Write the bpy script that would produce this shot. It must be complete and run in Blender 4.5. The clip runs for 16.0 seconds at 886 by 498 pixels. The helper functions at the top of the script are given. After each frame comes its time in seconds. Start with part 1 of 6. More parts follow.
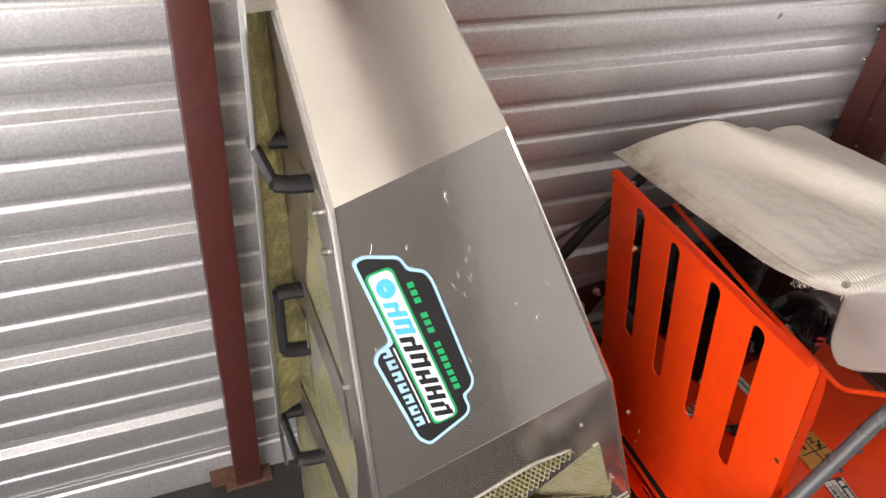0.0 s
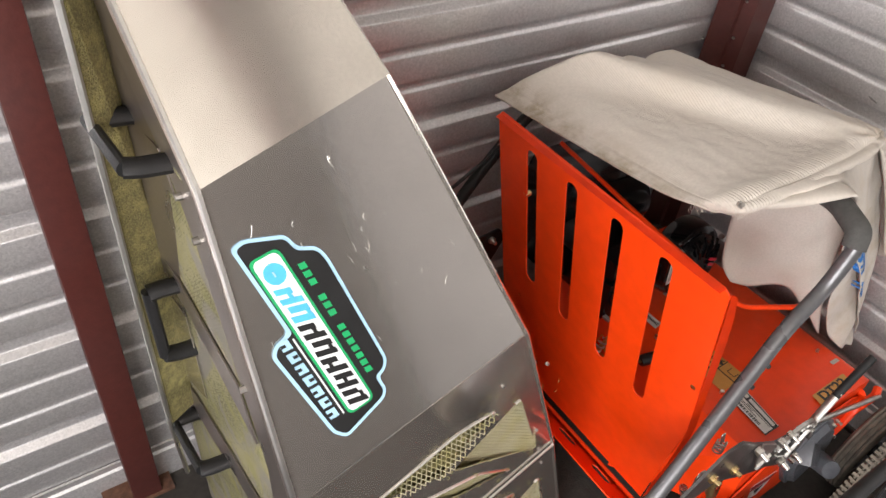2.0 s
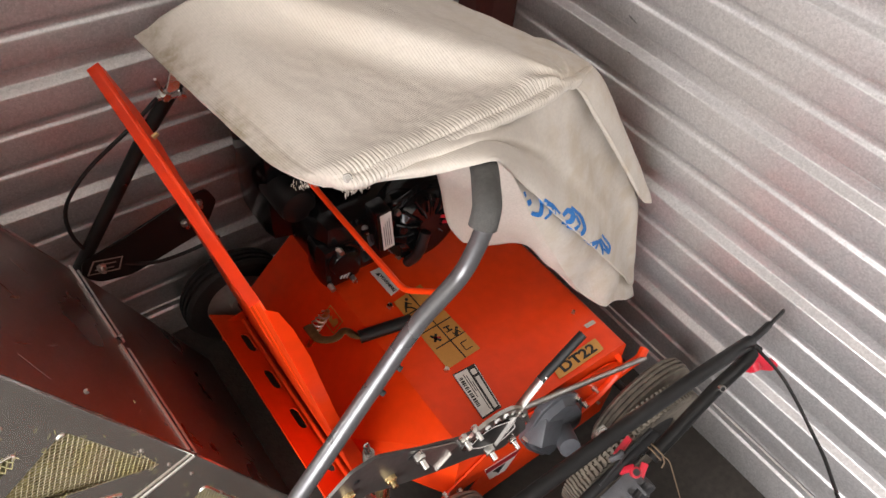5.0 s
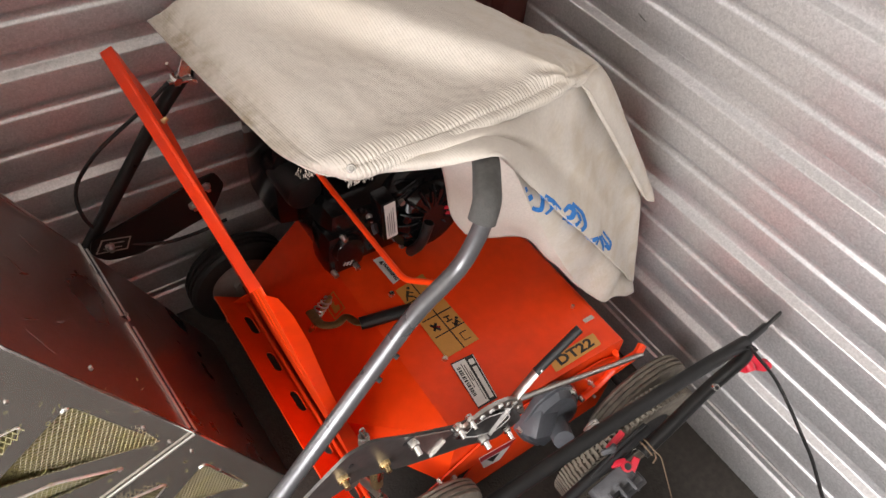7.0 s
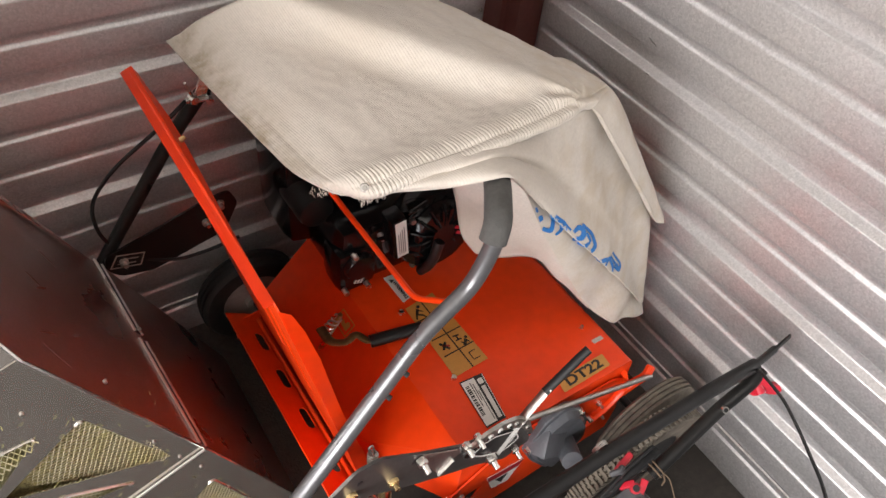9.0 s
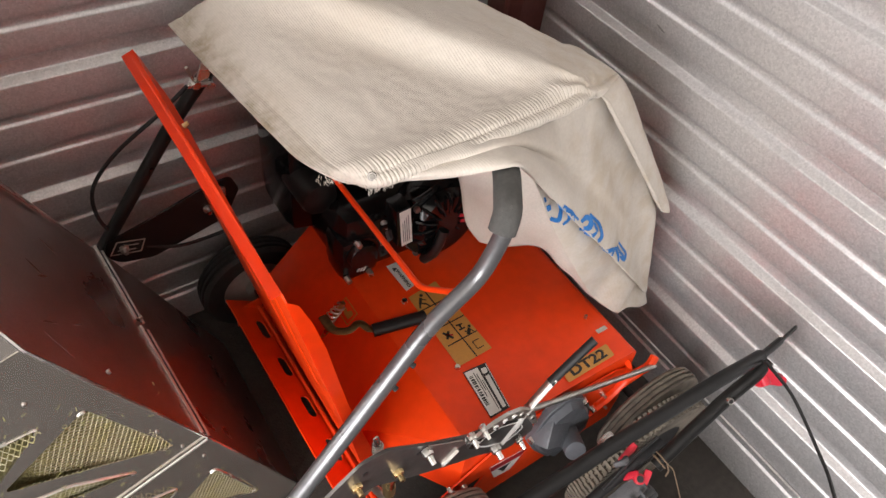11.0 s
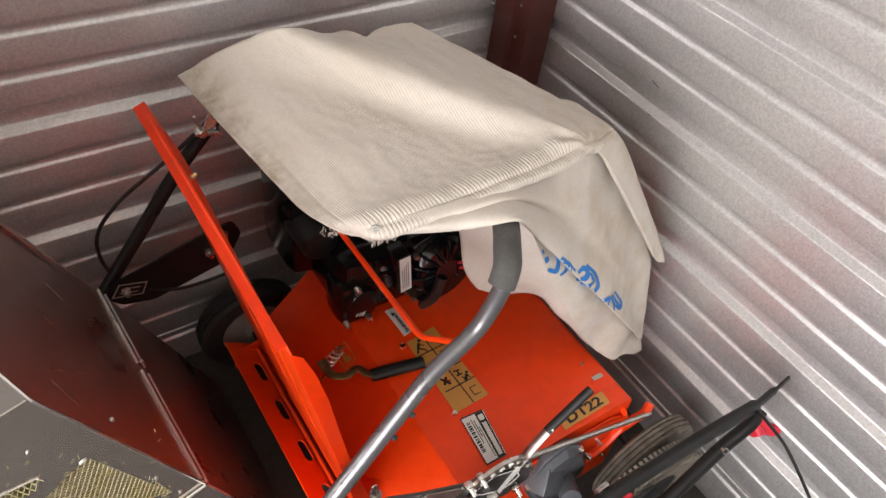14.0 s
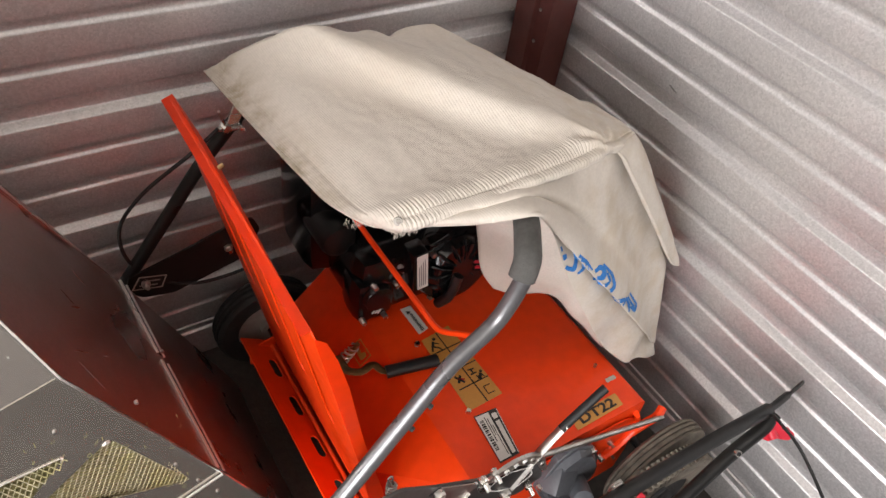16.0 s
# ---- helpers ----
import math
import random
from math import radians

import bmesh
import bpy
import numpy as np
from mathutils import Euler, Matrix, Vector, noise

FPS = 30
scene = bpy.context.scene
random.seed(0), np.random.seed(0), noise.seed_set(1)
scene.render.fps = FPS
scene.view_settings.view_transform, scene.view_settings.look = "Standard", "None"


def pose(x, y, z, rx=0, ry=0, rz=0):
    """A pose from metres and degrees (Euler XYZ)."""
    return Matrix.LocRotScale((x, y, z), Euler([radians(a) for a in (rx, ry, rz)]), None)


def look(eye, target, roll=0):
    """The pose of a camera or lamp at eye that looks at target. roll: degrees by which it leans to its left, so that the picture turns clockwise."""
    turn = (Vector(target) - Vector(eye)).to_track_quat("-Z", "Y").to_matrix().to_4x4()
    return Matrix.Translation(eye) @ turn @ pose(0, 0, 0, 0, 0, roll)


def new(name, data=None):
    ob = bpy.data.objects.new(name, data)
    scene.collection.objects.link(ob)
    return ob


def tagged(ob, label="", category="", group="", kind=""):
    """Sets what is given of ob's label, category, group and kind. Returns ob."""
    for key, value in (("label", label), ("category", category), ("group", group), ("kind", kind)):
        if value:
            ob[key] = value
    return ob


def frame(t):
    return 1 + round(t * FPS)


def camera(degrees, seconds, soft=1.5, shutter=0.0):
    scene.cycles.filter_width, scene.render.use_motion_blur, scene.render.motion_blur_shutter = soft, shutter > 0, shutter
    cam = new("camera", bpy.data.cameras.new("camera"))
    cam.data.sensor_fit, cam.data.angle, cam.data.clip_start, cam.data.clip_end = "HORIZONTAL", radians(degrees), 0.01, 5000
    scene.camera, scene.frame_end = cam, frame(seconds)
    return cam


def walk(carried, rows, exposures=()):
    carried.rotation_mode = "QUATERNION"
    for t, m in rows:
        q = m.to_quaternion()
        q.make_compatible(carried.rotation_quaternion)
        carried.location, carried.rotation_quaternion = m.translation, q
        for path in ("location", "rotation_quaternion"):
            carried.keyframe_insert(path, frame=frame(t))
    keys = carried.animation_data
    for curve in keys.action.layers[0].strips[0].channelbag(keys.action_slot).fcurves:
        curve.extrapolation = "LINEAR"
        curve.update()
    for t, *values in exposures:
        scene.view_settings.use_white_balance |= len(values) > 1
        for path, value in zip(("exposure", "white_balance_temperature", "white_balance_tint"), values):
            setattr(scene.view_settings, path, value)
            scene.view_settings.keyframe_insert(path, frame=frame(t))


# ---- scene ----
cam = camera(62.7, 16.0)
PATH = [
    (0, (-2.043, -1.344, 1.851), (-1.353, 0.07, 0.616), 6.5),
    (0.5, (-2.07, -1.311, 1.861), (-1.366, 0.158, 0.699), 7.8),
    (1, (-2.068, -1.267, 1.829), (-1.247, 0.134, 0.662), 9.3),
    (1.5, (-2.07, -1.209, 1.808), (-1.176, 0.094, 0.581), 9.1),
    (2, (-2.016, -1.256, 1.791), (-1.071, -0.061, 0.495), 7.1),
    (2.5, (-1.887, -1.392, 1.837), (-0.858, -0.288, 0.525), 4.1),
    (3, (-1.749, -1.436, 1.846), (-0.618, -0.439, 0.533), 2.8),
    (3.5, (-1.573, -1.351, 1.787), (-0.379, -0.472, 0.445), 5.4),
    (4, (-1.443, -1.301, 1.765), (-0.34, -0.411, 0.353), 6.7),
    (4.2, (-1.4, -1.341, 1.765), (-0.37, -0.378, 0.347), 5.9),
    (6.3, (-1.278, -1.433, 1.78), (-0.432, -0.443, 0.262), 7.9),
    (6.5, (-1.283, -1.431, 1.782), (-0.429, -0.438, 0.27), 8.0),
    (7, (-1.302, -1.426, 1.789), (-0.438, -0.415, 0.295), 8.1),
    (7.5, (-1.304, -1.424, 1.793), (-0.434, -0.397, 0.314), 8.1),
    (8, (-1.308, -1.426, 1.793), (-0.437, -0.381, 0.327), 7.9),
    (8.5, (-1.311, -1.428, 1.795), (-0.443, -0.371, 0.335), 7.7),
    (9, (-1.311, -1.43, 1.798), (-0.447, -0.372, 0.337), 7.8),
    (9.5, (-1.312, -1.424, 1.794), (-0.454, -0.367, 0.329), 7.7),
    (10, (-1.317, -1.414, 1.787), (-0.466, -0.382, 0.301), 8.4),
    (12.5, (-1.318, -1.403, 1.798), (-0.437, -0.387, 0.317), 9.3),
    (13, (-1.32, -1.401, 1.802), (-0.429, -0.368, 0.34), 9.2),
    (13.5, (-1.323, -1.399, 1.81), (-0.423, -0.345, 0.368), 9.3),
    (14, (-1.329, -1.397, 1.825), (-0.423, -0.317, 0.406), 9.4),
    (14.5, (-1.34, -1.397, 1.822), (-0.431, -0.296, 0.422), 9.7),
    (15, (-1.364, -1.404, 1.819), (-0.461, -0.287, 0.428), 9.7),
    (15.5, (-1.368, -1.408, 1.812), (-0.468, -0.29, 0.42), 9.7),
    (16, (-1.364, -1.413, 1.813), (-0.465, -0.302, 0.414), 9.8),
]
walk(cam, [(t, look(eye, target, roll)) for t, eye, target, roll in PATH],
     exposures=[(0, 0.20), (1.5, 0.20), (3, 0.26), (4.2, 0.34), (6.3, 0.38), (16, 0.38)])

from mathutils.bvhtree import BVHTree

# ---------------- light ----------------
world = bpy.data.worlds.new("sky")
scene.world = world
world.use_nodes = True
wn = world.node_tree.nodes
sky = wn.new("ShaderNodeTexSky")
sky.sky_type = "NISHITA"
sky.sun_disc = False
sky.sun_elevation = radians(50)
sky.sun_rotation = radians(20)
world.node_tree.links.new(sky.outputs[0], wn["Background"].inputs[0])
wn["Background"].inputs[1].default_value = 0.12

sun_data = bpy.data.lights.new("sun", "SUN")
sun_data.energy = 3.0
sun_data.angle = radians(0.5)
sun_data.color = (1.0, 0.95, 0.88)
sun = new("sun", sun_data)
sun.matrix_world = look((4, 6, 9), (0, 0, 0))

# daylight through the open doorway behind, and an added overhead fill without known source
ROOM_X, ROOM_Y, ROOM_Z = -3.3, -4.4, 2.75
DOOR = (-3.7, -1.3, 2.15)            # the doorway in the west wall: y from, y to, height
LAMP_FOOT = 0.80                          # where the doorway lamp starts, tuned to the brightness of low surfaces
FILL = (-1.6, -3.7, 2.2, 0.9)
fill_data = bpy.data.lights.new("roof_daylight", "AREA")
fill_data.shape = "RECTANGLE"
fill_data.size, fill_data.size_y = FILL[2], FILL[3]
fill_data.energy = 8
fill_data.color = (1.0, 0.96, 0.955)
fill_light = new("roof_daylight", fill_data)
fill_light.matrix_world = pose(FILL[0], FILL[1], ROOM_Z - 0.02)
door_data = bpy.data.lights.new("doorway_daylight", "AREA")
door_data.shape = "RECTANGLE"
door_data.size, door_data.size_y = DOOR[1] - DOOR[0], DOOR[2] - LAMP_FOOT
door_data.energy = 125
door_data.color = (1.0, 0.96, 0.955)
door_light = new("doorway_daylight", door_data)
door_light.matrix_world = look((ROOM_X + 0.04, (DOOR[0] + DOOR[1]) / 2, (LAMP_FOOT + DOOR[2]) / 2), (0, (DOOR[0] + DOOR[1]) / 2, (LAMP_FOOT + DOOR[2]) / 2))
scene.view_settings.exposure = 0.3


# ---------------- materials ----------------
def material(name, color, rough=0.5, metal=0.0, vary=0.12, grain=40.0, stain=4.0, bump=0.1, bump_scale=120.0, rough_vary=0.1, spec=0.5, coat=0.0, stain_color=None, stain_amount=0.35, random_tone=0.0):
    """A surface with fine grain, larger stains, uneven gloss and fine relief."""
    m = bpy.data.materials.new(name)
    m.use_nodes = True
    n, l = m.node_tree.nodes, m.node_tree.links
    p = n["Principled BSDF"]
    tc = n.new("ShaderNodeTexCoord")
    fine = n.new("ShaderNodeTexNoise")
    fine.inputs["Scale"].default_value, fine.inputs["Detail"].default_value = grain, 6
    l.new(tc.outputs["Object"], fine.inputs["Vector"])
    big = n.new("ShaderNodeTexNoise")
    big.inputs["Scale"].default_value, big.inputs["Detail"].default_value = stain, 5
    l.new(tc.outputs["Object"], big.inputs["Vector"])
    ramp = n.new("ShaderNodeMapRange")
    ramp.inputs["From Min"].default_value, ramp.inputs["From Max"].default_value = 0.3, 0.7
    ramp.inputs["To Min"].default_value, ramp.inputs["To Max"].default_value = 1 - vary, 1 + vary
    l.new(fine.outputs["Fac"], ramp.inputs["Value"])
    hsv = n.new("ShaderNodeHueSaturation")
    hsv.inputs["Color"].default_value = (*color, 1)
    l.new(ramp.outputs[0], hsv.inputs["Value"])
    mix = n.new("ShaderNodeMix")
    mix.data_type = "RGBA"
    sc = stain_color or tuple(c * 0.6 for c in color)
    mix.inputs["B"].default_value = (*sc, 1)
    l.new(hsv.outputs[0], mix.inputs["A"])
    amt = n.new("ShaderNodeMapRange")
    amt.inputs["From Min"].default_value, amt.inputs["From Max"].default_value = 0.5, 0.72
    amt.inputs["To Max"].default_value = stain_amount
    l.new(big.outputs["Fac"], amt.inputs["Value"])
    l.new(amt.outputs[0], mix.inputs["Factor"])
    l.new(mix.outputs["Result"], p.inputs["Base Color"])
    rr = n.new("ShaderNodeMapRange")
    rr.inputs["From Min"].default_value, rr.inputs["From Max"].default_value = 0.3, 0.7
    rr.inputs["To Min"].default_value, rr.inputs["To Max"].default_value = max(rough - rough_vary, 0.03), min(rough + rough_vary, 1)
    l.new(big.outputs["Fac"], rr.inputs["Value"])
    l.new(rr.outputs[0], p.inputs["Roughness"])
    p.inputs["Metallic"].default_value = metal
    p.inputs["Specular IOR Level"].default_value = spec
    p.inputs["Coat Weight"].default_value = coat
    p.inputs["Coat Roughness"].default_value = 0.15
    relief = n.new("ShaderNodeTexNoise")
    relief.inputs["Scale"].default_value, relief.inputs["Detail"].default_value = bump_scale, 3
    l.new(tc.outputs["Object"], relief.inputs["Vector"])
    b = n.new("ShaderNodeBump")
    b.inputs["Strength"].default_value, b.inputs["Distance"].default_value = bump, 0.004
    l.new(relief.outputs["Fac"], b.inputs["Height"])
    l.new(b.outputs[0], p.inputs["Normal"])
    return m


BRACKET = material("dark_steel_bar", (0.11, 0.105, 0.10), 0.38, 0.6, 0.12, 80, 9, 0.06, 200, stain_color=(0.07, 0.06, 0.055))
BRONZE = material("brown_plated_steel", (0.22, 0.13, 0.055), 0.42, 0.8, 0.2, 80, 14, 0.1, 200)
BLACK_GLOSS = material("glossy_black_plastic", (0.005, 0.005, 0.0055), 0.16, 0, 0.2, 60, 9, 0.03, 150, spec=0.4)
PALE_LINE = material("faded_label_line", (0.42, 0.38, 0.34), 0.5, 0, 0.1, 200, 20, 0.02, 200)
CORD = material("brown_cord", (0.16, 0.11, 0.07), 0.9, 0, 0.2, 200, 20, 0.2, 300)
SCUFF = material("scuffed_zinc", (0.26, 0.25, 0.24), 0.6, 0.2, 0.3, 300, 60, 0.1, 300)
CEILING = material("ceiling_facing", (0.88, 0.84, 0.76), 0.8, 0, 0.04, 30, 2, 0.1, 60)
MIRRORED_DARK = material("mirrored_dark_wall", (0.10, 0.088, 0.08), 0.6, 0, 0.12, 60, 3, 0.05, 200)
POST = material("oxide_red_paint", (0.085, 0.020, 0.016), 0.5, 0, 0.12, 60, 6, 0.1, 200)
CONCRETE = material("stained_concrete", (0.040, 0.034, 0.028), 0.75, 0, 0.25, 60, 3, 0.35, 150, 0.15, stain_color=(0.030, 0.026, 0.022), stain_amount=0.8)
ORANGE = material("orange_enamel", (0.86, 0.055, 0.004), 0.36, 0, 0.06, 30, 5, 0.02, 90, 0.08, coat=0.1, spec=0.4, stain_color=(0.68, 0.038, 0.005), stain_amount=0.4)
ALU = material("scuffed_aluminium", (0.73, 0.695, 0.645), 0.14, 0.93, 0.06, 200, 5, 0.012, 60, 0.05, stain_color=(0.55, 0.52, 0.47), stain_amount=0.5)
# duller aluminium copy, with the side's dark reflections put into its colour
ALU_DULL_SHADE = material("dull_shaded_aluminium", (0.41, 0.365, 0.34), 0.30, 0.90, 0.08, 200, 5, 0.012, 60, 0.05, stain_color=(0.34, 0.27, 0.22), stain_amount=0.6)
ALU_EDGE = material("bare_aluminium_edge", (0.85, 0.84, 0.80), 0.35, 1.0, 0.05, 100, 8, 0.05, 100)
BLACK = material("black_plastic", (0.012, 0.012, 0.0125), 0.42, 0, 0.2, 80, 9, 0.15, 300)
BLACK_PAINT = material("black_painted_steel", (0.009, 0.0087, 0.0085), 0.36, 0.0, 0.2, 60, 8, 0.1, 200, spec=0.35, stain_color=(0.022, 0.019, 0.017))
GREY_PAINT = material("grey_painted_tube", (0.155, 0.155, 0.16), 0.33, 0.55, 0.08, 90, 9, 0.05, 200)
FOAM = material("grey_foam_grip", (0.085, 0.083, 0.078), 0.85, 0, 0.12, 120, 20, 0.3, 350)
CLOTH_IN = material("canvas_inside", (0.62, 0.58, 0.52), 0.9, 0, 0.07, 220, 5, 0.3, 500, stain_color=(0.45, 0.40, 0.32), stain_amount=0.5)
RUBBER = material("dusty_rubber", (0.17, 0.148, 0.118), 0.9, 0, 0.3, 40, 9, 0.3, 200, stain_color=(0.20, 0.17, 0.13), stain_amount=0.8)
RUBBER_DARK = material("dark_rubber", (0.018, 0.017, 0.016), 0.8, 0, 0.2, 40, 9, 0.3, 200)
ZINC = material("zinc_plated_steel", (0.72, 0.70, 0.66), 0.28, 1.0, 0.08, 120, 20, 0.05, 200)
DULL = material("dull_zinc", (0.42, 0.40, 0.37), 0.45, 1.0, 0.1, 120, 20, 0.05, 200)
BRASS = material("yellow_zinc", (0.70, 0.52, 0.26), 0.3, 1.0, 0.1, 120, 20, 0.05, 200)
RED_PLASTIC = material("red_plastic", (0.55, 0.020, 0.040), 0.35, 0, 0.08, 60, 10, 0.05, 200)
MOWER_RED = material("red_deck_paint", (0.36, 0.012, 0.018), 0.3, 0, 0.1, 60, 8, 0.05, 200, coat=0.3)
DARK_GREY = material("dark_grey_plastic", (0.085, 0.09, 0.10), 0.4, 0, 0.1, 100, 12, 0.2, 400)
MID_GREY = material("mid_grey_plastic", (0.075, 0.075, 0.08), 0.45, 0, 0.1, 100, 12, 0.2, 400)
WHITE = material("white_label", (0.72, 0.71, 0.68), 0.4, 0, 0.04, 200, 20, 0.02, 200)
YELLOW = material("amber_label", (0.52, 0.25, 0.055), 0.45, 0, 0.06, 200, 20, 0.02, 200, stain_color=(0.45, 0.2, 0.04))
INK = material("black_ink", (0.015, 0.015, 0.015), 0.45, 0, 0.1, 200, 20, 0.02, 200)
BLUE_INK = material("blue_print", (0.02, 0.17, 0.50), 0.7, 0, 0.15, 200, 30, 0.1, 300)
SKY_BLUE = material("light_blue_print", (0.10, 0.50, 0.80), 0.35, 0, 0.08, 100, 20, 0.02, 200)
PALE_BLUE = material("pale_blue_border", (0.42, 0.66, 0.86), 0.35, 0, 0.05, 100, 20, 0.02, 200)
GREEN = material("green_print", (0.02, 0.38, 0.13), 0.35, 0, 0.05, 100, 20, 0.02, 200)
STICKER_WHITE = material("white_print", (0.80, 0.82, 0.82), 0.35, 0, 0.03, 100, 20, 0.02, 200)
RUST = material("rusty_steel", (0.13, 0.06, 0.035), 0.85, 0.1, 0.4, 60, 12, 0.5, 150, stain_color=(0.30, 0.26, 0.22), stain_amount=0.6)
STRAND = material("dusty_expanded_metal", (0.50, 0.46, 0.30), 0.55, 0.35, 0.25, 200, 30, 0.1, 300, stain_color=(0.42, 0.38, 0.14), stain_amount=0.8)
# packed grass, and the shade painted on the catcher's back lip
PACKED_AND_SHADE = material("packed_grass", (0.20, 0.175, 0.07), 0.95, 0, 0.45, 260, 40, 0.8, 350, stain_color=(0.38, 0.34, 0.13), stain_amount=0.8)
RIM_GREY = material("taupe_plastic_rim", (0.30, 0.265, 0.24), 0.55, 0, 0.1, 60, 9, 0.1, 200)
CHAFF = material("dry_grass", (0.30, 0.28, 0.10), 0.9, 0, 0.3, 60, 20, 0.2, 200)


def make_galvanised():
    """Zinc-coated sheet: fine spangle in tone and gloss, cloudy stains, slight oil-canning."""
    m = material("galvanised_sheet", (0.67, 0.655, 0.655), 0.39, 0.68, 0.10, 300, 2.5, 0.05, 300, 0.06, stain_color=(0.50, 0.49, 0.48), stain_amount=0.5)
    n, l = m.node_tree.nodes, m.node_tree.links
    p = n["Principled BSDF"]
    tc = n.new("ShaderNodeTexCoord")
    cells = n.new("ShaderNodeTexVoronoi")
    cells.inputs["Scale"].default_value = 210
    l.new(tc.outputs["Object"], cells.inputs["Vector"])
    grey = n.new("ShaderNodeSeparateColor")
    l.new(cells.outputs["Color"], grey.inputs[0])
    tone = n.new("ShaderNodeMapRange")
    tone.inputs["To Min"].default_value, tone.inputs["To Max"].default_value = 0.89, 1.08
    l.new(grey.outputs[0], tone.inputs["Value"])
    hsv = n.new("ShaderNodeHueSaturation")
    src = p.inputs["Base Color"].links[0].from_socket
    l.new(src, hsv.inputs["Color"])
    l.new(tone.outputs[0], hsv.inputs["Value"])
    l.new(hsv.outputs[0], p.inputs["Base Color"])
    wave = n.new("ShaderNodeTexNoise")
    wave.inputs["Scale"].default_value, wave.inputs["Detail"].default_value = 3.5, 2
    l.new(tc.outputs["Object"], wave.inputs["Vector"])
    b = n.new("ShaderNodeBump")
    b.inputs["Strength"].default_value, b.inputs["Distance"].default_value = 0.07, 0.02
    l.new(wave.outputs["Fac"], b.inputs["Height"])
    b2 = n.new("ShaderNodeBump")
    b2.inputs["Strength"].default_value, b2.inputs["Distance"].default_value = 0.12, 0.0015
    l.new(grey.outputs[1], b2.inputs["Height"])
    l.new(b.outputs[0], b2.inputs["Normal"])
    l.new(b2.outputs[0], p.inputs["Normal"])
    return m


GALV = make_galvanised()


def make_canvas():
    """Off-white corded twill: raised cords along y, mildew along the open hem, brown streaks at the back."""
    m = material("canvas", (0.59, 0.54, 0.475), 0.9, 0, 0.05, 160, 4, 0.1, 400, spec=0.2, stain_color=(0.53, 0.465, 0.385), stain_amount=0.45)
    n, l = m.node_tree.nodes, m.node_tree.links
    p = n["Principled BSDF"]
    tc = n.new("ShaderNodeTexCoord")
    mp = n.new("ShaderNodeMapping")
    mp.inputs["Rotation"].default_value = (0, 0, radians(-6))
    l.new(tc.outputs["Object"], mp.inputs["Vector"])
    wv = n.new("ShaderNodeTexWave")
    wv.inputs["Scale"].default_value, wv.inputs["Distortion"].default_value, wv.inputs["Detail Scale"].default_value = 82, 0.5, 0.4
    l.new(mp.outputs[0], wv.inputs["Vector"])
    b = n.new("ShaderNodeBump")
    b.inputs["Strength"].default_value, b.inputs["Distance"].default_value = 0.22, 0.0016
    l.new(wv.outputs["Fac"], b.inputs["Height"])
    weave = n.new("ShaderNodeTexNoise")
    weave.inputs["Scale"].default_value, weave.inputs["Detail"].default_value = 700, 2
    l.new(tc.outputs["Object"], weave.inputs["Vector"])
    b2 = n.new("ShaderNodeBump")
    b2.inputs["Strength"].default_value, b2.inputs["Distance"].default_value = 0.25, 0.001
    l.new(weave.outputs["Fac"], b2.inputs["Height"])
    l.new(b.outputs[0], b2.inputs["Normal"])
    l.new(b2.outputs[0], p.inputs["Normal"])
    # mildew and dirt: patches near the open hem (low x) and streaks near the back edge
    sep = n.new("ShaderNodeSeparateXYZ")
    l.new(tc.outputs["Object"], sep.inputs[0])
    blot = n.new("ShaderNodeTexNoise")
    blot.inputs["Scale"].default_value, blot.inputs["Detail"].default_value, blot.inputs["Roughness"].default_value = 16, 7, 0.65
    l.new(tc.outputs["Object"], blot.inputs["Vector"])
    patch = n.new("ShaderNodeMapRange")
    patch.inputs["From Min"].default_value, patch.inputs["From Max"].default_value = 0.43, 0.64
    l.new(blot.outputs["Fac"], patch.inputs["Value"])
    base = p.inputs["Base Color"].links[0].from_socket
    for lo, hi, color, share in ((-0.912, -0.965, (0.33, 0.27, 0.18, 1), 0.85), (-0.60, -0.42, (0.44, 0.34, 0.20, 1), 0.38)):
        near = n.new("ShaderNodeMapRange")
        near.inputs["From Min"].default_value, near.inputs["From Max"].default_value, near.inputs["To Max"].default_value = lo, hi, share
        l.new(sep.outputs[0], near.inputs["Value"])
        fac = n.new("ShaderNodeMath")
        fac.operation = "MULTIPLY"
        l.new(near.outputs[0], fac.inputs[0])
        l.new(patch.outputs[0], fac.inputs[1])
        mix = n.new("ShaderNodeMix")
        mix.data_type = "RGBA"
        mix.inputs["B"].default_value = color
        l.new(base, mix.inputs["A"])
        l.new(fac.outputs[0], mix.inputs["Factor"])
        base = mix.outputs["Result"]
    l.new(base, p.inputs["Base Color"])
    p.inputs["Sheen Weight"].default_value = 0.15
    return m


CANVAS = make_canvas()


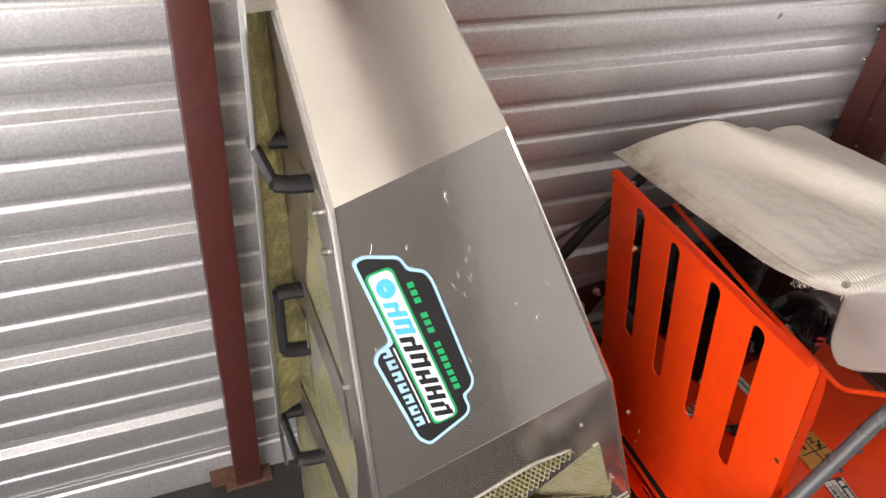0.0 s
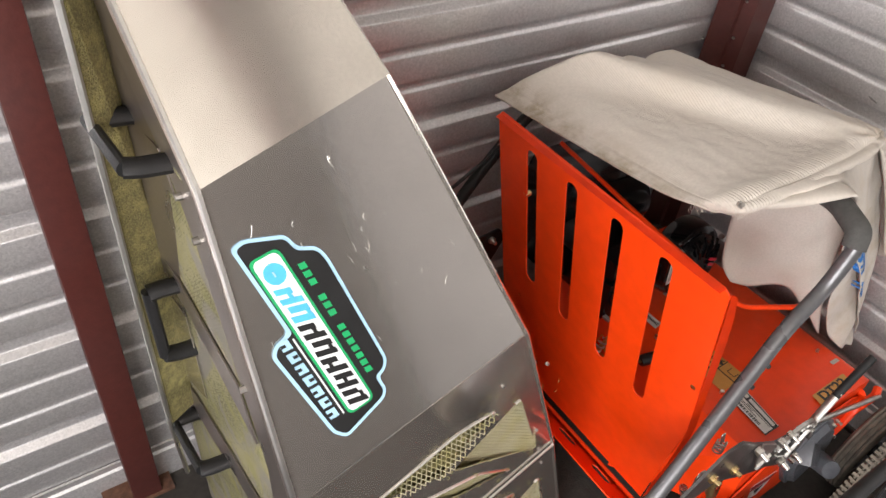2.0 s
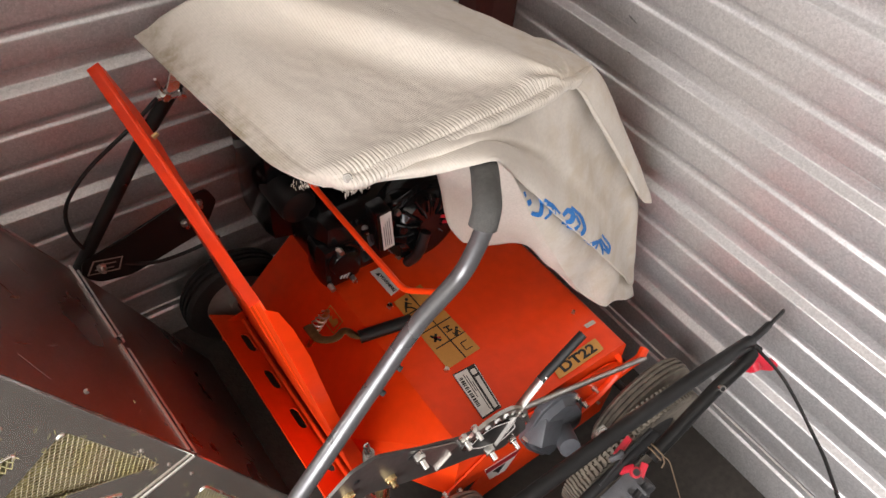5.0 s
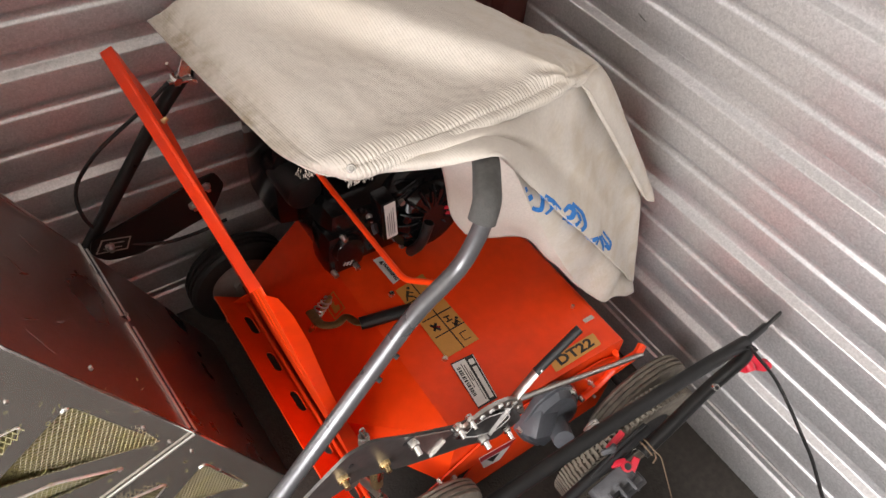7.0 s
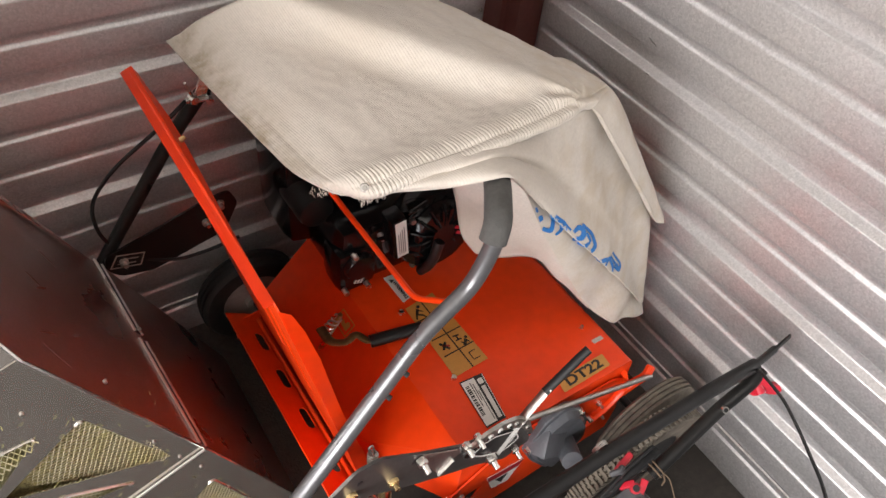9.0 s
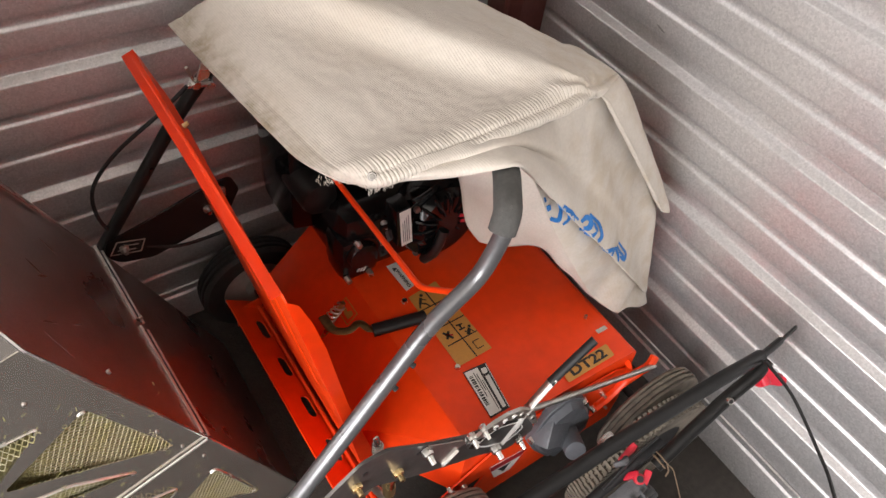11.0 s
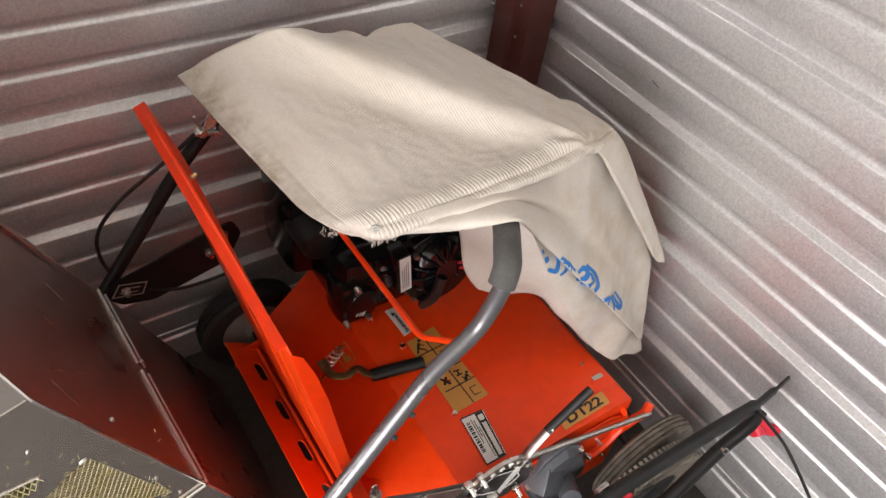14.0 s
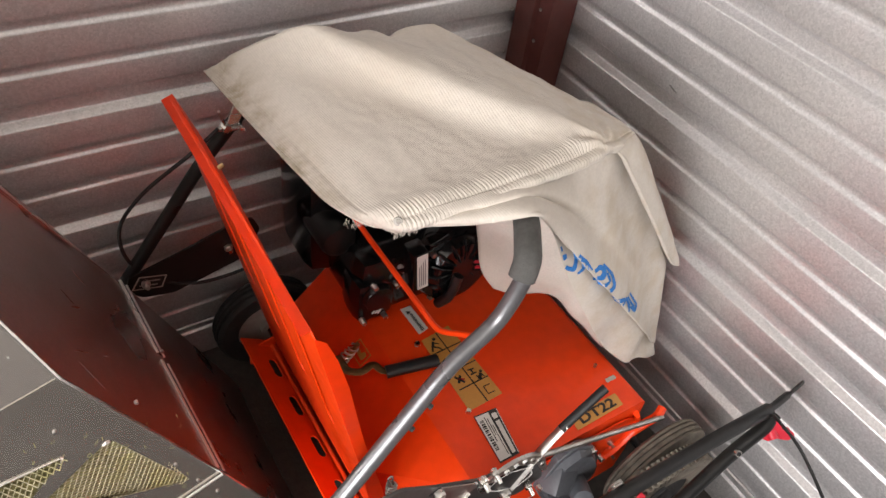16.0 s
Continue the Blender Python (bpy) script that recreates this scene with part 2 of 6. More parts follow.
def make_mesh_sheet():
    """Expanded metal with grass cuttings caught in it: dark cells between pale green strands."""
    m = bpy.data.materials.new("expanded_mesh")
    m.use_nodes = True
    n, l = m.node_tree.nodes, m.node_tree.links
    p = n["Principled BSDF"]
    tc = n.new("ShaderNodeTexCoord")
    vo = n.new("ShaderNodeTexVoronoi")
    vo.inputs["Scale"].default_value, vo.inputs["Randomness"].default_value = 150, 0.25
    l.new(tc.outputs["Object"], vo.inputs["Vector"])
    cell = n.new("ShaderNodeValToRGB")
    cell.color_ramp.elements[0].position, cell.color_ramp.elements[0].color = 0.25, (0.075, 0.070, 0.035, 1)
    cell.color_ramp.elements[1].position, cell.color_ramp.elements[1].color = 0.46, (0.50, 0.46, 0.26, 1)
    l.new(vo.outputs["Distance"], cell.inputs[0])
    nz = n.new("ShaderNodeTexNoise")
    nz.inputs["Scale"].default_value, nz.inputs["Detail"].default_value = 22, 6
    l.new(tc.outputs["Object"], nz.inputs["Vector"])
    amt = n.new("ShaderNodeMapRange")
    amt.inputs["From Min"].default_value, amt.inputs["From Max"].default_value, amt.inputs["To Max"].default_value = 0.48, 0.68, 0.75
    l.new(nz.outputs["Fac"], amt.inputs["Value"])
    mix = n.new("ShaderNodeMix")
    mix.data_type = "RGBA"
    mix.inputs["B"].default_value = (0.46, 0.43, 0.17, 1)
    l.new(cell.outputs[0], mix.inputs["A"])
    l.new(amt.outputs[0], mix.inputs["Factor"])
    smear = n.new("ShaderNodeTexNoise")
    smear.inputs["Scale"].default_value, smear.inputs["Detail"].default_value, smear.inputs["Distortion"].default_value = 7, 6, 1.2
    l.new(tc.outputs["Object"], smear.inputs["Vector"])
    cover = n.new("ShaderNodeMapRange")
    cover.inputs["From Min"].default_value, cover.inputs["From Max"].default_value, cover.inputs["To Max"].default_value = 0.50, 0.60, 0.9
    l.new(smear.outputs["Fac"], cover.inputs["Value"])
    grey = n.new("ShaderNodeMix")
    grey.data_type = "RGBA"
    grey.inputs["B"].default_value = (0.40, 0.37, 0.32, 1)
    l.new(mix.outputs["Result"], grey.inputs["A"])
    l.new(cover.outputs[0], grey.inputs["Factor"])
    l.new(grey.outputs["Result"], p.inputs["Base Color"])
    p.inputs["Roughness"].default_value = 0.75
    b = n.new("ShaderNodeBump")
    b.inputs["Strength"].default_value, b.inputs["Distance"].default_value = 0.8, 0.003
    l.new(vo.outputs["Distance"], b.inputs["Height"])
    l.new(b.outputs[0], p.inputs["Normal"])
    return m


MESH = make_mesh_sheet()


# ---------------- building helpers ----------------
def add_box(bm, c, size, rot=(0, 0, 0), bevel=0.0):
    r = bmesh.ops.create_cube(bm, size=1.0, matrix=pose(*c, *rot) @ Matrix.Diagonal((*size, 1)))
    if bevel:
        es = list({e for v in r["verts"] for e in v.link_edges})
        bmesh.ops.bevel(bm, geom=es, offset=bevel, segments=2, profile=0.6, affect="EDGES")


def add_cyl(bm, a, b, r1, r2=None, seg=16, bevel=0.0):
    a, b = Vector(a), Vector(b)
    q = (b - a).to_track_quat("Z", "Y").to_matrix().to_4x4()
    r = bmesh.ops.create_cone(bm, cap_ends=True, segments=seg, radius1=r1, radius2=r1 if r2 is None else r2, depth=(b - a).length, matrix=Matrix.Translation((a + b) / 2) @ q)
    if bevel:
        es = [e for e in {e for v in r["verts"] for e in v.link_edges} if len(e.link_faces) == 2 and e.calc_face_angle(0) > 1.0]
        bmesh.ops.bevel(bm, geom=es, offset=bevel, segments=2, profile=0.6, affect="EDGES")


def rounded(points, radius, steps=6):
    """A polyline whose corners are eased."""
    pts = [Vector(p) for p in points]
    out = [pts[0]]
    for a, b, c in zip(pts, pts[1:], pts[2:]):
        d = min(radius, (a - b).length * 0.49, (c - b).length * 0.49)
        p, q = b + (a - b).normalized() * d, b + (c - b).normalized() * d
        for i in range(steps + 1):
            t = i / steps
            out.append(p * (1 - t) ** 2 + b * 2 * t * (1 - t) + q * t * t)
    out.append(pts[-1])
    return out


def add_tube(bm, points, r, seg=12, radius=0.05, flat=1.0):
    """A round (or flattened) bar along eased points, closed at its ends."""
    pts = rounded(points, radius) if len(points) > 2 else [Vector(p) for p in points]
    t0 = (pts[1] - pts[0]).normalized()
    side = t0.orthogonal().normalized() if abs(t0.z) > 0.95 else t0.cross(Vector((0, 0, 1))).normalized()
    rings = []
    for i, p in enumerate(pts):
        t = (pts[min(i + 1, len(pts) - 1)] - pts[max(i - 1, 0)]).normalized()
        side = (side - t * side.dot(t)).normalized()
        up = t.cross(side)
        rings.append([bm.verts.new(p + side * (r * math.cos(a)) + up * (r * flat * math.sin(a))) for a in (2 * math.pi * k / seg for k in range(seg))])
    for a, b in zip(rings, rings[1:]):
        for k in range(seg):
            bm.faces.new((a[k], a[(k + 1) % seg], b[(k + 1) % seg], b[k]))
    bm.faces.new(rings[0][::-1])
    bm.faces.new(rings[-1])


def add_sheet(bm, outline, holes, place, thick):
    """A flat plate from a 2D outline with holes, in the plane of place, thick along its z."""
    edges = []
    for loop in (outline, *holes):
        vs = [bm.verts.new(place @ Vector((x, y, 0))) for x, y in loop]
        edges += [bm.edges.new((vs[i], vs[(i + 1) % len(vs)])) for i in range(len(vs))]
    faces = [g for g in bmesh.ops.triangle_fill(bm, use_beauty=True, use_dissolve=False, edges=edges)["geom"] if isinstance(g, bmesh.types.BMFace)]
    ex = bmesh.ops.extrude_face_region(bm, geom=faces)["geom"]
    shift = (place.to_3x3() @ Vector((0, 0, 1))) * thick
    bmesh.ops.translate(bm, verts=[v for v in ex if isinstance(v, bmesh.types.BMVert)], vec=shift)
    bmesh.ops.recalc_face_normals(bm, faces=bm.faces)


def stadium(cx, cy, length, width, angle=0.0, n=6):
    """A slot with round ends; angle in degrees turns its length from the y axis."""
    pts = []
    r, h = width / 2, (length - width) / 2
    for k in range(n + 1):
        a = math.pi * k / n
        pts.append((r * math.cos(a), h + r * math.sin(a)))
    for k in range(n + 1):
        a = math.pi + math.pi * k / n
        pts.append((r * math.cos(a), -h + r * math.sin(a)))
    c, s = math.cos(radians(angle)), math.sin(radians(angle))
    return [(cx + x * c - y * s, cy + x * s + y * c) for x, y in pts]


def rounded_poly(pts, radius, steps=4):
    """A closed 2D outline with eased corners."""
    out = []
    n = len(pts)
    for i in range(n):
        a, b, c = Vector(pts[i - 1]), Vector(pts[i]), Vector(pts[(i + 1) % n])
        d = min(radius, (a - b).length * 0.45, (c - b).length * 0.45)
        p, q = b + (a - b).normalized() * d, b + (c - b).normalized() * d
        for k in range(steps + 1):
            t = k / steps
            out.append(tuple(p * (1 - t) ** 2 + b * 2 * t * (1 - t) + q * t * t))
    return out


def frame3(origin, xaxis, yaxis):
    """A placement whose x and y axes lie along the given directions."""
    x = Vector(xaxis).normalized()
    z = x.cross(Vector(yaxis)).normalized()
    y = z.cross(x)
    m = Matrix((x, y, z)).transposed().to_4x4()
    m.translation = Vector(origin)
    return m


def finish(ob, mat, smooth):
    ob.data.materials.append(mat)
    if smooth:
        for p in ob.data.polygons:
            p.use_smooth = True
        ob.data.set_sharp_from_angle(angle=radians(smooth))
    return ob


def mesh_of(name, bm):
    me = bpy.data.meshes.new(name)
    bm.normal_update()
    bm.to_mesh(me)
    bm.free()
    return me


def part(name, bm, mat, parent=None, label="", smooth=40):
    """One mesh part under a thing or part."""
    ob = finish(new(name, mesh_of(name, bm)), mat, smooth)
    if parent is not None:
        ob.parent = parent
        base = parent.get("base")
        ob.matrix_parent_inverse = Matrix.Translation([-v for v in base]) if base else Matrix()
    return tagged(ob, label)


def thing(name, at, label, category, group="", kind=""):
    e = new(name)
    e.empty_display_size = 0.1
    e.location = at
    e["base"] = list(at)
    return tagged(e, label, category, group, kind)


def solid(name, bm, mat, label, category, kind="", smooth=40, group=""):
    return tagged(finish(new(name, mesh_of(name, bm)), mat, smooth), label, category, group, kind)


# ---------------- the storage unit ----------------
PITCH, FIRST = 0.2970, 0.2590          # from one deep groove to the next; the lower edge of one of them


def rib_profile(top):
    """Heights and depths of a wall sheet: a deep groove and two shallow ones in each pitch, with eased bends."""
    corners = [(0.0, 0.0)]
    k = -2
    while FIRST + PITCH * k < top:
        z = FIRST + PITCH * k
        for dz, d in ((0.0, 0.0), (0.012, 0.021), (0.044, 0.021), (0.058, 0.0),
                      (0.114, 0.0), (0.1205, 0.0055), (0.1320, 0.0055), (0.1405, 0.0),
                      (0.205, 0.0), (0.2115, 0.0055), (0.2230, 0.0055), (0.2315, 0.0)):
            if 0.01 < z + dz < top - 0.01:
                corners.append((z + dz, d))
        k += 1
    corners.append((top, 0.0))
    return [(p.y, p.x) for p in rounded([(d, z, 0) for z, d in corners], 0.0032, 2)]


def ribbed_wall(name, a, b, top, label, outward):
    """A wall of ribbed sheet from a to b; the grooves lead outward."""
    bm = bmesh.new()
    a, b, o = Vector((*a, 0)), Vector((*b, 0)), Vector((*outward, 0))
    prof = rib_profile(top)
    pa = [bm.verts.new(a + o * d + Vector((0, 0, z))) for z, d in prof]
    pb = [bm.verts.new(b + o * d + Vector((0, 0, z))) for z, d in prof]
    back = [bm.verts.new(p + o * 0.06 + Vector((0, 0, z))) for p, z in ((a, 0), (a, top), (b, top), (b, 0))]
    for i in range(len(prof) - 1):
        bm.faces.new((pa[i], pb[i], pb[i + 1], pa[i + 1]))
    bm.faces.new(back)
    bm.faces.new((pa[-1], pb[-1], back[2], back[1]))
    bm.faces.new((pb[0], pa[0], back[0], back[3]))
    bm.faces.new([back[0], *pa, back[1]])
    bm.faces.new([back[3], back[2], *pb[::-1]])
    bmesh.ops.recalc_face_normals(bm, faces=bm.faces)
    return solid(name, bm, GALV, label, "wall", "structure", smooth=50)


ribbed_wall("wall_north", (ROOM_X, 0), (0, 0), ROOM_Z, "ribbed galvanised sheet wall with shallow grooves", (0, 1))
ribbed_wall("wall_east", (0, 0.0), (0, ROOM_Y), ROOM_Z, "ribbed galvanised sheet wall beside the mower", (1, 0))
# unseen wall, coloured dark so that the catcher's sticker panel mirrors less light
wall_s = ribbed_wall("wall_south", (ROOM_X, ROOM_Y), (0, ROOM_Y), ROOM_Z, "added unseen wall behind the camera, dark for the catcher to mirror", (0, -1))
wall_s.data.materials[0] = MIRRORED_DARK

bm = bmesh.new()
add_box(bm, (ROOM_X / 2, ROOM_Y / 2, -0.06), (-ROOM_X + 0.16, -ROOM_Y + 0.16, 0.12))
solid("floor", bm, CONCRETE, "stained grey concrete slab floor", "floor", "structure", smooth=0)
bm = bmesh.new()
add_box(bm, (ROOM_X / 2, ROOM_Y / 2, ROOM_Z + 0.05), (-ROOM_X + 0.16, -ROOM_Y + 0.16, 0.1))
solid("ceiling", bm, CEILING, "off-white faced insulation ceiling", "ceiling", "structure", smooth=0)
bm = bmesh.new()
for y0, y1, z0, z1 in ((ROOM_Y, DOOR[0], 0, ROOM_Z), (DOOR[1], 0.0, 0, ROOM_Z), (DOOR[0], DOOR[1], DOOR[2], ROOM_Z)):
    add_box(bm, (ROOM_X - 0.05, (y0 + y1) / 2, (z0 + z1) / 2), (0.1, y1 - y0, z1 - z0))
solid("wall_west", bm, GALV, "sheet wall round the open doorway", "wall", "structure", smooth=0)
bm = bmesh.new()
bmesh.ops.create_grid(bm, x_segments=1, y_segments=1, size=400, matrix=Matrix.Translation((0, 0, -0.125)))
solid("ground", bm, CONCRETE, "pale paved ground outside the unit", "ground", "structure", smooth=0)

# roof beam that the sheet catcher mirrors
bm = bmesh.new()
add_box(bm, (-1.485, -1.95, ROOM_Z - 0.06), (0.085, 2.9, 0.12), (0, 0, 14), bevel=0.006)
solid("ceiling_beam", bm, POST, "red oxide painted steel roof beam", "beam", "structure")

# sloping base flashing with a bent lip along the walls
for a, b, inward in (((ROOM_X, 0), (0, 0), (0, -1)), ((0, 0), (0, ROOM_Y), (-1, 0))):
    bm = bmesh.new()
    a, b, o = Vector((*a, 0)), Vector((*b, 0)), Vector((*inward, 0))
    prof = [(0.0005, 0.0), (0.034, 0.0), (0.034, 0.006), (0.012, 0.074), (0.006, 0.080), (0.006, 0.098), (0.0005, 0.100)]
    ends = [[bm.verts.new(p + o * d + Vector((0, 0, z))) for d, z in prof] for p in (a, b)]
    for i in range(len(prof)):
        k = (i + 1) % len(prof)
        bm.faces.new((ends[0][i], ends[0][k], ends[1][k], ends[1][i]))
    bm.faces.new(ends[0])
    bm.faces.new(ends[1][::-1])
    bmesh.ops.recalc_face_normals(bm, faces=bm.faces)
    solid("trim", bm, GALV, "galvanised base flashing along the wall", "trim", "structure", smooth=20)

# posts
bm = bmesh.new()
add_box(bm, (-1.949, -0.041, ROOM_Z / 2), (0.070, 0.076, ROOM_Z), bevel=0.006)
post = solid("wall_post", bm, POST, "red oxide painted square steel wall post", "post", "structure")
bm = bmesh.new()
add_box(bm, (-1.949, -0.043, 0.006), (0.13, 0.082, 0.012), bevel=0.002)
add_box(bm, (-2.005, -0.035, 0.020), (0.09, 0.055, 0.03), bevel=0.003)
solid("base_plate", bm, RUST, "rusty base plate under the wall post", "base plate", "structure")

bm = bmesh.new()
add_sheet(bm, [(-0.118, -0.004), (-0.118, -0.075), (-0.100, -0.075), (-0.088, -0.112), (-0.004, -0.112), (-0.004, -0.004)], [], Matrix(), ROOM_Z)
solid("corner_post", bm, POST, "red oxide painted steel corner post", "post", "structure", smooth=0)
corner = bpy.data.objects["corner_post"]
for z in (0.86, 0.95, 1.06, 1.18):
    bm = bmesh.new()
    add_cyl(bm, (-0.098, -0.080, z), (-0.103, -0.087, z), 0.0045, 0.003, 8)
    part("screw", bm, DULL, corner)
north, east = bpy.data.objects["wall_north"], bpy.data.objects["wall_east"]
for x, z in ((-0.128, 0.79), (-0.126, 0.917), (-0.126, 1.189), (-0.126, 1.10)):
    bm = bmesh.new()
    add_cyl(bm, (x, 0.001, z), (x, -0.006, z), 0.006, 0.004, 8)
    part("screw", bm, DULL, north)
# scuffs and small dents in the sheets
for wall, c, size, rot in ((north, (-0.514, -0.0004, 1.249), (0.012, 0.0012, 0.018), 20), (east, (-0.0004, -1.111, 1.058), (0.0012, 0.020, 0.006), 8), (east, (-0.0004, -1.157, 1.048), (0.0012, 0.010, 0.003), 8), (east, (-0.0004, -0.488, 0.930), (0.0008, 0.030, 0.005), 15), (east, (-0.0004, -0.504, 0.852), (0.0008, 0.012, 0.003), 0)):
    bm = bmesh.new()
    bmesh.ops.create_uvsphere(bm, u_segments=10, v_segments=6, radius=0.5, matrix=pose(*c, rot if wall is east else 0, rot if wall is north else 0, 0) @ Matrix.Diagonal((*size, 1)))
    part("scuff", bm, SCUFF, wall, "small dark scuff")

# ---------------- grass catcher of folded sheet, leaning on end ----------------
R_EDGE = [(-1.72, -0.300, 1.665), (-1.577, -0.545, 1.357), (-1.412, -0.727, 0.967), (-1.226, -0.705, 0.512), (-1.045, -0.668, 0.012)]
L_EDGE = [(-1.886, -0.300, 1.640), (-1.838, -0.580, 1.287), (-1.822, -0.768, 0.882), (-1.806, -0.763, 0.390), (-1.795, -0.748, 0.012)]
R_BACK = [(-1.72, -0.262, 1.665), (-1.577, -0.300, 1.357), (-1.414, -0.298, 0.967), (-1.262, -0.232, 0.575), (-1.045, -0.185, 0.012)]
L_BACK = [(-1.886, -0.260, 1.640), (-1.850, -0.240, 1.287), (-1.836, -0.220, 0.882), (-1.826, -0.200, 0.390), (-1.815, -0.180, 0.012)]
catcher = thing("grass_catcher", (-1.45, -0.45, 0.0), "scuffed folded aluminium grass catcher standing on end", "grass catcher")


def panel(a, b, c, d, thick, holes=(), name="panel", mat=None, label=""):
    """A sheet on the corners a (left top), b (right top), c (right bottom), d (left bottom); holes in shares of the panel."""
    bm = bmesh.new()
    a, b, c, d = map(Vector, (a, b, c, d))
    x = (b - a).normalized()
    place = frame3(a, x, d - a)
    inv = place.inverted()
    out = [tuple((inv @ v)[:2]) for v in (a, b, c, d)]
    hl = [[tuple((inv @ Vector(p))[:2]) for p in h] for h in holes]
    add_sheet(bm, out, hl, place, thick)
    return bm


# vents cut into the front, as leaf shapes: x and z on the sheet
def on_front(i, x, z):
    """The point of front panel i at x, z."""
    a, b, c = Vector(L_EDGE[i]), Vector(R_EDGE[i]), Vector(R_EDGE[i + 1])
    n = (b - a).cross(c - a).normalized()
    y = a.y - (n.x * (x - a.x) + n.z * (z - a.z)) / n.y
    return Vector((x, y, z))


VENTS = {2: [[(-1.380, 0.782), (-1.288, 0.560), (-1.300, 0.556), (-1.525, 0.684)],
             [(-1.440, 0.794), (-1.530, 0.800), (-1.690, 0.752), (-1.540, 0.690)],
             [(-1.350, 0.530), (-1.450, 0.606), (-1.610, 0.655), (-1.500, 0.575)],
             [(-1.60, 0.60), (-1.735, 0.665), (-1.76, 0.58), (-1.66, 0.53)]],
         3: [[(-1.226, 0.372), (-1.152, 0.150), (-1.330, 0.285)], [(-1.300, 0.385), (-1.390, 0.420), (-1.460, 0.340), (-1.360, 0.330)],
             [(-1.52, 0.34), (-1.63, 0.31), (-1.60, 0.18), (-1.45, 0.22)]]}
def expanded_screen(loop, parent):
    """Expanded metal behind a vent: zigzag strands that meet at their knuckles."""
    org = sum(loop, Vector()) / len(loop)
    x = Vector((1, 0, 0.28)).normalized()
    place = frame3(org + Vector((0, 0.0065, 0)), x, (loop[1] - org) if abs((loop[1] - org).normalized().dot(x)) < 0.9 else (loop[2] - org))
    inv = place.inverted()
    flat = [inv @ v for v in loop]
    x0, x1 = min(v.x for v in flat) - 0.006, max(v.x for v in flat) + 0.006
    y0, y1 = min(v.y for v in flat) - 0.006, max(v.y for v in flat) + 0.006
    long, short, wide = 0.0098, 0.0064, 0.0012
    toward = -1 if (place.to_3x3() @ Vector((0, 0, 1))).y > 0 else 1
    verts, faces = [], []
    for j in range(int((y1 - y0) / short) + 1):
        run = []
        for k in range(int((x1 - x0) / (long / 2)) + 1):
            up = 1 if (k + j) % 2 else -1
            yy = y0 + j * short + up * (short / 2 - 0.0005)
            run.append((x0 + k * long / 2, yy, 0.0006 * up * toward))
        for (ax, ay, az), (bx, by, bz) in zip(run, run[1:]):
            mx, my = (ax + bx) / 2, (ay + by) / 2
            if not inside(mx, my, flat):
                continue
            n = len(verts)
            for px, py, pz in ((ax, ay, az), (bx, by, bz)):
                verts += [place @ Vector((px, py - wide, pz)), place @ Vector((px, py, pz + 0.0009 * toward)), place @ Vector((px, py + wide, pz))]
            faces += [(n, n + 1, n + 4, n + 3), (n + 1, n + 2, n + 5, n + 4)]
    me = bpy.data.meshes.new("mesh_screen")
    me.from_pydata([tuple(v) for v in verts], [], faces)
    ob = new("mesh_screen", me)
    me.materials.append(STRAND)
    ob.parent = parent
    tagged(ob, "expanded metal screen dusted with grass", kind="stuff")


def inside(x, y, loop, margin=0.008):
    """Whether a point lies in an outline or close to it."""
    hit = False
    for p, q in zip(loop, loop[1:] + loop[:1]):
        if (p.y > y) != (q.y > y) and x < (q.x - p.x) * (y - p.y) / (q.y - p.y) + p.x:
            hit = not hit
        d = Vector((q.x - p.x, q.y - p.y))
        t = max(0, min(1, ((x - p.x) * d.x + (y - p.y) * d.y) / max(d.length_squared, 1e-9)))
        if math.hypot(p.x + d.x * t - x, p.y + d.y * t - y) < margin:
            return True
    return hit


names = ["top_panel", "sticker_panel", "vent_panel", "foot_panel"]
for i in range(4):
    holes = [rounded_poly(h, 0.014) for h in VENTS.get(i, [])]
    holes3 = [[on_front(i, x, z) for x, z in h] for h in holes]
    bm = panel(L_EDGE[i], R_EDGE[i], R_EDGE[i + 1], L_EDGE[i + 1], 0.003, holes3)
    p = part(names[i], bm, ALU, catcher, smooth=0)
    if i in VENTS:
        back = Vector((0, 0.016, 0))
        bm = bmesh.new()
        vs = [bm.verts.new(Vector(v) + back) for v in (L_EDGE[i], R_EDGE[i], R_EDGE[i + 1], L_EDGE[i + 1])]
        bm.faces.new(vs)
        bmesh.ops.solidify(bm, geom=bm.faces[:], thickness=0.002)
        part("packed_grass", bm, PACKED_AND_SHADE, p, "packed dry grass cuttings behind the screen", smooth=0)
        for h in holes3:
            expanded_screen(h, p)
        for h in holes3:
            bm = bmesh.new()
            add_tube(bm, [Vector(v) + Vector((0, -0.001, 0)) for v in h] + [h[0] + Vector((0, -0.001, 0))], 0.0018, 6, 0.0)
            part("vent_rim", bm, ALU_EDGE, p)

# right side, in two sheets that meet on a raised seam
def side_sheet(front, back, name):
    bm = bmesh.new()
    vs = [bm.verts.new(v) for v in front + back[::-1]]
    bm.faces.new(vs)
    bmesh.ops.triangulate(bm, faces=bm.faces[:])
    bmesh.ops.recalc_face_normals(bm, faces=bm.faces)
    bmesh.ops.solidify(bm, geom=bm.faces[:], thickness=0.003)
    return part(name, bm, ALU_DULL_SHADE, catcher, smooth=0)


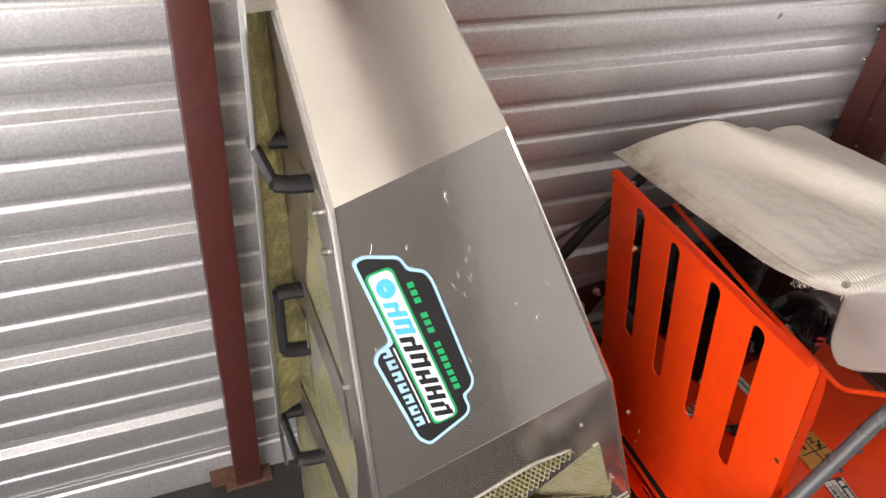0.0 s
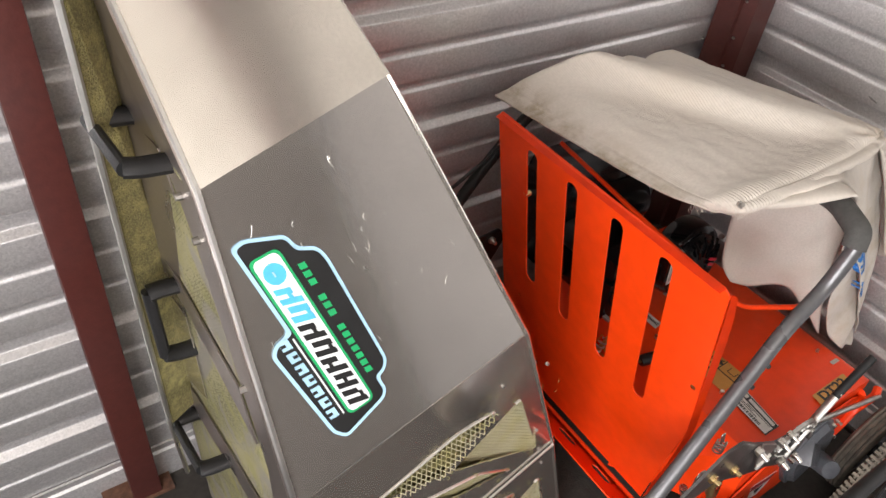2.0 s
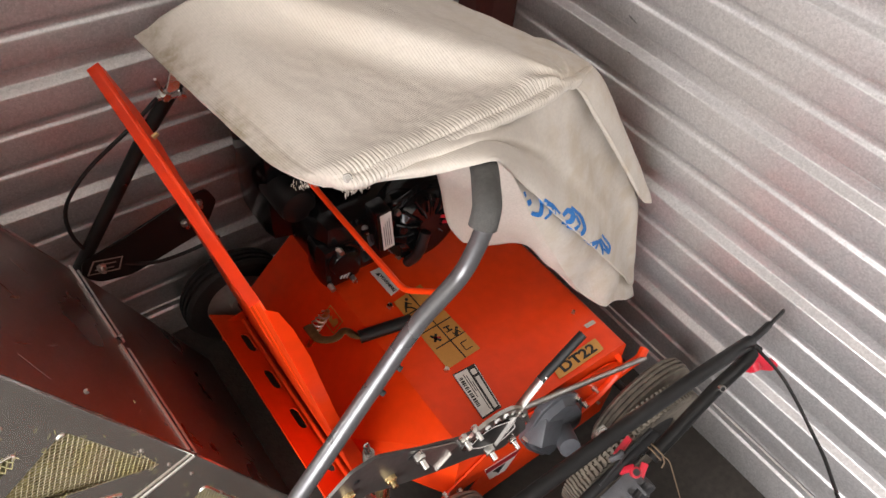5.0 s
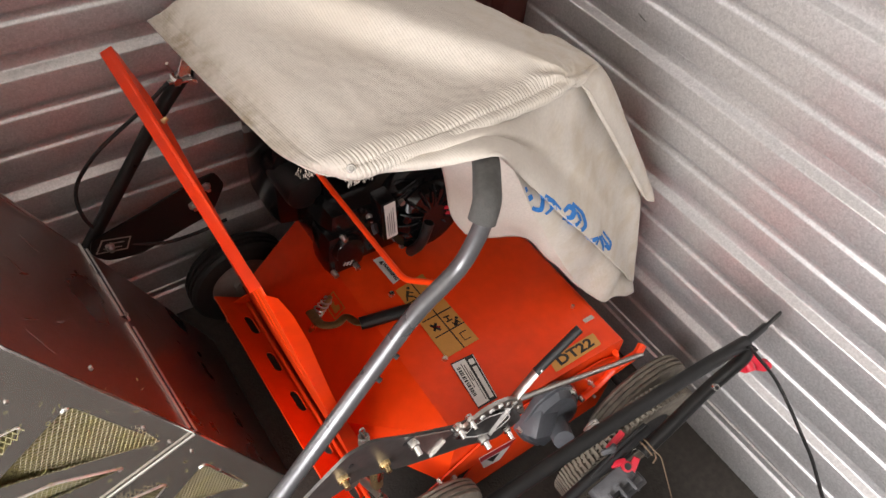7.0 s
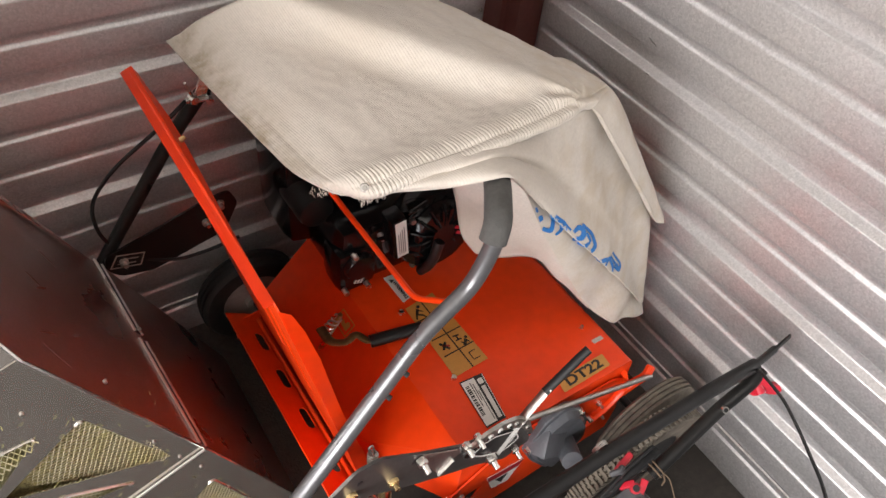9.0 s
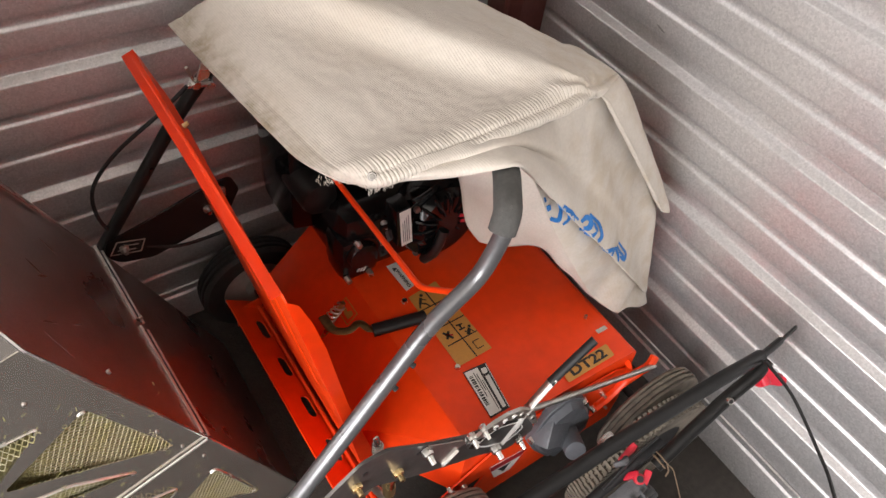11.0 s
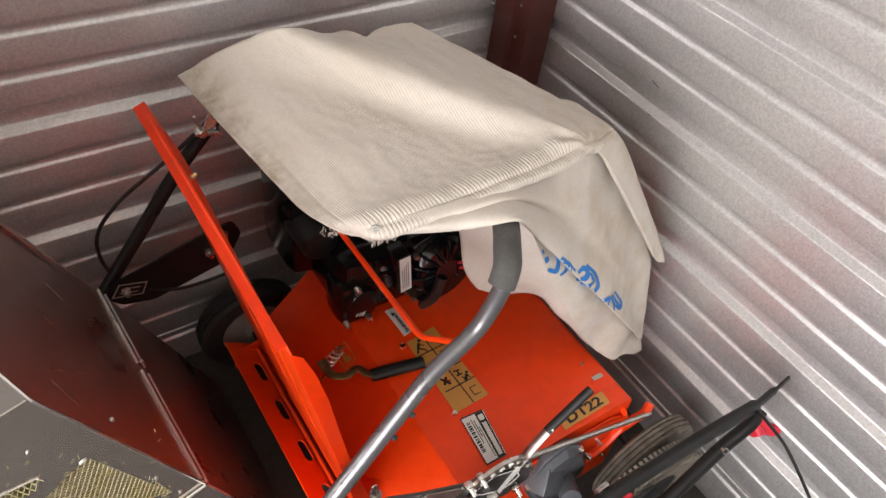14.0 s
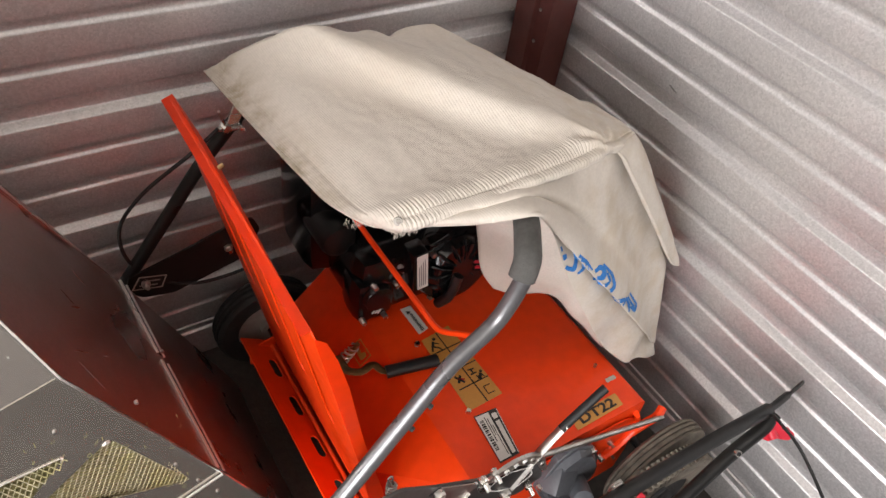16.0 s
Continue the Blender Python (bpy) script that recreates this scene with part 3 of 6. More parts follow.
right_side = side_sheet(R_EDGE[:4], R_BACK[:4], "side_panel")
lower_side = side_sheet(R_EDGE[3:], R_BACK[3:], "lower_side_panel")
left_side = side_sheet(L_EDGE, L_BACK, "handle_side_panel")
bm = bmesh.new()
for i in range(4):
    vs = [bm.verts.new(Vector(v) + Vector((0, 0.002, 0))) for v in (L_BACK[i], R_BACK[i], R_BACK[i + 1], L_BACK[i + 1])]
    bm.faces.new(vs)
bmesh.ops.recalc_face_normals(bm, faces=bm.faces)
bmesh.ops.solidify(bm, geom=bm.faces[:], thickness=0.003)
part("back_panel", bm, ALU, catcher, smooth=0)

# bright folded rims along the front corners
bm = bmesh.new()
add_tube(bm, [Vector(p) + Vector((0.002, -0.001, 0)) for p in R_EDGE], 0.0030, 6, 0.004)
part("edge_rim", bm, ALU, catcher, "bare bright folded edge")
bm = bmesh.new()
add_tube(bm, [Vector(p) + Vector((-0.002, -0.001, 0)) for p in L_EDGE], 0.0042, 6, 0.004)
part("edge_rim", bm, ALU_EDGE, catcher, "bare bright folded edge")
bm = bmesh.new()
add_tube(bm, [Vector(L_EDGE[3]) + Vector((0, -0.004, 0)), Vector(R_EDGE[3]) + Vector((0, -0.004, 0))], 0.0028, 8)
part("cross_seam", bm, ALU_EDGE, catcher, "raised bright cross seam")
seam_a, seam_b = Vector(R_EDGE[3]), Vector(R_BACK[3])
out_r = (Vector(R_EDGE[4]) - Vector(R_EDGE[3])).cross(seam_b - seam_a).normalized()
out_r = out_r if out_r.x > 0 else -out_r
along_side = (Vector(R_EDGE[2]) - seam_a).normalized() * 0.025
for f0, f1 in ((0.0, 0.54), (0.58, 1.0)):
    p, q = seam_a.lerp(seam_b, f0), seam_a.lerp(seam_b, f1)
    bm = bmesh.new()
    for o in (out_r * 0.005, out_r * 0.005 + along_side):
        add_tube(bm, [p + o, q + o], 0.0030, 8)
    part("seam_bar", bm, ALU_EDGE, right_side, "raised folded seam bars")
    # black strip laid on the sheet stands for shade between the bars
    bm = bmesh.new()
    add_sheet(bm, [(0, 0), ((q - p).length, 0), ((q - p).length, 0.025), (0, 0.025)], [], frame3(p + out_r * 0.0035, q - p, along_side), 0.0008)
    part("seam_gap", bm, INK, right_side, "black strip for the shade between the seam bars", smooth=0)
# brown smears and pale rub marks on the side sheets
rng = random.Random(31)
for k in range(16):
    i = 2 if k % 2 else 3
    f, g = rng.uniform(0.1, 0.9), rng.uniform(0.04, 0.8)
    lo, hi = Vector(R_EDGE[i]).lerp(Vector(R_BACK[i]), g), Vector(R_EDGE[i + 1]).lerp(Vector(R_BACK[i + 1]), g)
    run, cross = hi - lo, Vector(R_BACK[i]) - Vector(R_EDGE[i])
    n = run.cross(cross).normalized()
    n = n if n.x > 0 else -n
    size, thin = rng.uniform(0.008, 0.030), rng.uniform(0.0012, 0.0030)
    place = frame3(lo.lerp(hi, f) + n * 0.0035, run.normalized() + cross.normalized() * rng.uniform(-0.8, 0.8), cross)
    bm = bmesh.new()
    add_sheet(bm, rounded_poly([(-size, 0), (-size * 0.3, thin), (size * 0.5, thin * 0.7), (size, 0), (size * 0.2, -thin), (-size * 0.5, -thin * 0.5)], 0.003, 2), [], place, 0.0004)
    part("smear", bm, RUST if k % 3 else SCUFF, right_side if i == 2 else lower_side, "brown smear", smooth=0)
m = seam_a.lerp(seam_b, 0.56)
for o in ((0.0, 0.012, 0.02), (0.0, -0.014, -0.012), (-0.01, -0.26, 0.0)):
    bm = bmesh.new()
    c = m + Vector(o)
    add_cyl(bm, c, c + out_r * 0.007, 0.0045, 0.0035, 8)
    part("side_bolt", bm, DULL, right_side, "dull bolt head")

# front rivets and bolt heads
for i, x, z in ((2, -1.44, 0.86), (2, -1.30, 0.62), (2, -1.33, 0.84), (3, -1.24, 0.45), (3, -1.20, 0.30), (2, -1.27, 0.53)):
    bm = bmesh.new()
    c = on_front(i, x, z)
    add_cyl(bm, c + Vector((0, 0.002, 0)), c + Vector((0, -0.003, 0)), 0.0038, 0.0028, 8)
    part("rivet_head", bm, DULL, catcher, "small rivet head")

# left side: mesh strip, stiffener, back plate lip and black pull handles
bm = bmesh.new()
def left_at(f, y_share):
    """Point of the left side: f along its length, y_share from its front to its back edge."""
    i = min(int(f), 3)
    t = f - i
    a = Vector(L_EDGE[i]).lerp(Vector(L_EDGE[i + 1]), t)
    b = Vector(L_BACK[i]).lerp(Vector(L_BACK[i + 1]), t)
    return a.lerp(b, y_share)


rows = [0.15, 0.5, 0.85, 1.2, 1.6, 2.0, 2.4, 2.8, 3.3, 3.8]
vs = [(bm.verts.new(left_at(f, 0.05) + Vector((-0.006, 0, 0))), bm.verts.new(left_at(f, 0.97) + Vector((-0.006, 0, 0)))) for f in rows]
for (a, b), (c, d) in zip(vs, vs[1:]):
    bm.faces.new((a, b, d, c))
bmesh.ops.solidify(bm, geom=bm.faces[:], thickness=0.002)
part("mesh_screen", bm, MESH, left_side, "expanded metal screen clogged with grass cuttings", smooth=0)
# the lip's dark olive colour stands for a shaded strip beside the mesh
bm = bmesh.new()
lip = [(-1.912, -0.44, 1.500), (-1.902, -0.385, 1.05), (-1.890, -0.332, 0.590)]
inner = [(-1.862, -0.36, 1.50), (-1.846, -0.34, 1.05), (-1.836, -0.30, 0.585)]
for (a, b), (c, d) in zip(zip(lip, inner), zip(lip[1:], inner[1:])):
    q = [bm.verts.new(v) for v in (a, b, d, c)]
    bm.faces.new(q)
bmesh.ops.remove_doubles(bm, verts=bm.verts, dist=0.0005)
bmesh.ops.solidify(bm, geom=bm.faces[:], thickness=0.003)
part("back_lip", bm, PACKED_AND_SHADE, left_side, "back plate lip, coloured dark olive for its shade", smooth=0)
bm = bmesh.new()
add_tube(bm, [Vector(p) + Vector((-0.002, -0.003, 0)) for p in [(-1.914, -0.452, 1.585)] + lip + [(-1.868, -0.25, 0.30)]], 0.0048, 6, 0.004)
part("lip_edge", bm, ALU_EDGE, left_side, "bare bright edge of the lip")
bm = bmesh.new()
q = [bm.verts.new(v) for v in ((-1.912, -0.44, 1.500), (-1.866, -0.43, 1.50), (-1.886, -0.365, 1.585), (-1.894, -0.385, 1.58))]
bm.faces.new(q)
bmesh.ops.solidify(bm, geom=bm.faces[:], thickness=0.003)
part("lip_gusset", bm, ALU, left_side, smooth=0)


def pull_handle(a, b):
    """A black bail between two feet, standing off the left side."""
    a, b = Vector(a), Vector(b)
    out = Vector((-0.042, 0, 0.006))
    bm = bmesh.new()
    along = (b - a).normalized()
    add_tube(bm, [a + out, b + out], 0.0085, 10, flat=1.2)
    for p, s in ((a, -1), (b, 1)):
        add_tube(bm, [p + Vector((0.016, 0, 0)), p + out * 0.6, p + out - along * 0.004 * s], 0.016, 10, 0.02, flat=0.75)
    part("pull_handle", bm, BLACK, left_side, "black plastic pull handle")


pull_handle((-1.866, -0.385, 1.283), (-1.857, -0.510, 1.284))
pull_handle((-1.846, -0.402, 0.993), (-1.842, -0.405, 0.850))
pull_handle((-1.840, -0.312, 0.562), (-1.838, -0.472, 0.605))


def side_strap(sides, lift, mat, name, label):
    """A flat strip of the left side between two lines given as (f, share) pairs."""
    bm = bmesh.new()
    pairs = [[bm.verts.new(left_at(f, q) + Vector((lift, 0, 0))) for f, q in pair] for pair in sides]
    for (a, b), (c, d) in zip(pairs, pairs[1:]):
        bm.faces.new((a, b, d, c))
    bmesh.ops.recalc_face_normals(bm, faces=bm.faces)
    bmesh.ops.solidify(bm, geom=bm.faces[:], thickness=0.0025)
    part(name, bm, mat, left_side, label, smooth=30)


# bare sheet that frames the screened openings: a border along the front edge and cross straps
side_strap([((0.15, 0.0), (0.15, 0.62)), ((0.5, 0.0), (0.5, 0.50)), ((0.83, 0.0), (0.83, 0.35)), ((1.0, 0.0), (1.0, 0.32)), ((1.1, 0.0), (1.1, 0.23)), ((1.25, 0.0), (1.25, 0.17)), ((1.6, 0.0), (1.6, 0.15)), ((2.0, 0.0), (2.0, 0.13)), ((2.6, 0.0), (2.6, 0.12)), ((3.8, 0.0), (3.8, 0.12))], -0.0085, ALU_DULL_SHADE, "side_border", "scuffed bare border strip")
side_strap([((1.00, 0.30), (1.13, 0.26)), ((1.03, 0.55), (1.20, 0.58)), ((1.00, 0.78), (1.20, 0.78)), ((1.00, 0.97), (1.24, 0.97))], -0.0105, ALU_DULL_SHADE, "side_strap", "scuffed cross strap")
side_strap([((1.72, 0.18), (1.93, 0.16)), ((1.69, 0.40), (1.86, 0.42)), ((1.66, 0.60), (1.80, 0.62)), ((1.69, 0.97), (1.79, 0.97))], -0.0105, ALU_DULL_SHADE, "side_strap", "scuffed cross strap")
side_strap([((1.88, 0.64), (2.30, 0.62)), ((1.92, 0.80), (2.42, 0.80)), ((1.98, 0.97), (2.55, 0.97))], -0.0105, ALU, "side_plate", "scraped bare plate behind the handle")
side_strap([((2.36, 0.14), (2.50, 0.14)), ((2.40, 0.45), (2.56, 0.47)), ((2.46, 0.75), (2.64, 0.78)), ((2.55, 0.97), (2.72, 0.97))], -0.0105, ALU_DULL_SHADE, "side_strap", "scuffed cross strap")
for f, q in ((1.18, 0.10), (1.08, 0.16), (1.66, 0.10), (2.2, 0.08)):
    bm = bmesh.new()
    c = left_at(f, q) + Vector((-0.008, 0, 0))
    add_cyl(bm, c, c + Vector((-0.009, 0, 0)), 0.0055, 0.0045, 8)
    part("side_bolt", bm, DULL, left_side, "dull bolt head")

# sticker on the sticker panel: outline and plain bars for its lettering
n_st = (Vector(R_EDGE[1]) - Vector(L_EDGE[1])).cross(Vector(R_EDGE[2]) - Vector(L_EDGE[1])).normalized()
n_st = n_st if n_st.y < 0 else -n_st
# sticker shapes come from camera-view pixels, by an even map onto the sheet
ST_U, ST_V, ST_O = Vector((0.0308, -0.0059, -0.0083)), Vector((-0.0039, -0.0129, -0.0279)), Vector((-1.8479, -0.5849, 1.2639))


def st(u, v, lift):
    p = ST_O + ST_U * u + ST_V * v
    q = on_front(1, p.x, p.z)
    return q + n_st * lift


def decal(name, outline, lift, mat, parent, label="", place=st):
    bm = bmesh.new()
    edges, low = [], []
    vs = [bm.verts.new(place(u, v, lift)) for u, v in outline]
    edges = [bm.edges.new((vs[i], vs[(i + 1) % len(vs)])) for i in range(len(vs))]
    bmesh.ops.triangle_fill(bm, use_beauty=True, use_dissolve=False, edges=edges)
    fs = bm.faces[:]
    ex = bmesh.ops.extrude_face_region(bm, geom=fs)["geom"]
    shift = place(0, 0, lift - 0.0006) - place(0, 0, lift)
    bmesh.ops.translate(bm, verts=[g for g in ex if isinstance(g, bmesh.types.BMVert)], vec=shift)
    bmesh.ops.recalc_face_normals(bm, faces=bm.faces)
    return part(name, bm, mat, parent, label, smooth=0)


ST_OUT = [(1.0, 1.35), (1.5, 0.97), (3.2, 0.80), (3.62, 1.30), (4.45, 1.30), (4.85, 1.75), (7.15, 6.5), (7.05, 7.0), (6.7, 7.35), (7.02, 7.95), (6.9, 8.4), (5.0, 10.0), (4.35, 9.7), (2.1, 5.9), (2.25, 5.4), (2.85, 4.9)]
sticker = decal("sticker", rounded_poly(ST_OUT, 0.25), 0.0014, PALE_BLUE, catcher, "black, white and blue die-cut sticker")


def shrink(pts, d):
    """The outline drawn in by d."""
    n, out = len(pts), []
    area = sum(pts[i - 1][0] * pts[i][1] - pts[i][0] * pts[i - 1][1] for i in range(n))
    s = 1 if area > 0 else -1
    for i in range(n):
        a, b, c = Vector(pts[i - 1]), Vector(pts[i]), Vector(pts[(i + 1) % n])
        n1, n2 = Vector((-(b - a).y, (b - a).x)).normalized() * s, Vector((-(c - b).y, (c - b).x)).normalized() * s
        m = (n1 + n2)
        m = m / max(m.length_squared, 0.3) * 2
        out.append(tuple(b + m * d))
    return out


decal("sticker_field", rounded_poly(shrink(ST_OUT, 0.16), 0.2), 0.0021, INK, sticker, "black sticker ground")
base_a, base_b = Vector((5.55, 8.35)), Vector((2.05, 1.55))       # run of the main word
run = (base_b - base_a).normalized()
across = Vector((-run.y, run.x))
across = across if across.x > 0 else -across


def word_box(s0, s1, a0, a1, lean=0.0):
    """A leaning box between s0 and s1 along the run, a0 and a1 across it."""
    return [tuple(base_a + run * (s0 + lean * a0) + across * a0), tuple(base_a + run * (s1 + lean * a0) + across * a0), tuple(base_a + run * (s1 + lean * a1) + across * a1), tuple(base_a + run * (s0 + lean * a1) + across * a1)]


L_RUN = (base_b - base_a).length
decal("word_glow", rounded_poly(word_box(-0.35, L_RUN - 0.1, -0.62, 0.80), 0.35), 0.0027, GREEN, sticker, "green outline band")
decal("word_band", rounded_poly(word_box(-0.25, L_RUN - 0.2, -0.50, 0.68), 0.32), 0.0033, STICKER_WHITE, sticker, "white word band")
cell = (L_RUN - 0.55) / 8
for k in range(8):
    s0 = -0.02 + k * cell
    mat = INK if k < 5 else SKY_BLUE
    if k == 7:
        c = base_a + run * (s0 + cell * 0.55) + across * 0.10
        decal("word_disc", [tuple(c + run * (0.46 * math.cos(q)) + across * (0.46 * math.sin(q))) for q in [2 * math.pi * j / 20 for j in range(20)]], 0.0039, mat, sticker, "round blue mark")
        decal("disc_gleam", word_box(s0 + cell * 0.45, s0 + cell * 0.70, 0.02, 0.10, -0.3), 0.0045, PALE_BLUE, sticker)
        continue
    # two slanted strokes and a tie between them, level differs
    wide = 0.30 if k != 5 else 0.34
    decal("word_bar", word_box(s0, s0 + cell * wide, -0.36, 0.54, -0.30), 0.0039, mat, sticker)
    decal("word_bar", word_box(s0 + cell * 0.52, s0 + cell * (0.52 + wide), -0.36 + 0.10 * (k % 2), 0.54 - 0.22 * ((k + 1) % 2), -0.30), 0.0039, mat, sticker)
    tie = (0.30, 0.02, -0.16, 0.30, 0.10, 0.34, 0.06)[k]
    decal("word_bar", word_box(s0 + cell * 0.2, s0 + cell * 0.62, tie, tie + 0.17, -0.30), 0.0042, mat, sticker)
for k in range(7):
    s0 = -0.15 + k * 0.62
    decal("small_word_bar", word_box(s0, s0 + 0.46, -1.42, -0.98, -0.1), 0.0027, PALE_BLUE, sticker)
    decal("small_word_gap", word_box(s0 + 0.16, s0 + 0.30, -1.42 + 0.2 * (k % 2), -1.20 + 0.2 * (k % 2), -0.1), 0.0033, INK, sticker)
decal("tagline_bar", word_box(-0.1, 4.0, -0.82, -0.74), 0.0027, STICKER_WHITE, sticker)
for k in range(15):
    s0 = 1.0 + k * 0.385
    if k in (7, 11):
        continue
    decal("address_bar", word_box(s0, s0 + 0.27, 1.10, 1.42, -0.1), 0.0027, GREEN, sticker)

# loose cuttings on the lower front sheets and in the vents
rng = random.Random(11)
bm = bmesh.new()
for k in range(260):
    i = 2 if k % 3 else 3
    if rng.random() < 0.86:
        h = rng.choice(VENTS[i])
        c = [sum(v[d] for v in h) / len(h) for d in (0, 1)]
        v = rng.choice(h)
        t = rng.uniform(0.0, 1.05)
        x, z = c[0] + (v[0] - c[0]) * t + rng.uniform(-0.012, 0.012), c[1] + (v[1] - c[1]) * t + rng.uniform(-0.012, 0.012)
    else:
        x, z = rng.uniform(-1.5, -1.25), rng.uniform(0.42, 0.86) if i == 2 else rng.uniform(0.2, 0.48)
    p = on_front(i, x, z)
    d = Vector((rng.uniform(-1, 1), 0, rng.uniform(-1, 1))).normalized() * rng.uniform(0.004, 0.011)
    q = on_front(i, x + d.x, z + d.z)
    m = (p + q) / 2 + Vector((0, -rng.uniform(0.0015, 0.004), 0))
    add_tube(bm, [p + Vector((0, -0.0006, 0)), m, q + Vector((0, -0.0006, 0))], rng.uniform(0.0003, 0.0005), 4, 0.004, flat=0.6)
tagged(part("grass_cuttings", bm, CHAFF, catcher, "loose dry grass cuttings"), kind="stuff")

# scratches on the front sheets
rng = random.Random(5)
bm = bmesh.new()
for i, lo, hi in ((0, 0.1, 0.95), (1, 0.05, 0.9)):
    for k in range(34):
        a = Vector(L_EDGE[i]).lerp(Vector(L_EDGE[i + 1]), rng.uniform(lo, hi))
        b = Vector(R_EDGE[i]).lerp(Vector(R_EDGE[i + 1]), rng.uniform(lo, hi))
        p = a.lerp(b, rng.uniform(0.08, 0.94))
        p = on_front(i, p.x, p.z)
        nn = (Vector(R_EDGE[i]) - Vector(L_EDGE[i])).cross(Vector(R_EDGE[i + 1]) - Vector(L_EDGE[i])).normalized()
        nn = nn if nn.y < 0 else -nn
        d = Vector((rng.uniform(-0.5, 0.7), 0, -1)).normalized() * rng.uniform(0.003, 0.016)
        q = on_front(i, p.x + d.x, p.z + d.z)
        mid = (p + q) / 2 + Vector((rng.uniform(-0.004, 0.004), 0, 0))
        add_tube(bm, [p + nn * 0.0002, on_front(i, mid.x, mid.z) + nn * 0.0004, q + nn * 0.0002], rng.uniform(0.0002, 0.00045), 4, 0.01, flat=0.5)
tagged(part("scratch_marks", bm, ALU_EDGE, catcher, "fine bright scratches"), kind="stuff")

# ---------------- orange dethatcher ----------------
dt = thing("dethatcher", (-0.62, -0.55, 0.0), "orange walk-behind dethatcher, covered by a canvas bag", "dethatcher")
Y0, Y1 = -0.212, -0.932            # far and near side of its hood
DECK = 0.400
CREASE = -0.770                     # where the deck folds down to the rear
bm = bmesh.new()
prof = rounded([(-0.262, 0, 0.17), (-0.276, 0, DECK - 0.004), (CREASE, 0, DECK)], 0.02, 4)
ya, yb = [], []
for p in prof:
    ya.append(bm.verts.new((p.x, Y0, p.z)))
    yb.append(bm.verts.new((p.x, Y1, p.z)))
low_a = [bm.verts.new((-0.93, Y0, 0.235))]
low_b = [bm.verts.new((-0.93, -0.685, 0.235)), bm.verts.new((-0.785, -0.908, DECK - 0.014))]
for i in range(len(prof) - 1):
    bm.faces.new((ya[i], ya[i + 1], yb[i + 1], yb[i]))
bm.faces.new((ya[-1], low_a[0], low_b[0], low_b[1], yb[-1]))
v1, v2, v3 = bm.verts.new((-0.93, -0.685, 0.17)), bm.verts.new((-0.785, -0.908, 0.17)), bm.verts.new((CREASE, Y1, 0.17))
bm.faces.new((low_b[0], v1, v2, low_b[1]))
bm.faces.new((low_b[1], v2, v3, yb[-1]))
bm.faces.new([v3] + yb)
w1 = bm.verts.new((-0.93, Y0, 0.17))
w2 = bm.verts.new((CREASE, Y0, 0.17))
bm.faces.new((ya[-1], w2, w1, low_a[0]))
bm.faces.new([w2] + ya)
bmesh.ops.recalc_face_normals(bm, faces=bm.faces)
bmesh.ops.solidify(bm, geom=bm.faces[:], thickness=0.003)
hood = part("hood", bm, ORANGE, dt, "glossy orange sheet hood", smooth=30)

# near side frame: lower rail with bolts, opening behind it
bm = bmesh.new()
side_place = frame3((0, Y1 - 0.004, 0), (1, 0, 0), (0, 0, 1))
add_sheet(bm, [(-1.0, 0.10), (-0.70, 0.06), (-0.27, 0.08), (-0.262, 0.17), (-0.28, 0.33), (-0.34, 0.36), (-0.60, 0.37), (-0.70, 0.30), (-0.84, 0.20), (-1.0, 0.17)],
          [[(-0.86, 0.12), (-0.74, 0.11), (-0.70, 0.20), (-0.80, 0.19)]], side_place, 0.004)
side_plate = part("side_plate", bm, ORANGE, dt, smooth=0)
for x, z in ((-0.799, 0.232), (-0.761, 0.211), (-0.858, 0.194), (-0.33, 0.20), (-0.36, 0.28)):
    bm = bmesh.new()
    add_cyl(bm, (x, Y1 - 0.002, z), (x, Y1 - 0.016, z), 0.008, 0.007, 6)
    add_cyl(bm, (x, Y1 - 0.016, z), (x, Y1 - 0.026, z), 0.004, 0.004, 8)
    part("bolt", bm, ZINC, side_plate)
bm = bmesh.new()
add_sheet(bm, [(-1.0, 0.10), (-0.27, 0.08), (-0.262, 0.17), (-0.28, 0.33), (-0.60, 0.37), (-0.84, 0.20), (-1.0, 0.17)], [], frame3((0, Y0 + 0.006, 0), (1, 0, 0), (0, 0, 1)), 0.004)
part("side_plate", bm, ORANGE, dt, smooth=0)
# folded tongue at the front corner with the rod's pivot
bm = bmesh.new()
add_tube(bm, [(-0.30, Y1 - 0.006, 0.36), (-0.275, Y1 - 0.012, 0.30), (-0.33, Y1 - 0.014, 0.24), (-0.40, Y1 - 0.014, 0.215)], 0.014, 8, 0.03, flat=0.5)
part("front_tongue", bm, ORANGE, dt)

# rear flap with four slots
FX, FC = 0.211, -0.892


def on_flap(y, z):
    return Vector((FC - FX * z, y, z))


flap_up = (on_flap(0, 1) - on_flap(0, 0)).normalized()
flap_place = frame3(on_flap(0, 0), (0, 1, 0), flap_up)
K = math.hypot(1, FX)
outline = [(-0.240, 0.185 * K), (-0.240, 1.015 * K), (-0.255, 1.030 * K), (-0.845, 1.030 * K), (-0.858, 1.018 * K), (-0.862, 0.60 * K), (-0.83, 0.40 * K), (-0.80, 0.185 * K)]
slots = [stadium(y, (0.995 + zb) / 2 * K, (0.995 - zb) * K, 0.034) for y, zb in ((-0.352, 0.595), (-0.476, 0.575), (-0.603, 0.568), (-0.726, 0.558))]
bm = bmesh.new()
add_sheet(bm, outline, slots, flap_place, 0.003)
flap = part("slotted_flap", bm, ORANGE, dt, "raised orange flap with four long slots", smooth=0)
bm = bmesh.new()
n_flap = Vector((1, 0, FX)).normalized()
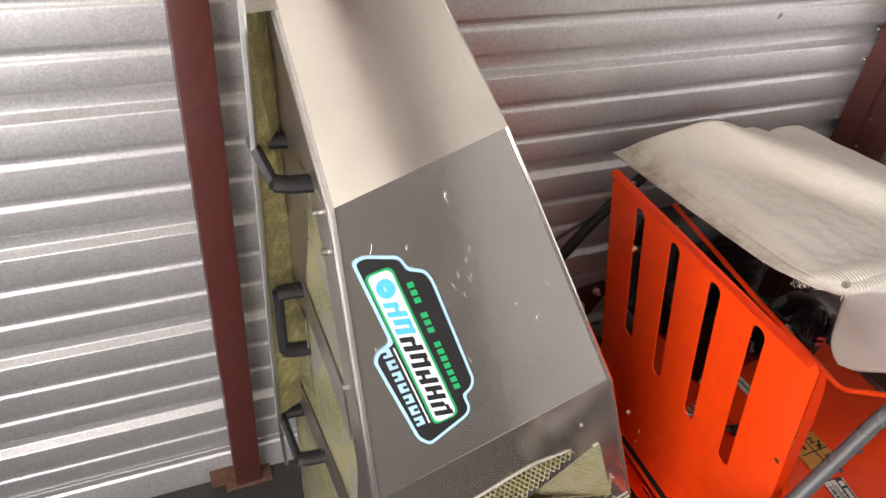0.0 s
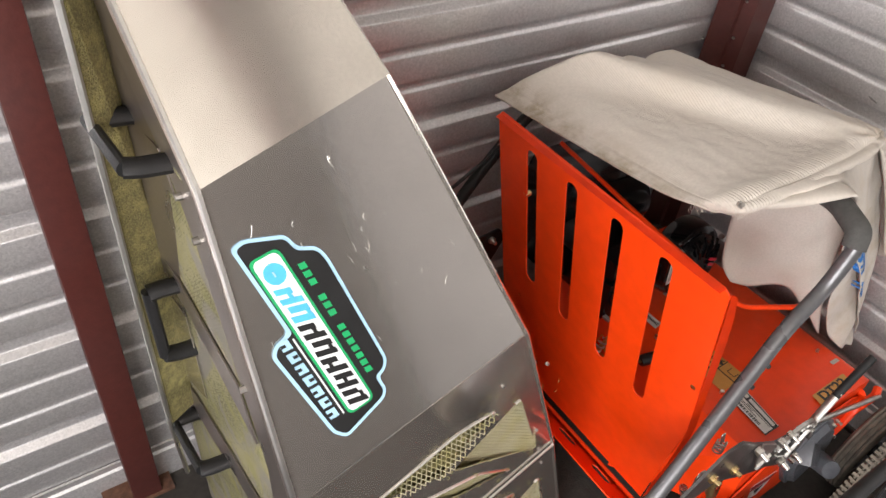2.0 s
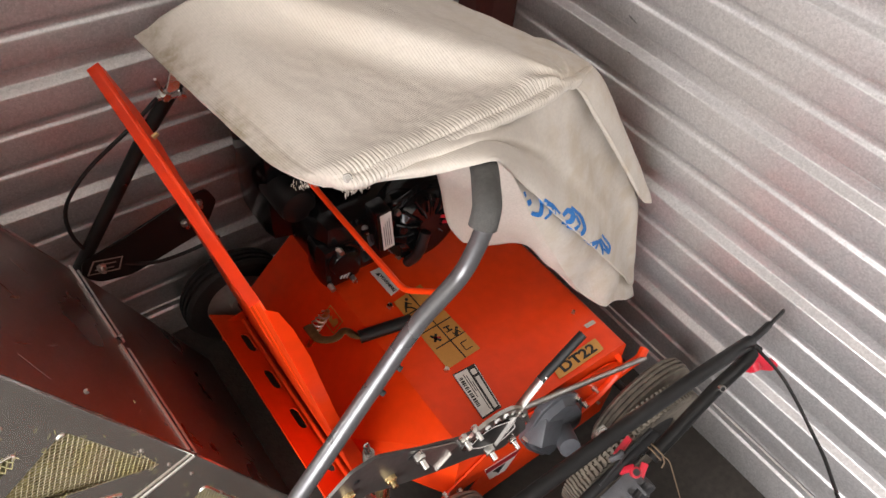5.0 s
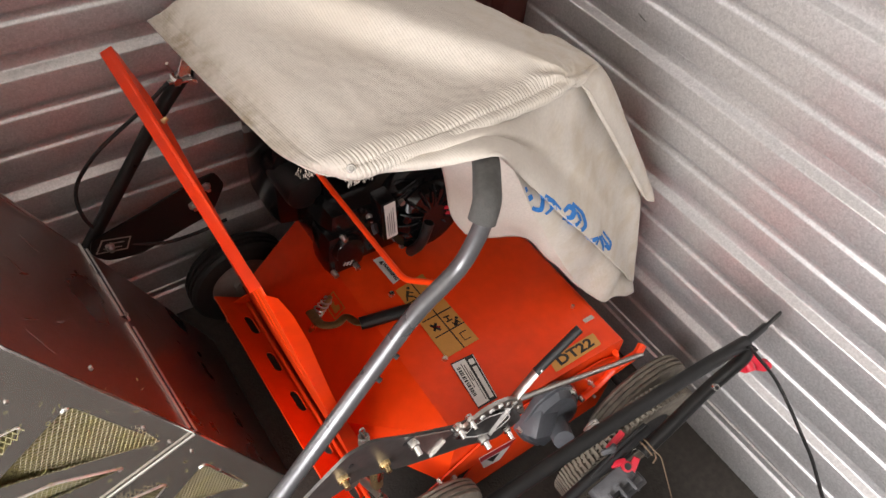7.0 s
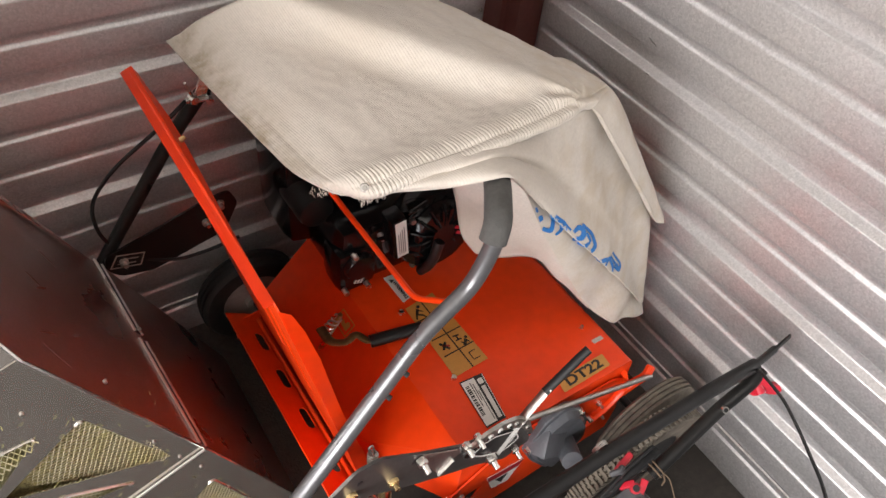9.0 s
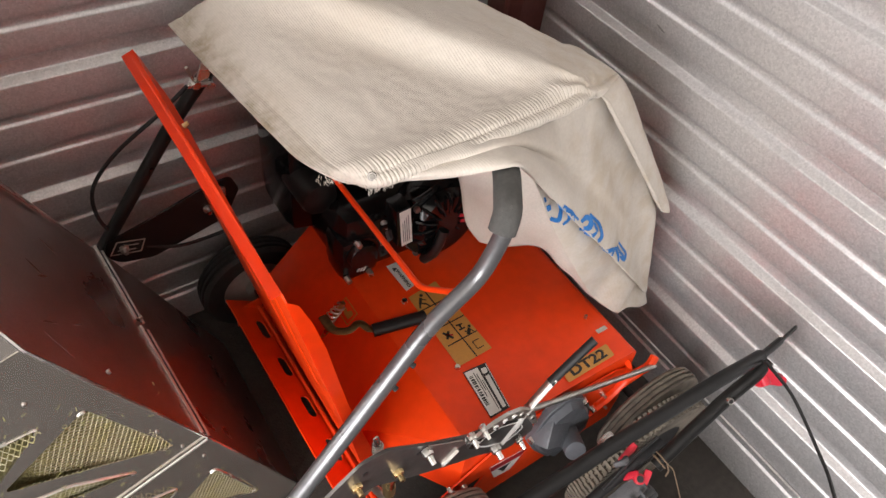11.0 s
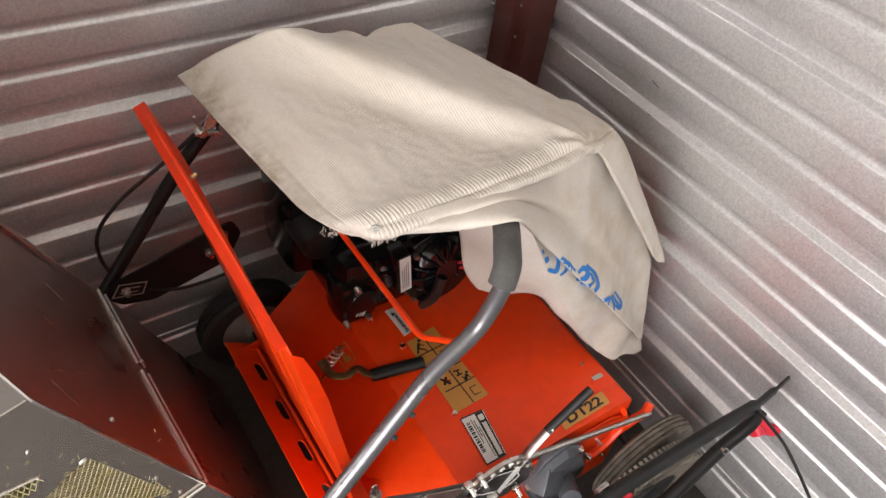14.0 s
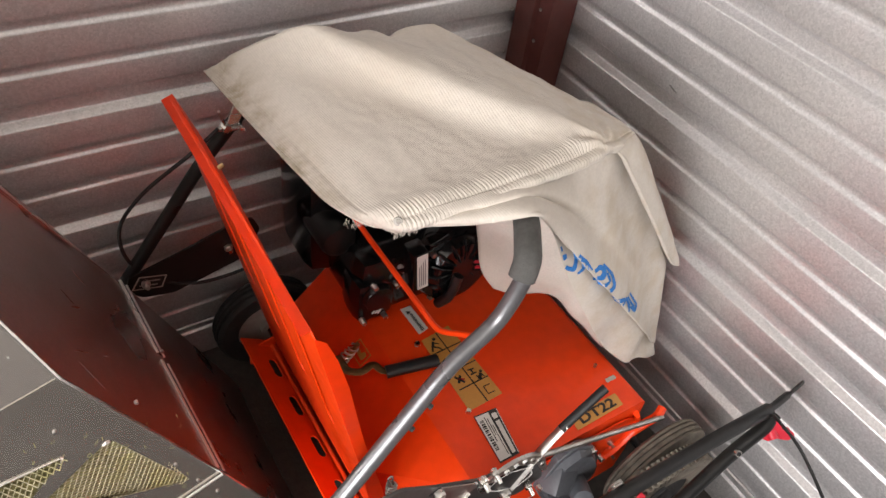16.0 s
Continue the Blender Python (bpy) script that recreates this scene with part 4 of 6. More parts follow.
# rolled top lip and the near bent flange
a0, a1 = on_flap(-0.243, 1.030), on_flap(-0.855, 1.030)
vs = [bm.verts.new(p) for p in (a0 + Vector((0.009, 0.0, 0.001)), a1 + Vector((0.0015, 0.006, 0.001)), a1 + Vector((-0.0125, 0.008, -0.005)), a0 + Vector((-0.013, -0.004, -0.005)))]
bm.faces.new(vs)
bmesh.ops.solidify(bm, geom=bm.faces[:], thickness=0.003)
lip = part("flap_lip", bm, ORANGE, flap, smooth=0)
# tapering strip on the lip's inner side, shaped to fit the camera's view
bm = bmesh.new()
turn = [(0.0, 0.30), (0.05, 0.45), (0.10, 0.80), (0.145, 1.0), (0.28, 0.98), (0.45, 0.68), (0.62, 0.42), (0.80, 0.16), (0.97, 0.02)]
up_row = [bm.verts.new(a0.lerp(a1, f) + Vector((0.009 - 0.0075 * f, 0.006 * f, 0.001))) for f, w in turn]
low_row = [bm.verts.new(a0.lerp(a1, f) + Vector((0.009 - 0.0075 * f + 0.027 * w, 0.006 * f, 0.001 - 0.060 * w))) for f, w in turn]
for k in range(len(turn) - 1):
    bm.faces.new((up_row[k], up_row[k + 1], low_row[k + 1], low_row[k]))
bmesh.ops.solidify(bm, geom=bm.faces[:], thickness=0.0025)
part("lip_return", bm, ORANGE, lip, smooth=30)
bm = bmesh.new()
pb = a0.lerp(a1, 0.335) + Vector((0.018, 0, -0.022))
add_cyl(bm, pb, pb + Vector((0.009, 0, 0.005)), 0.005, 0.004, 8)
part("bolt", bm, BRASS, flap)
bm = bmesh.new()
o = n_flap
# near flange: one bellied strip from the lip down
edge = [(1.026, -0.861, 0.004), (1.012, -0.862, 0.014), (0.96, -0.863, 0.021), (0.88, -0.864, 0.024), (0.80, -0.864, 0.022), (0.70, -0.864, 0.020), (0.60, -0.863, 0.021), (0.50, -0.852, 0.026), (0.40, -0.838, 0.030), (0.30, -0.820, 0.028), (0.19, -0.805, 0.020)]
ring_in = [bm.verts.new(on_flap(y, z)) for z, y, w in edge]
ring_out = [bm.verts.new(on_flap(y - 0.003, z) + o * w) for z, y, w in edge]
for k in range(len(edge) - 1):
    bm.faces.new((ring_in[k], ring_in[k + 1], ring_out[k + 1], ring_out[k]))
bmesh.ops.solidify(bm, geom=bm.faces[:], thickness=0.003)
part("flap_flange", bm, ORANGE, flap, smooth=30)
for y, z in ((-0.33, 0.86), (-0.31, 0.50), (-0.845, 0.74)):
    bm = bmesh.new()
    p = on_flap(y, z)
    add_cyl(bm, p, p + n_flap * 0.014, 0.007, 0.006, 6)
    part("bolt", bm, BRASS, flap)

# slotted skirt under the flap
bm = bmesh.new()
sk_place = frame3((-1.028, 0.02, 0.212), (0, 1, 0), (0.105, 0, -0.075))
add_sheet(bm, [(-0.205, 0.020), (-0.205, 0.135), (-0.86, 0.135), (-0.90, 0.020)], [stadium(y, 0.086, 0.066, 0.026, 90) for y in (-0.313, -0.446, -0.579, -0.712, -0.840)], sk_place, 0.004)
bmesh.ops.recalc_face_normals(bm, faces=bm.faces)
part("slotted_skirt", bm, ORANGE, dt, "orange lower skirt with short slots", smooth=0)
bm = bmesh.new()
add_tube(bm, [(-0.938, -0.22, 0.163), (-0.938, -0.90, 0.163)], 0.0055, 8)
part("hinge_rod", bm, ORANGE, dt)
bm = bmesh.new()
add_cyl(bm, (-0.62, -0.24, 0.11), (-0.62, -0.89, 0.11), 0.055, seg=12)
part("tine_rotor", bm, BLACK_PAINT, dt)

# handle: grey loop folded forward, foam grip at the bend
FY = -0.105
hand = [(-1.240, -0.934, 0.477), (-1.100, -0.914, 0.6215), (-0.950, -0.892, 0.776), (-0.880, -0.882, 0.850), (-0.789, -0.876, 0.909), (-0.767, -0.876, 0.965), (-0.757, -0.876, 1.005), (-0.750, -0.868, 1.028)]
bm = bmesh.new()
add_tube(bm, hand, 0.0150, 16, 0.04)
tube_part = part("handle_tube", bm, GREY_PAINT, dt, "grey painted bent steel tube")
bm = bmesh.new()
add_tube(bm, [(-0.7615, -0.874, 0.998), (-0.7495, -0.866, 1.026), (-0.694, -0.790, 1.022), (-0.640, -0.705, 0.990), (-0.61, -0.60, 0.98), (-0.61, -0.45, 0.98)], 0.0225, 16, 0.03)
part("foam_grip", bm, FOAM, dt, "dark grey foam grip")
for f in (0.90, 1.13):
    c = Vector(hand[1]).lerp(Vector(hand[2]), f) + Vector((0.0085, -0.0085, -0.0075))
    bm = bmesh.new()
    add_cyl(bm, c, c + Vector((0.004, -0.006, -0.004)), 0.005, 0.005, 8)
    part("tube_hole", bm, INK, tube_part)
bm = bmesh.new()
add_tube(bm, [(-1.250, FY, 0.450), (-1.028, FY, 0.752), (-0.930, FY, 0.862), (-0.84, -0.12, 0.955), (-0.72, -0.25, 0.985), (-0.61, -0.45, 0.98)], 0.0155, 14, 0.05)
part("handle_tube", bm, BLACK_PAINT, dt, "dark steel tube of the far side")
# clamp of the far tube: wing lever, bolt, cable
bm = bmesh.new()
add_sheet(bm, rounded_poly([(-0.014, 0.0), (0.010, -0.004), (0.022, 0.040), (0.014, 0.052), (-0.004, 0.045)], 0.006), [], frame3((-0.960, FY - 0.022, 0.850), (1.0, 0.1, -0.2), (0.2, 0, 0.9)), 0.005)
add_cyl(bm, (-0.992, FY - 0.024, 0.846), (-0.945, FY - 0.030, 0.842), 0.0065)
add_cyl(bm, (-0.978, FY - 0.020, 0.852), (-0.976, FY - 0.040, 0.850), 0.010, 0.010, 6)
add_tube(bm, [(-0.976, FY - 0.030, 0.850), (-0.990, FY - 0.036, 0.898)], 0.0036, 6)
add_cyl(bm, (-0.944, FY - 0.012, 0.838), (-0.944, FY - 0.034, 0.836), 0.010, 0.009, 6)
part("wing_clamp", bm, ZINC, dt, "zinc wing clamp on the handle")
bm = bmesh.new()
add_tube(bm, [(-0.992, FY - 0.024, 0.846), (-1.05, FY - 0.022, 0.80), (-1.17, FY - 0.01, 0.715), (-1.235, FY, 0.63), (-1.235, FY, 0.53), (-1.195, FY - 0.01, 0.455), (-1.10, FY - 0.03, 0.405), (-1.0, FY - 0.03, 0.40), (-0.93, FY - 0.04, 0.42)], 0.0045, 8, 0.05)
part("control_cable", bm, BLACK, dt)
# handle brackets
for y, name in ((FY - 0.016, "far"), (-0.954, "near")):
    bm = bmesh.new()
    if name == "far":
        o = [(-1.250, 0.445), (-1.240, 0.485), (-1.129, 0.515), (-0.989, 0.559), (-0.932, 0.564), (-0.915, 0.520), (-0.957, 0.440), (-1.147, 0.392), (-1.22, 0.410)]
    else:
        o = [(-1.235, 0.440), (-1.20, 0.520), (-1.10, 0.615), (-1.044, 0.665), (-0.995, 0.665), (-0.916, 0.603), (-0.809, 0.530), (-0.690, 0.500), (-0.635, 0.450), (-0.612, 0.365), (-0.679, 0.345), (-0.771, 0.409), (-0.822, 0.432), (-0.926, 0.490), (-1.019, 0.551), (-1.085, 0.540), (-1.16, 0.450)]
    add_sheet(bm, rounded_poly(o, 0.012), [], frame3((0, y, 0), (1, 0, 0), (0, 0, 1)), 0.006)
    br = part("handle_bracket", bm, BRACKET if name == "near" else BLACK_PAINT, dt, "dark grey steel handle bracket", smooth=0)
    spots = ((-1.205, 0.455), (-0.96, 0.535), (-1.0, 0.49)) if name == "far" else ((-0.970, 0.557), (-1.054, 0.594), (-1.13, 0.53))
    for x, z in spots:
        bm = bmesh.new()
        add_cyl(bm, (x, y, z), (x, y - 0.014, z), 0.012, 0.011, 6, bevel=0.001)
        add_cyl(bm, (x, y - 0.014, z), (x, y - 0.026, z), 0.006, 0.0055, 10)
        part("bolt", bm, BRASS if name == "near" else ZINC, br)
    for x, z in ((-1.037, 0.622), (-0.927, 0.585)) if name == "near" else ():
        bm = bmesh.new()
        add_cyl(bm, (x, y - 0.005, z), (x, y - 0.0068, z), 0.0055, 0.0055, 12)
        part("hole", bm, INK, br)
    if name == "far":
        bm = bmesh.new()
        p3 = frame3((-1.195, y - 0.0085, 0.455), (1, 0, -0.32), (0.35, 0, 1))
        add_sheet(bm, [(-0.040, -0.022), (0.032, -0.018), (0.036, 0.022), (-0.030, 0.020)], [[(-0.036, -0.019), (0.029, -0.015), (0.033, 0.019), (-0.027, 0.017)]], p3, 0.0006)
        add_sheet(bm, [(-0.024, -0.010), (0.018, -0.008), (0.018, -0.005), (-0.024, -0.007)], [], p3, 0.0006)
        add_sheet(bm, [(-0.020, 0.004), (0.022, 0.006), (0.022, 0.009), (-0.020, 0.007)], [], p3, 0.0006)
        part("bracket_label", bm, PALE_LINE, br, "outlined pale warning label")
# pin, tab, strut and latch spring by the near bracket
bm = bmesh.new()
add_cyl(bm, (-0.977, -0.945, 0.515), (-0.976, -0.950, 0.455), 0.0125, 0.0125, 14, bevel=0.002)
add_cyl(bm, (-0.976, -0.950, 0.455), (-0.976, -0.951, 0.440), 0.008, 0.006, 10)
part("clevis_pin", bm, BRASS, dt)
bm = bmesh.new()
add_sheet(bm, stadium(0, 0, 0.10, 0.030, 6), [stadium(0, 0.02, 0.022, 0.010, 6)], frame3((-1.024, -0.930, 0.505), (1, 0, 0), (0, 0, 1)), 0.004)
part("slotted_tab", bm, DULL, dt, "dull zinc slotted tab", smooth=0)
bm = bmesh.new()
add_tube(bm, [(-0.99, -0.90, 0.42), (-0.93, -0.93, 0.26)], 0.009, 10)
part("strut", bm, ZINC, dt)
bm = bmesh.new()
add_tube(bm, [Vector((-0.990 + 0.009 * math.cos(t), -0.922 + 0.009 * math.sin(t), 0.585 + 0.0014 * t)) for t in [k * 0.5 for k in range(50)]], 0.0018, 6, 0.001)
add_tube(bm, [(-0.990, -0.922, 0.610), (-0.998, -0.919, 0.639), (-0.990, -0.919, 0.643), (-0.986, -0.922, 0.615)], 0.0018, 6, 0.004)
part("latch_spring", bm, DULL, dt, "zinc coil spring with a cotter")

# height quadrant, lever and rod on the near side
QY = -0.962
arc_out = [(-0.816, 0.505), (-0.79, 0.532), (-0.757, 0.547), (-0.723, 0.550), (-0.685, 0.537), (-0.648, 0.500), (-0.622, 0.425)]
arc_in = [(-0.634, 0.425), (-0.662, 0.480), (-0.692, 0.508), (-0.723, 0.520), (-0.757, 0.517), (-0.783, 0.503), (-0.800, 0.484)]
bm = bmesh.new()
add_sheet(bm, rounded_poly(arc_out + arc_in, 0.01), [], frame3((0, QY, 0), (1, 0, 0), (0, 0, 1)), 0.008)
quad = part("height_quadrant", bm, ZINC, dt, "zinc height quadrant with a row of stops", smooth=0)
for x, z in ((-0.793, 0.503), (-0.773, 0.518), (-0.752, 0.529), (-0.730, 0.533), (-0.707, 0.530), (-0.686, 0.519), (-0.664, 0.500), (-0.648, 0.472)):
    bm = bmesh.new()
    add_cyl(bm, (x, QY - 0.008, z), (x, QY - 0.0105, z), 0.0062, 0.0055, 12)
    part("stop_hole", bm, WHITE if x < -0.70 else DULL, quad)
    bm = bmesh.new()
    add_cyl(bm, (x + 0.002, QY - 0.0105, z - 0.003), (x + 0.002, QY - 0.0112, z - 0.003), 0.0036, 0.0034, 10)
    part("stop_hole", bm, INK, quad)
bm = bmesh.new()
inner = [(-0.794, 0.474), (-0.766, 0.500), (-0.73, 0.504), (-0.672, 0.474), (-0.652, 0.424), (-0.694, 0.398), (-0.756, 0.436)]
q_place = frame3((0, QY - 0.001, 0), (1, 0, 0), (0, 0, 1))
add_sheet(bm, rounded_poly(inner, 0.012), [], q_place, 0.0012)
qd = part("quadrant_label", bm, INK, quad, "black label with white outline", smooth=0)
bm = bmesh.new()
q_place = frame3((0, QY - 0.0022, 0), (1, 0, 0), (0, 0, 1))
add_sheet(bm, rounded_poly(shrink(inner, 0.003), 0.011), [rounded_poly(shrink(inner, 0.0062), 0.010)], q_place, 0.0006)
for k in range(2):
    add_box(bm, (-0.680 + 0.006 * k, QY - 0.0027, 0.440 + 0.004 * k), (0.036, 0.0006, 0.0022), (0, -58, 0))
part("label_lines", bm, WHITE, qd, "white label lines", smooth=0)
for x, z, r in ((-0.729, 0.410, 0.0125), (-0.665, 0.390, 0.010), (-0.812, 0.545, 0.010), (-0.787, 0.556, 0.008), (-0.915, 0.588, 0.011)):
    bm = bmesh.new()
    add_cyl(bm, (x, QY, z), (x, QY - 0.014, z), r, r * 0.95, 6, bevel=0.001)
    add_cyl(bm, (x, QY - 0.014, z), (x, QY - 0.030, z - 0.004), r * 0.55, r * 0.5, 10)
    part("bolt", bm, ZINC, quad)
bm = bmesh.new()
add_sheet(bm, [(-0.914, 0.612), (-0.832, 0.552), (-0.822, 0.532), (-0.841, 0.527), (-0.872, 0.495), (-0.896, 0.548)], [], frame3((0, QY - 0.004, 0), (1, 0, 0), (0, 0, 1)), 0.003)
add_sheet(bm, [(0, 0), (0.046, 0), (0.046, 0.006), (0, 0.006)], [], frame3((-0.873, QY - 0.006, 0.493), (0.031, 0, 0.034), (0, -1, 0)), 0.003)
part("bent_strap", bm, DULL, quad, "dull zinc bent strap", smooth=0)
bm = bmesh.new()
add_tube(bm, [(-0.712, -0.962, 0.412), (-0.672, -0.962, 0.495), (-0.610, -0.960, 0.577)], 0.0095, 8, flat=0.35)
lever = part("height_lever", bm, DULL, dt, "flat zinc height lever")
bm = bmesh.new()
add_tube(bm, [(-0.618, -0.960, 0.567), (-0.534, -0.957, 0.634), (-0.522, -0.957, 0.643)], 0.0098, 14, 0.01, flat=0.7)
part("lever_grip", bm, BLACK, lever, "black vinyl lever grip")
bm = bmesh.new()
add_tube(bm, [(-0.655, -0.945, 0.455), (-0.213, -0.962, 0.312)], 0.0068, 10)
part("link_rod", bm, DULL, dt, "straight zinc link rod")
bm = bmesh.new()
add_tube(bm, [(-0.26, -0.945, 0.285), (-0.222, -0.955, 0.312), (-0.200, -0.945, 0.322)], 0.012, 8, 0.02)
add_tube(bm, [(-0.36, -0.935, 0.23), (-0.30, -0.94, 0.25), (-0.25, -0.95, 0.295)], 0.011, 8, 0.03)
part("axle_arm", bm, ORANGE, dt)

# dark grey gear cover on the near side
bm = bmesh.new()
outline = rounded_poly([(-0.603, 0.285), (-0.565, 0.385), (-0.510, 0.408), (-0.455, 0.364), (-0.405, 0.270), (-0.394, 0.200), (-0.455, 0.130), (-0.492, 0.095), (-0.570, 0.215)], 0.016, 2)
mx, mz = -0.500, 0.262
rings = [[bm.verts.new((mx + (x - mx) * k, y, mz + (z - mz) * k)) for x, z in outline] for k, y in ((1.0, -0.938), (1.0, -0.953), (0.985, -0.956), (0.90, -0.957), (0.80, -0.972))]
for a, b in zip(rings, rings[1:]):
    for i in range(len(a)):
        bm.faces.new((a[i - 1], a[i], b[i], b[i - 1]))
bm.faces.new(rings[-1])
bm.faces.new(rings[0][::-1])
bmesh.ops.recalc_face_normals(bm, faces=bm.faces)
gear = part("gear_cover", bm, DARK_GREY, dt, "dark grey moulded plastic gear cover", smooth=20)
bm = bmesh.new()
add_box(bm, (-0.548, -0.962, 0.305), (0.082, 0.052, 0.066), (-30, 36, 0), bevel=0.005)
part("cover_block", bm, DARK_GREY, gear, smooth=20)
bm = bmesh.new()
add_cyl(bm, (-0.482, -0.962, 0.243), (-0.520, -1.028, 0.285), 0.027, 0.025, 20, bevel=0.004)
part("cover_boss", bm, DARK_GREY, gear)
for x, z in ((-0.598, 0.300), (-0.452, 0.345), (-0.398, 0.262)):
    bm = bmesh.new()
    add_cyl(bm, (x, -0.952, z), (x, -0.967, z), 0.008, 0.007, 6)
    part("bolt", bm, ZINC, gear)

# wheels
def wheel(c, r, width, name, label, rubber, hub_mat, lugs=0):
    cx, cy, cz = c
    bm = bmesh.new()
    prof = [(0.62, -0.42), (0.80, -0.5), (0.93, -0.46), (0.985, -0.34), (0.985, -0.26), (0.95, -0.24), (0.95, -0.20), (1.0, -0.18), (1.0, -0.06), (0.955, -0.04), (0.955, 0.02), (1.0, 0.04), (1.0, 0.16), (0.95, 0.18), (0.95, 0.22), (0.985, 0.24), (0.985, 0.34), (0.93, 0.46), (0.80, 0.5), (0.62, 0.42)]
    n = 40
    rings = []
    for k in range(n):
        a = 2 * math.pi * k / n
        rings.append([bm.verts.new((cx + r * f * math.cos(a), cy + width * w, cz + r * f * math.sin(a))) for f, w in prof])
    for k in range(n):
        p, q = rings[k], rings[(k + 1) % n]
        for i in range(len(prof)):
            j = (i + 1) % len(prof)
            bm.faces.new((p[i], p[j], q[j], q[i]))
    bmesh.ops.recalc_face_normals(bm, faces=bm.faces)
    w = part(name, bm, rubber, None, label, smooth=35)
    bm = bmesh.new()
    if lugs:
        for k in range(lugs):
            a = 2 * math.pi * k / lugs
            for s in (-1, 1):
                p = Vector((cx + r * 0.985 * math.cos(a + 0.03 * s), cy + width * 0.24 * s, cz + r * 0.985 * math.sin(a + 0.03 * s)))
                add_box(bm, p, (r * 0.06, width * 0.50, 0.0075), (0, -math.degrees(a), 0))
            p = Vector((cx + r * 0.93 * math.cos(a), cy - width * 0.46, cz + r * 0.93 * math.sin(a)))
            add_box(bm, p, (r * 0.12, width * 0.14, 0.010), (0, -math.degrees(a), 0))
        tagged(part("tread_pattern", bm, rubber, w, smooth=0), kind="stuff")
    bm = bmesh.new()
    add_cyl(bm, (cx, cy - width * 0.30, cz), (cx, cy + width * 0.30, cz), r * 0.63, seg=28)
    add_cyl(bm, (cx, cy - width * 0.55, cz), (cx, cy + width * 0.55, cz), r * 0.18, seg=14)
    part("rim", bm, hub_mat, w, smooth=40)
    return w


def wheel_of(parent, *a, **k):
    w = wheel(*a, **k)
    w.parent = parent
    w.matrix_parent_inverse = Matrix.Translation([-v for v in parent["base"]])
    return w


wheel_of(dt, (-0.215, -1.010, 0.155), 0.155, 0.058, "wheel", "dusty ribbed rubber wheel", RUBBER, MID_GREY)
wheel_of(dt, (-0.860, -0.985, 0.148), 0.147, 0.055, "wheel", "dusty ribbed rubber wheel", RUBBER, MID_GREY)
wheel_of(dt, (-0.915, -0.115, 0.150), 0.148, 0.075, "wheel", "black rubber wheel with grey rim", RUBBER_DARK, RIM_GREY)
wheel_of(dt, (-0.235, -0.125, 0.150), 0.148, 0.075, "wheel", "black rubber wheel with grey rim", RUBBER_DARK, RIM_GREY)
bm = bmesh.new()
add_tube(bm, [(-0.215, -1.04, 0.155), (-0.225, -0.08, 0.155)], 0.011, 10)
part("axle", bm, BLACK_PAINT, dt)
bm = bmesh.new()
add_tube(bm, [(-0.915, -0.07, 0.150), (-0.915, -0.21, 0.150)], 0.011, 10)
part("axle", bm, BLACK_PAINT, dt)

# control lever on the hood: coil spring, steel arm, black grip
bm = bmesh.new()
add_tube(bm, [(-0.874, -0.480, 0.385), (-0.878, -0.538, 0.400), (-0.846, -0.560, 0.405), (-0.815, -0.546, 0.407), (-0.806, -0.582, 0.408), (-0.775, -0.592, 0.410)], 0.012, 10, 0.018, flat=0.35)
clutch = part("clutch_arm", bm, BRONZE, hood, "brown plated bent clutch arm")
bm = bmesh.new()
add_tube(bm, [(-0.800, -0.586, 0.409), (-0.735, -0.602, 0.414), (-0.686, -0.612, 0.414), (-0.676, -0.614, 0.413)], 0.0165, 14, 0.02, flat=0.7)
part("arm_grip", bm, BLACK, clutch, "black arm grip")
bm = bmesh.new()
pts = []
for k in range(64):
    a = k * 0.55
    c = Vector((-0.866, -0.474, 0.345)).lerp(Vector((-0.829, -0.490, 0.415)), k / 63)
    rr = 0.0150 - 0.005 * k / 63
    pts.append(c + Vector((rr * math.cos(a) * 0.88, rr * math.sin(a), -rr * math.cos(a) * 0.45)))
add_tube(bm, pts, 0.0024, 6, 0.001)
part("coil_spring", bm, ZINC, clutch, "conical zinc coil spring")
bm = bmesh.new()
add_cyl(bm, (-0.872, -0.470, 0.285), (-0.826, -0.491, 0.420), 0.007, 0.006, 10)
part("pivot_post", bm, BRASS, clutch)
# orange bail rod under the bag
bm = bmesh.new()
add_tube(bm, [(-0.788, -0.850, 0.836), (-0.818, -0.765, 0.774), (-0.836, -0.510, 0.808), (-0.855, -0.20, 0.860)], 0.0058, 10, 0.02)
part("bail_rod", bm, ORANGE, dt, "thin orange bail rod")
bm = bmesh.new()
add_tube(bm, [(-0.789, -0.848, 0.835), (-0.784, -0.856, 0.841)], 0.0062, 8)
part("bail_cap", bm, ORANGE, dt)


# labels on the hood
def hood_pt(x, y, lift):
    return Vector((x, y, DECK + lift))


def hood_label(name, outline, mat, label, lift=0.0022, parent=None):
    return decal(name, outline, lift, mat, parent or hood, label, place=hood_pt)


def shifted(pts):
    return [(x + LABEL_X, y + LABEL_Y) for x, y in pts]


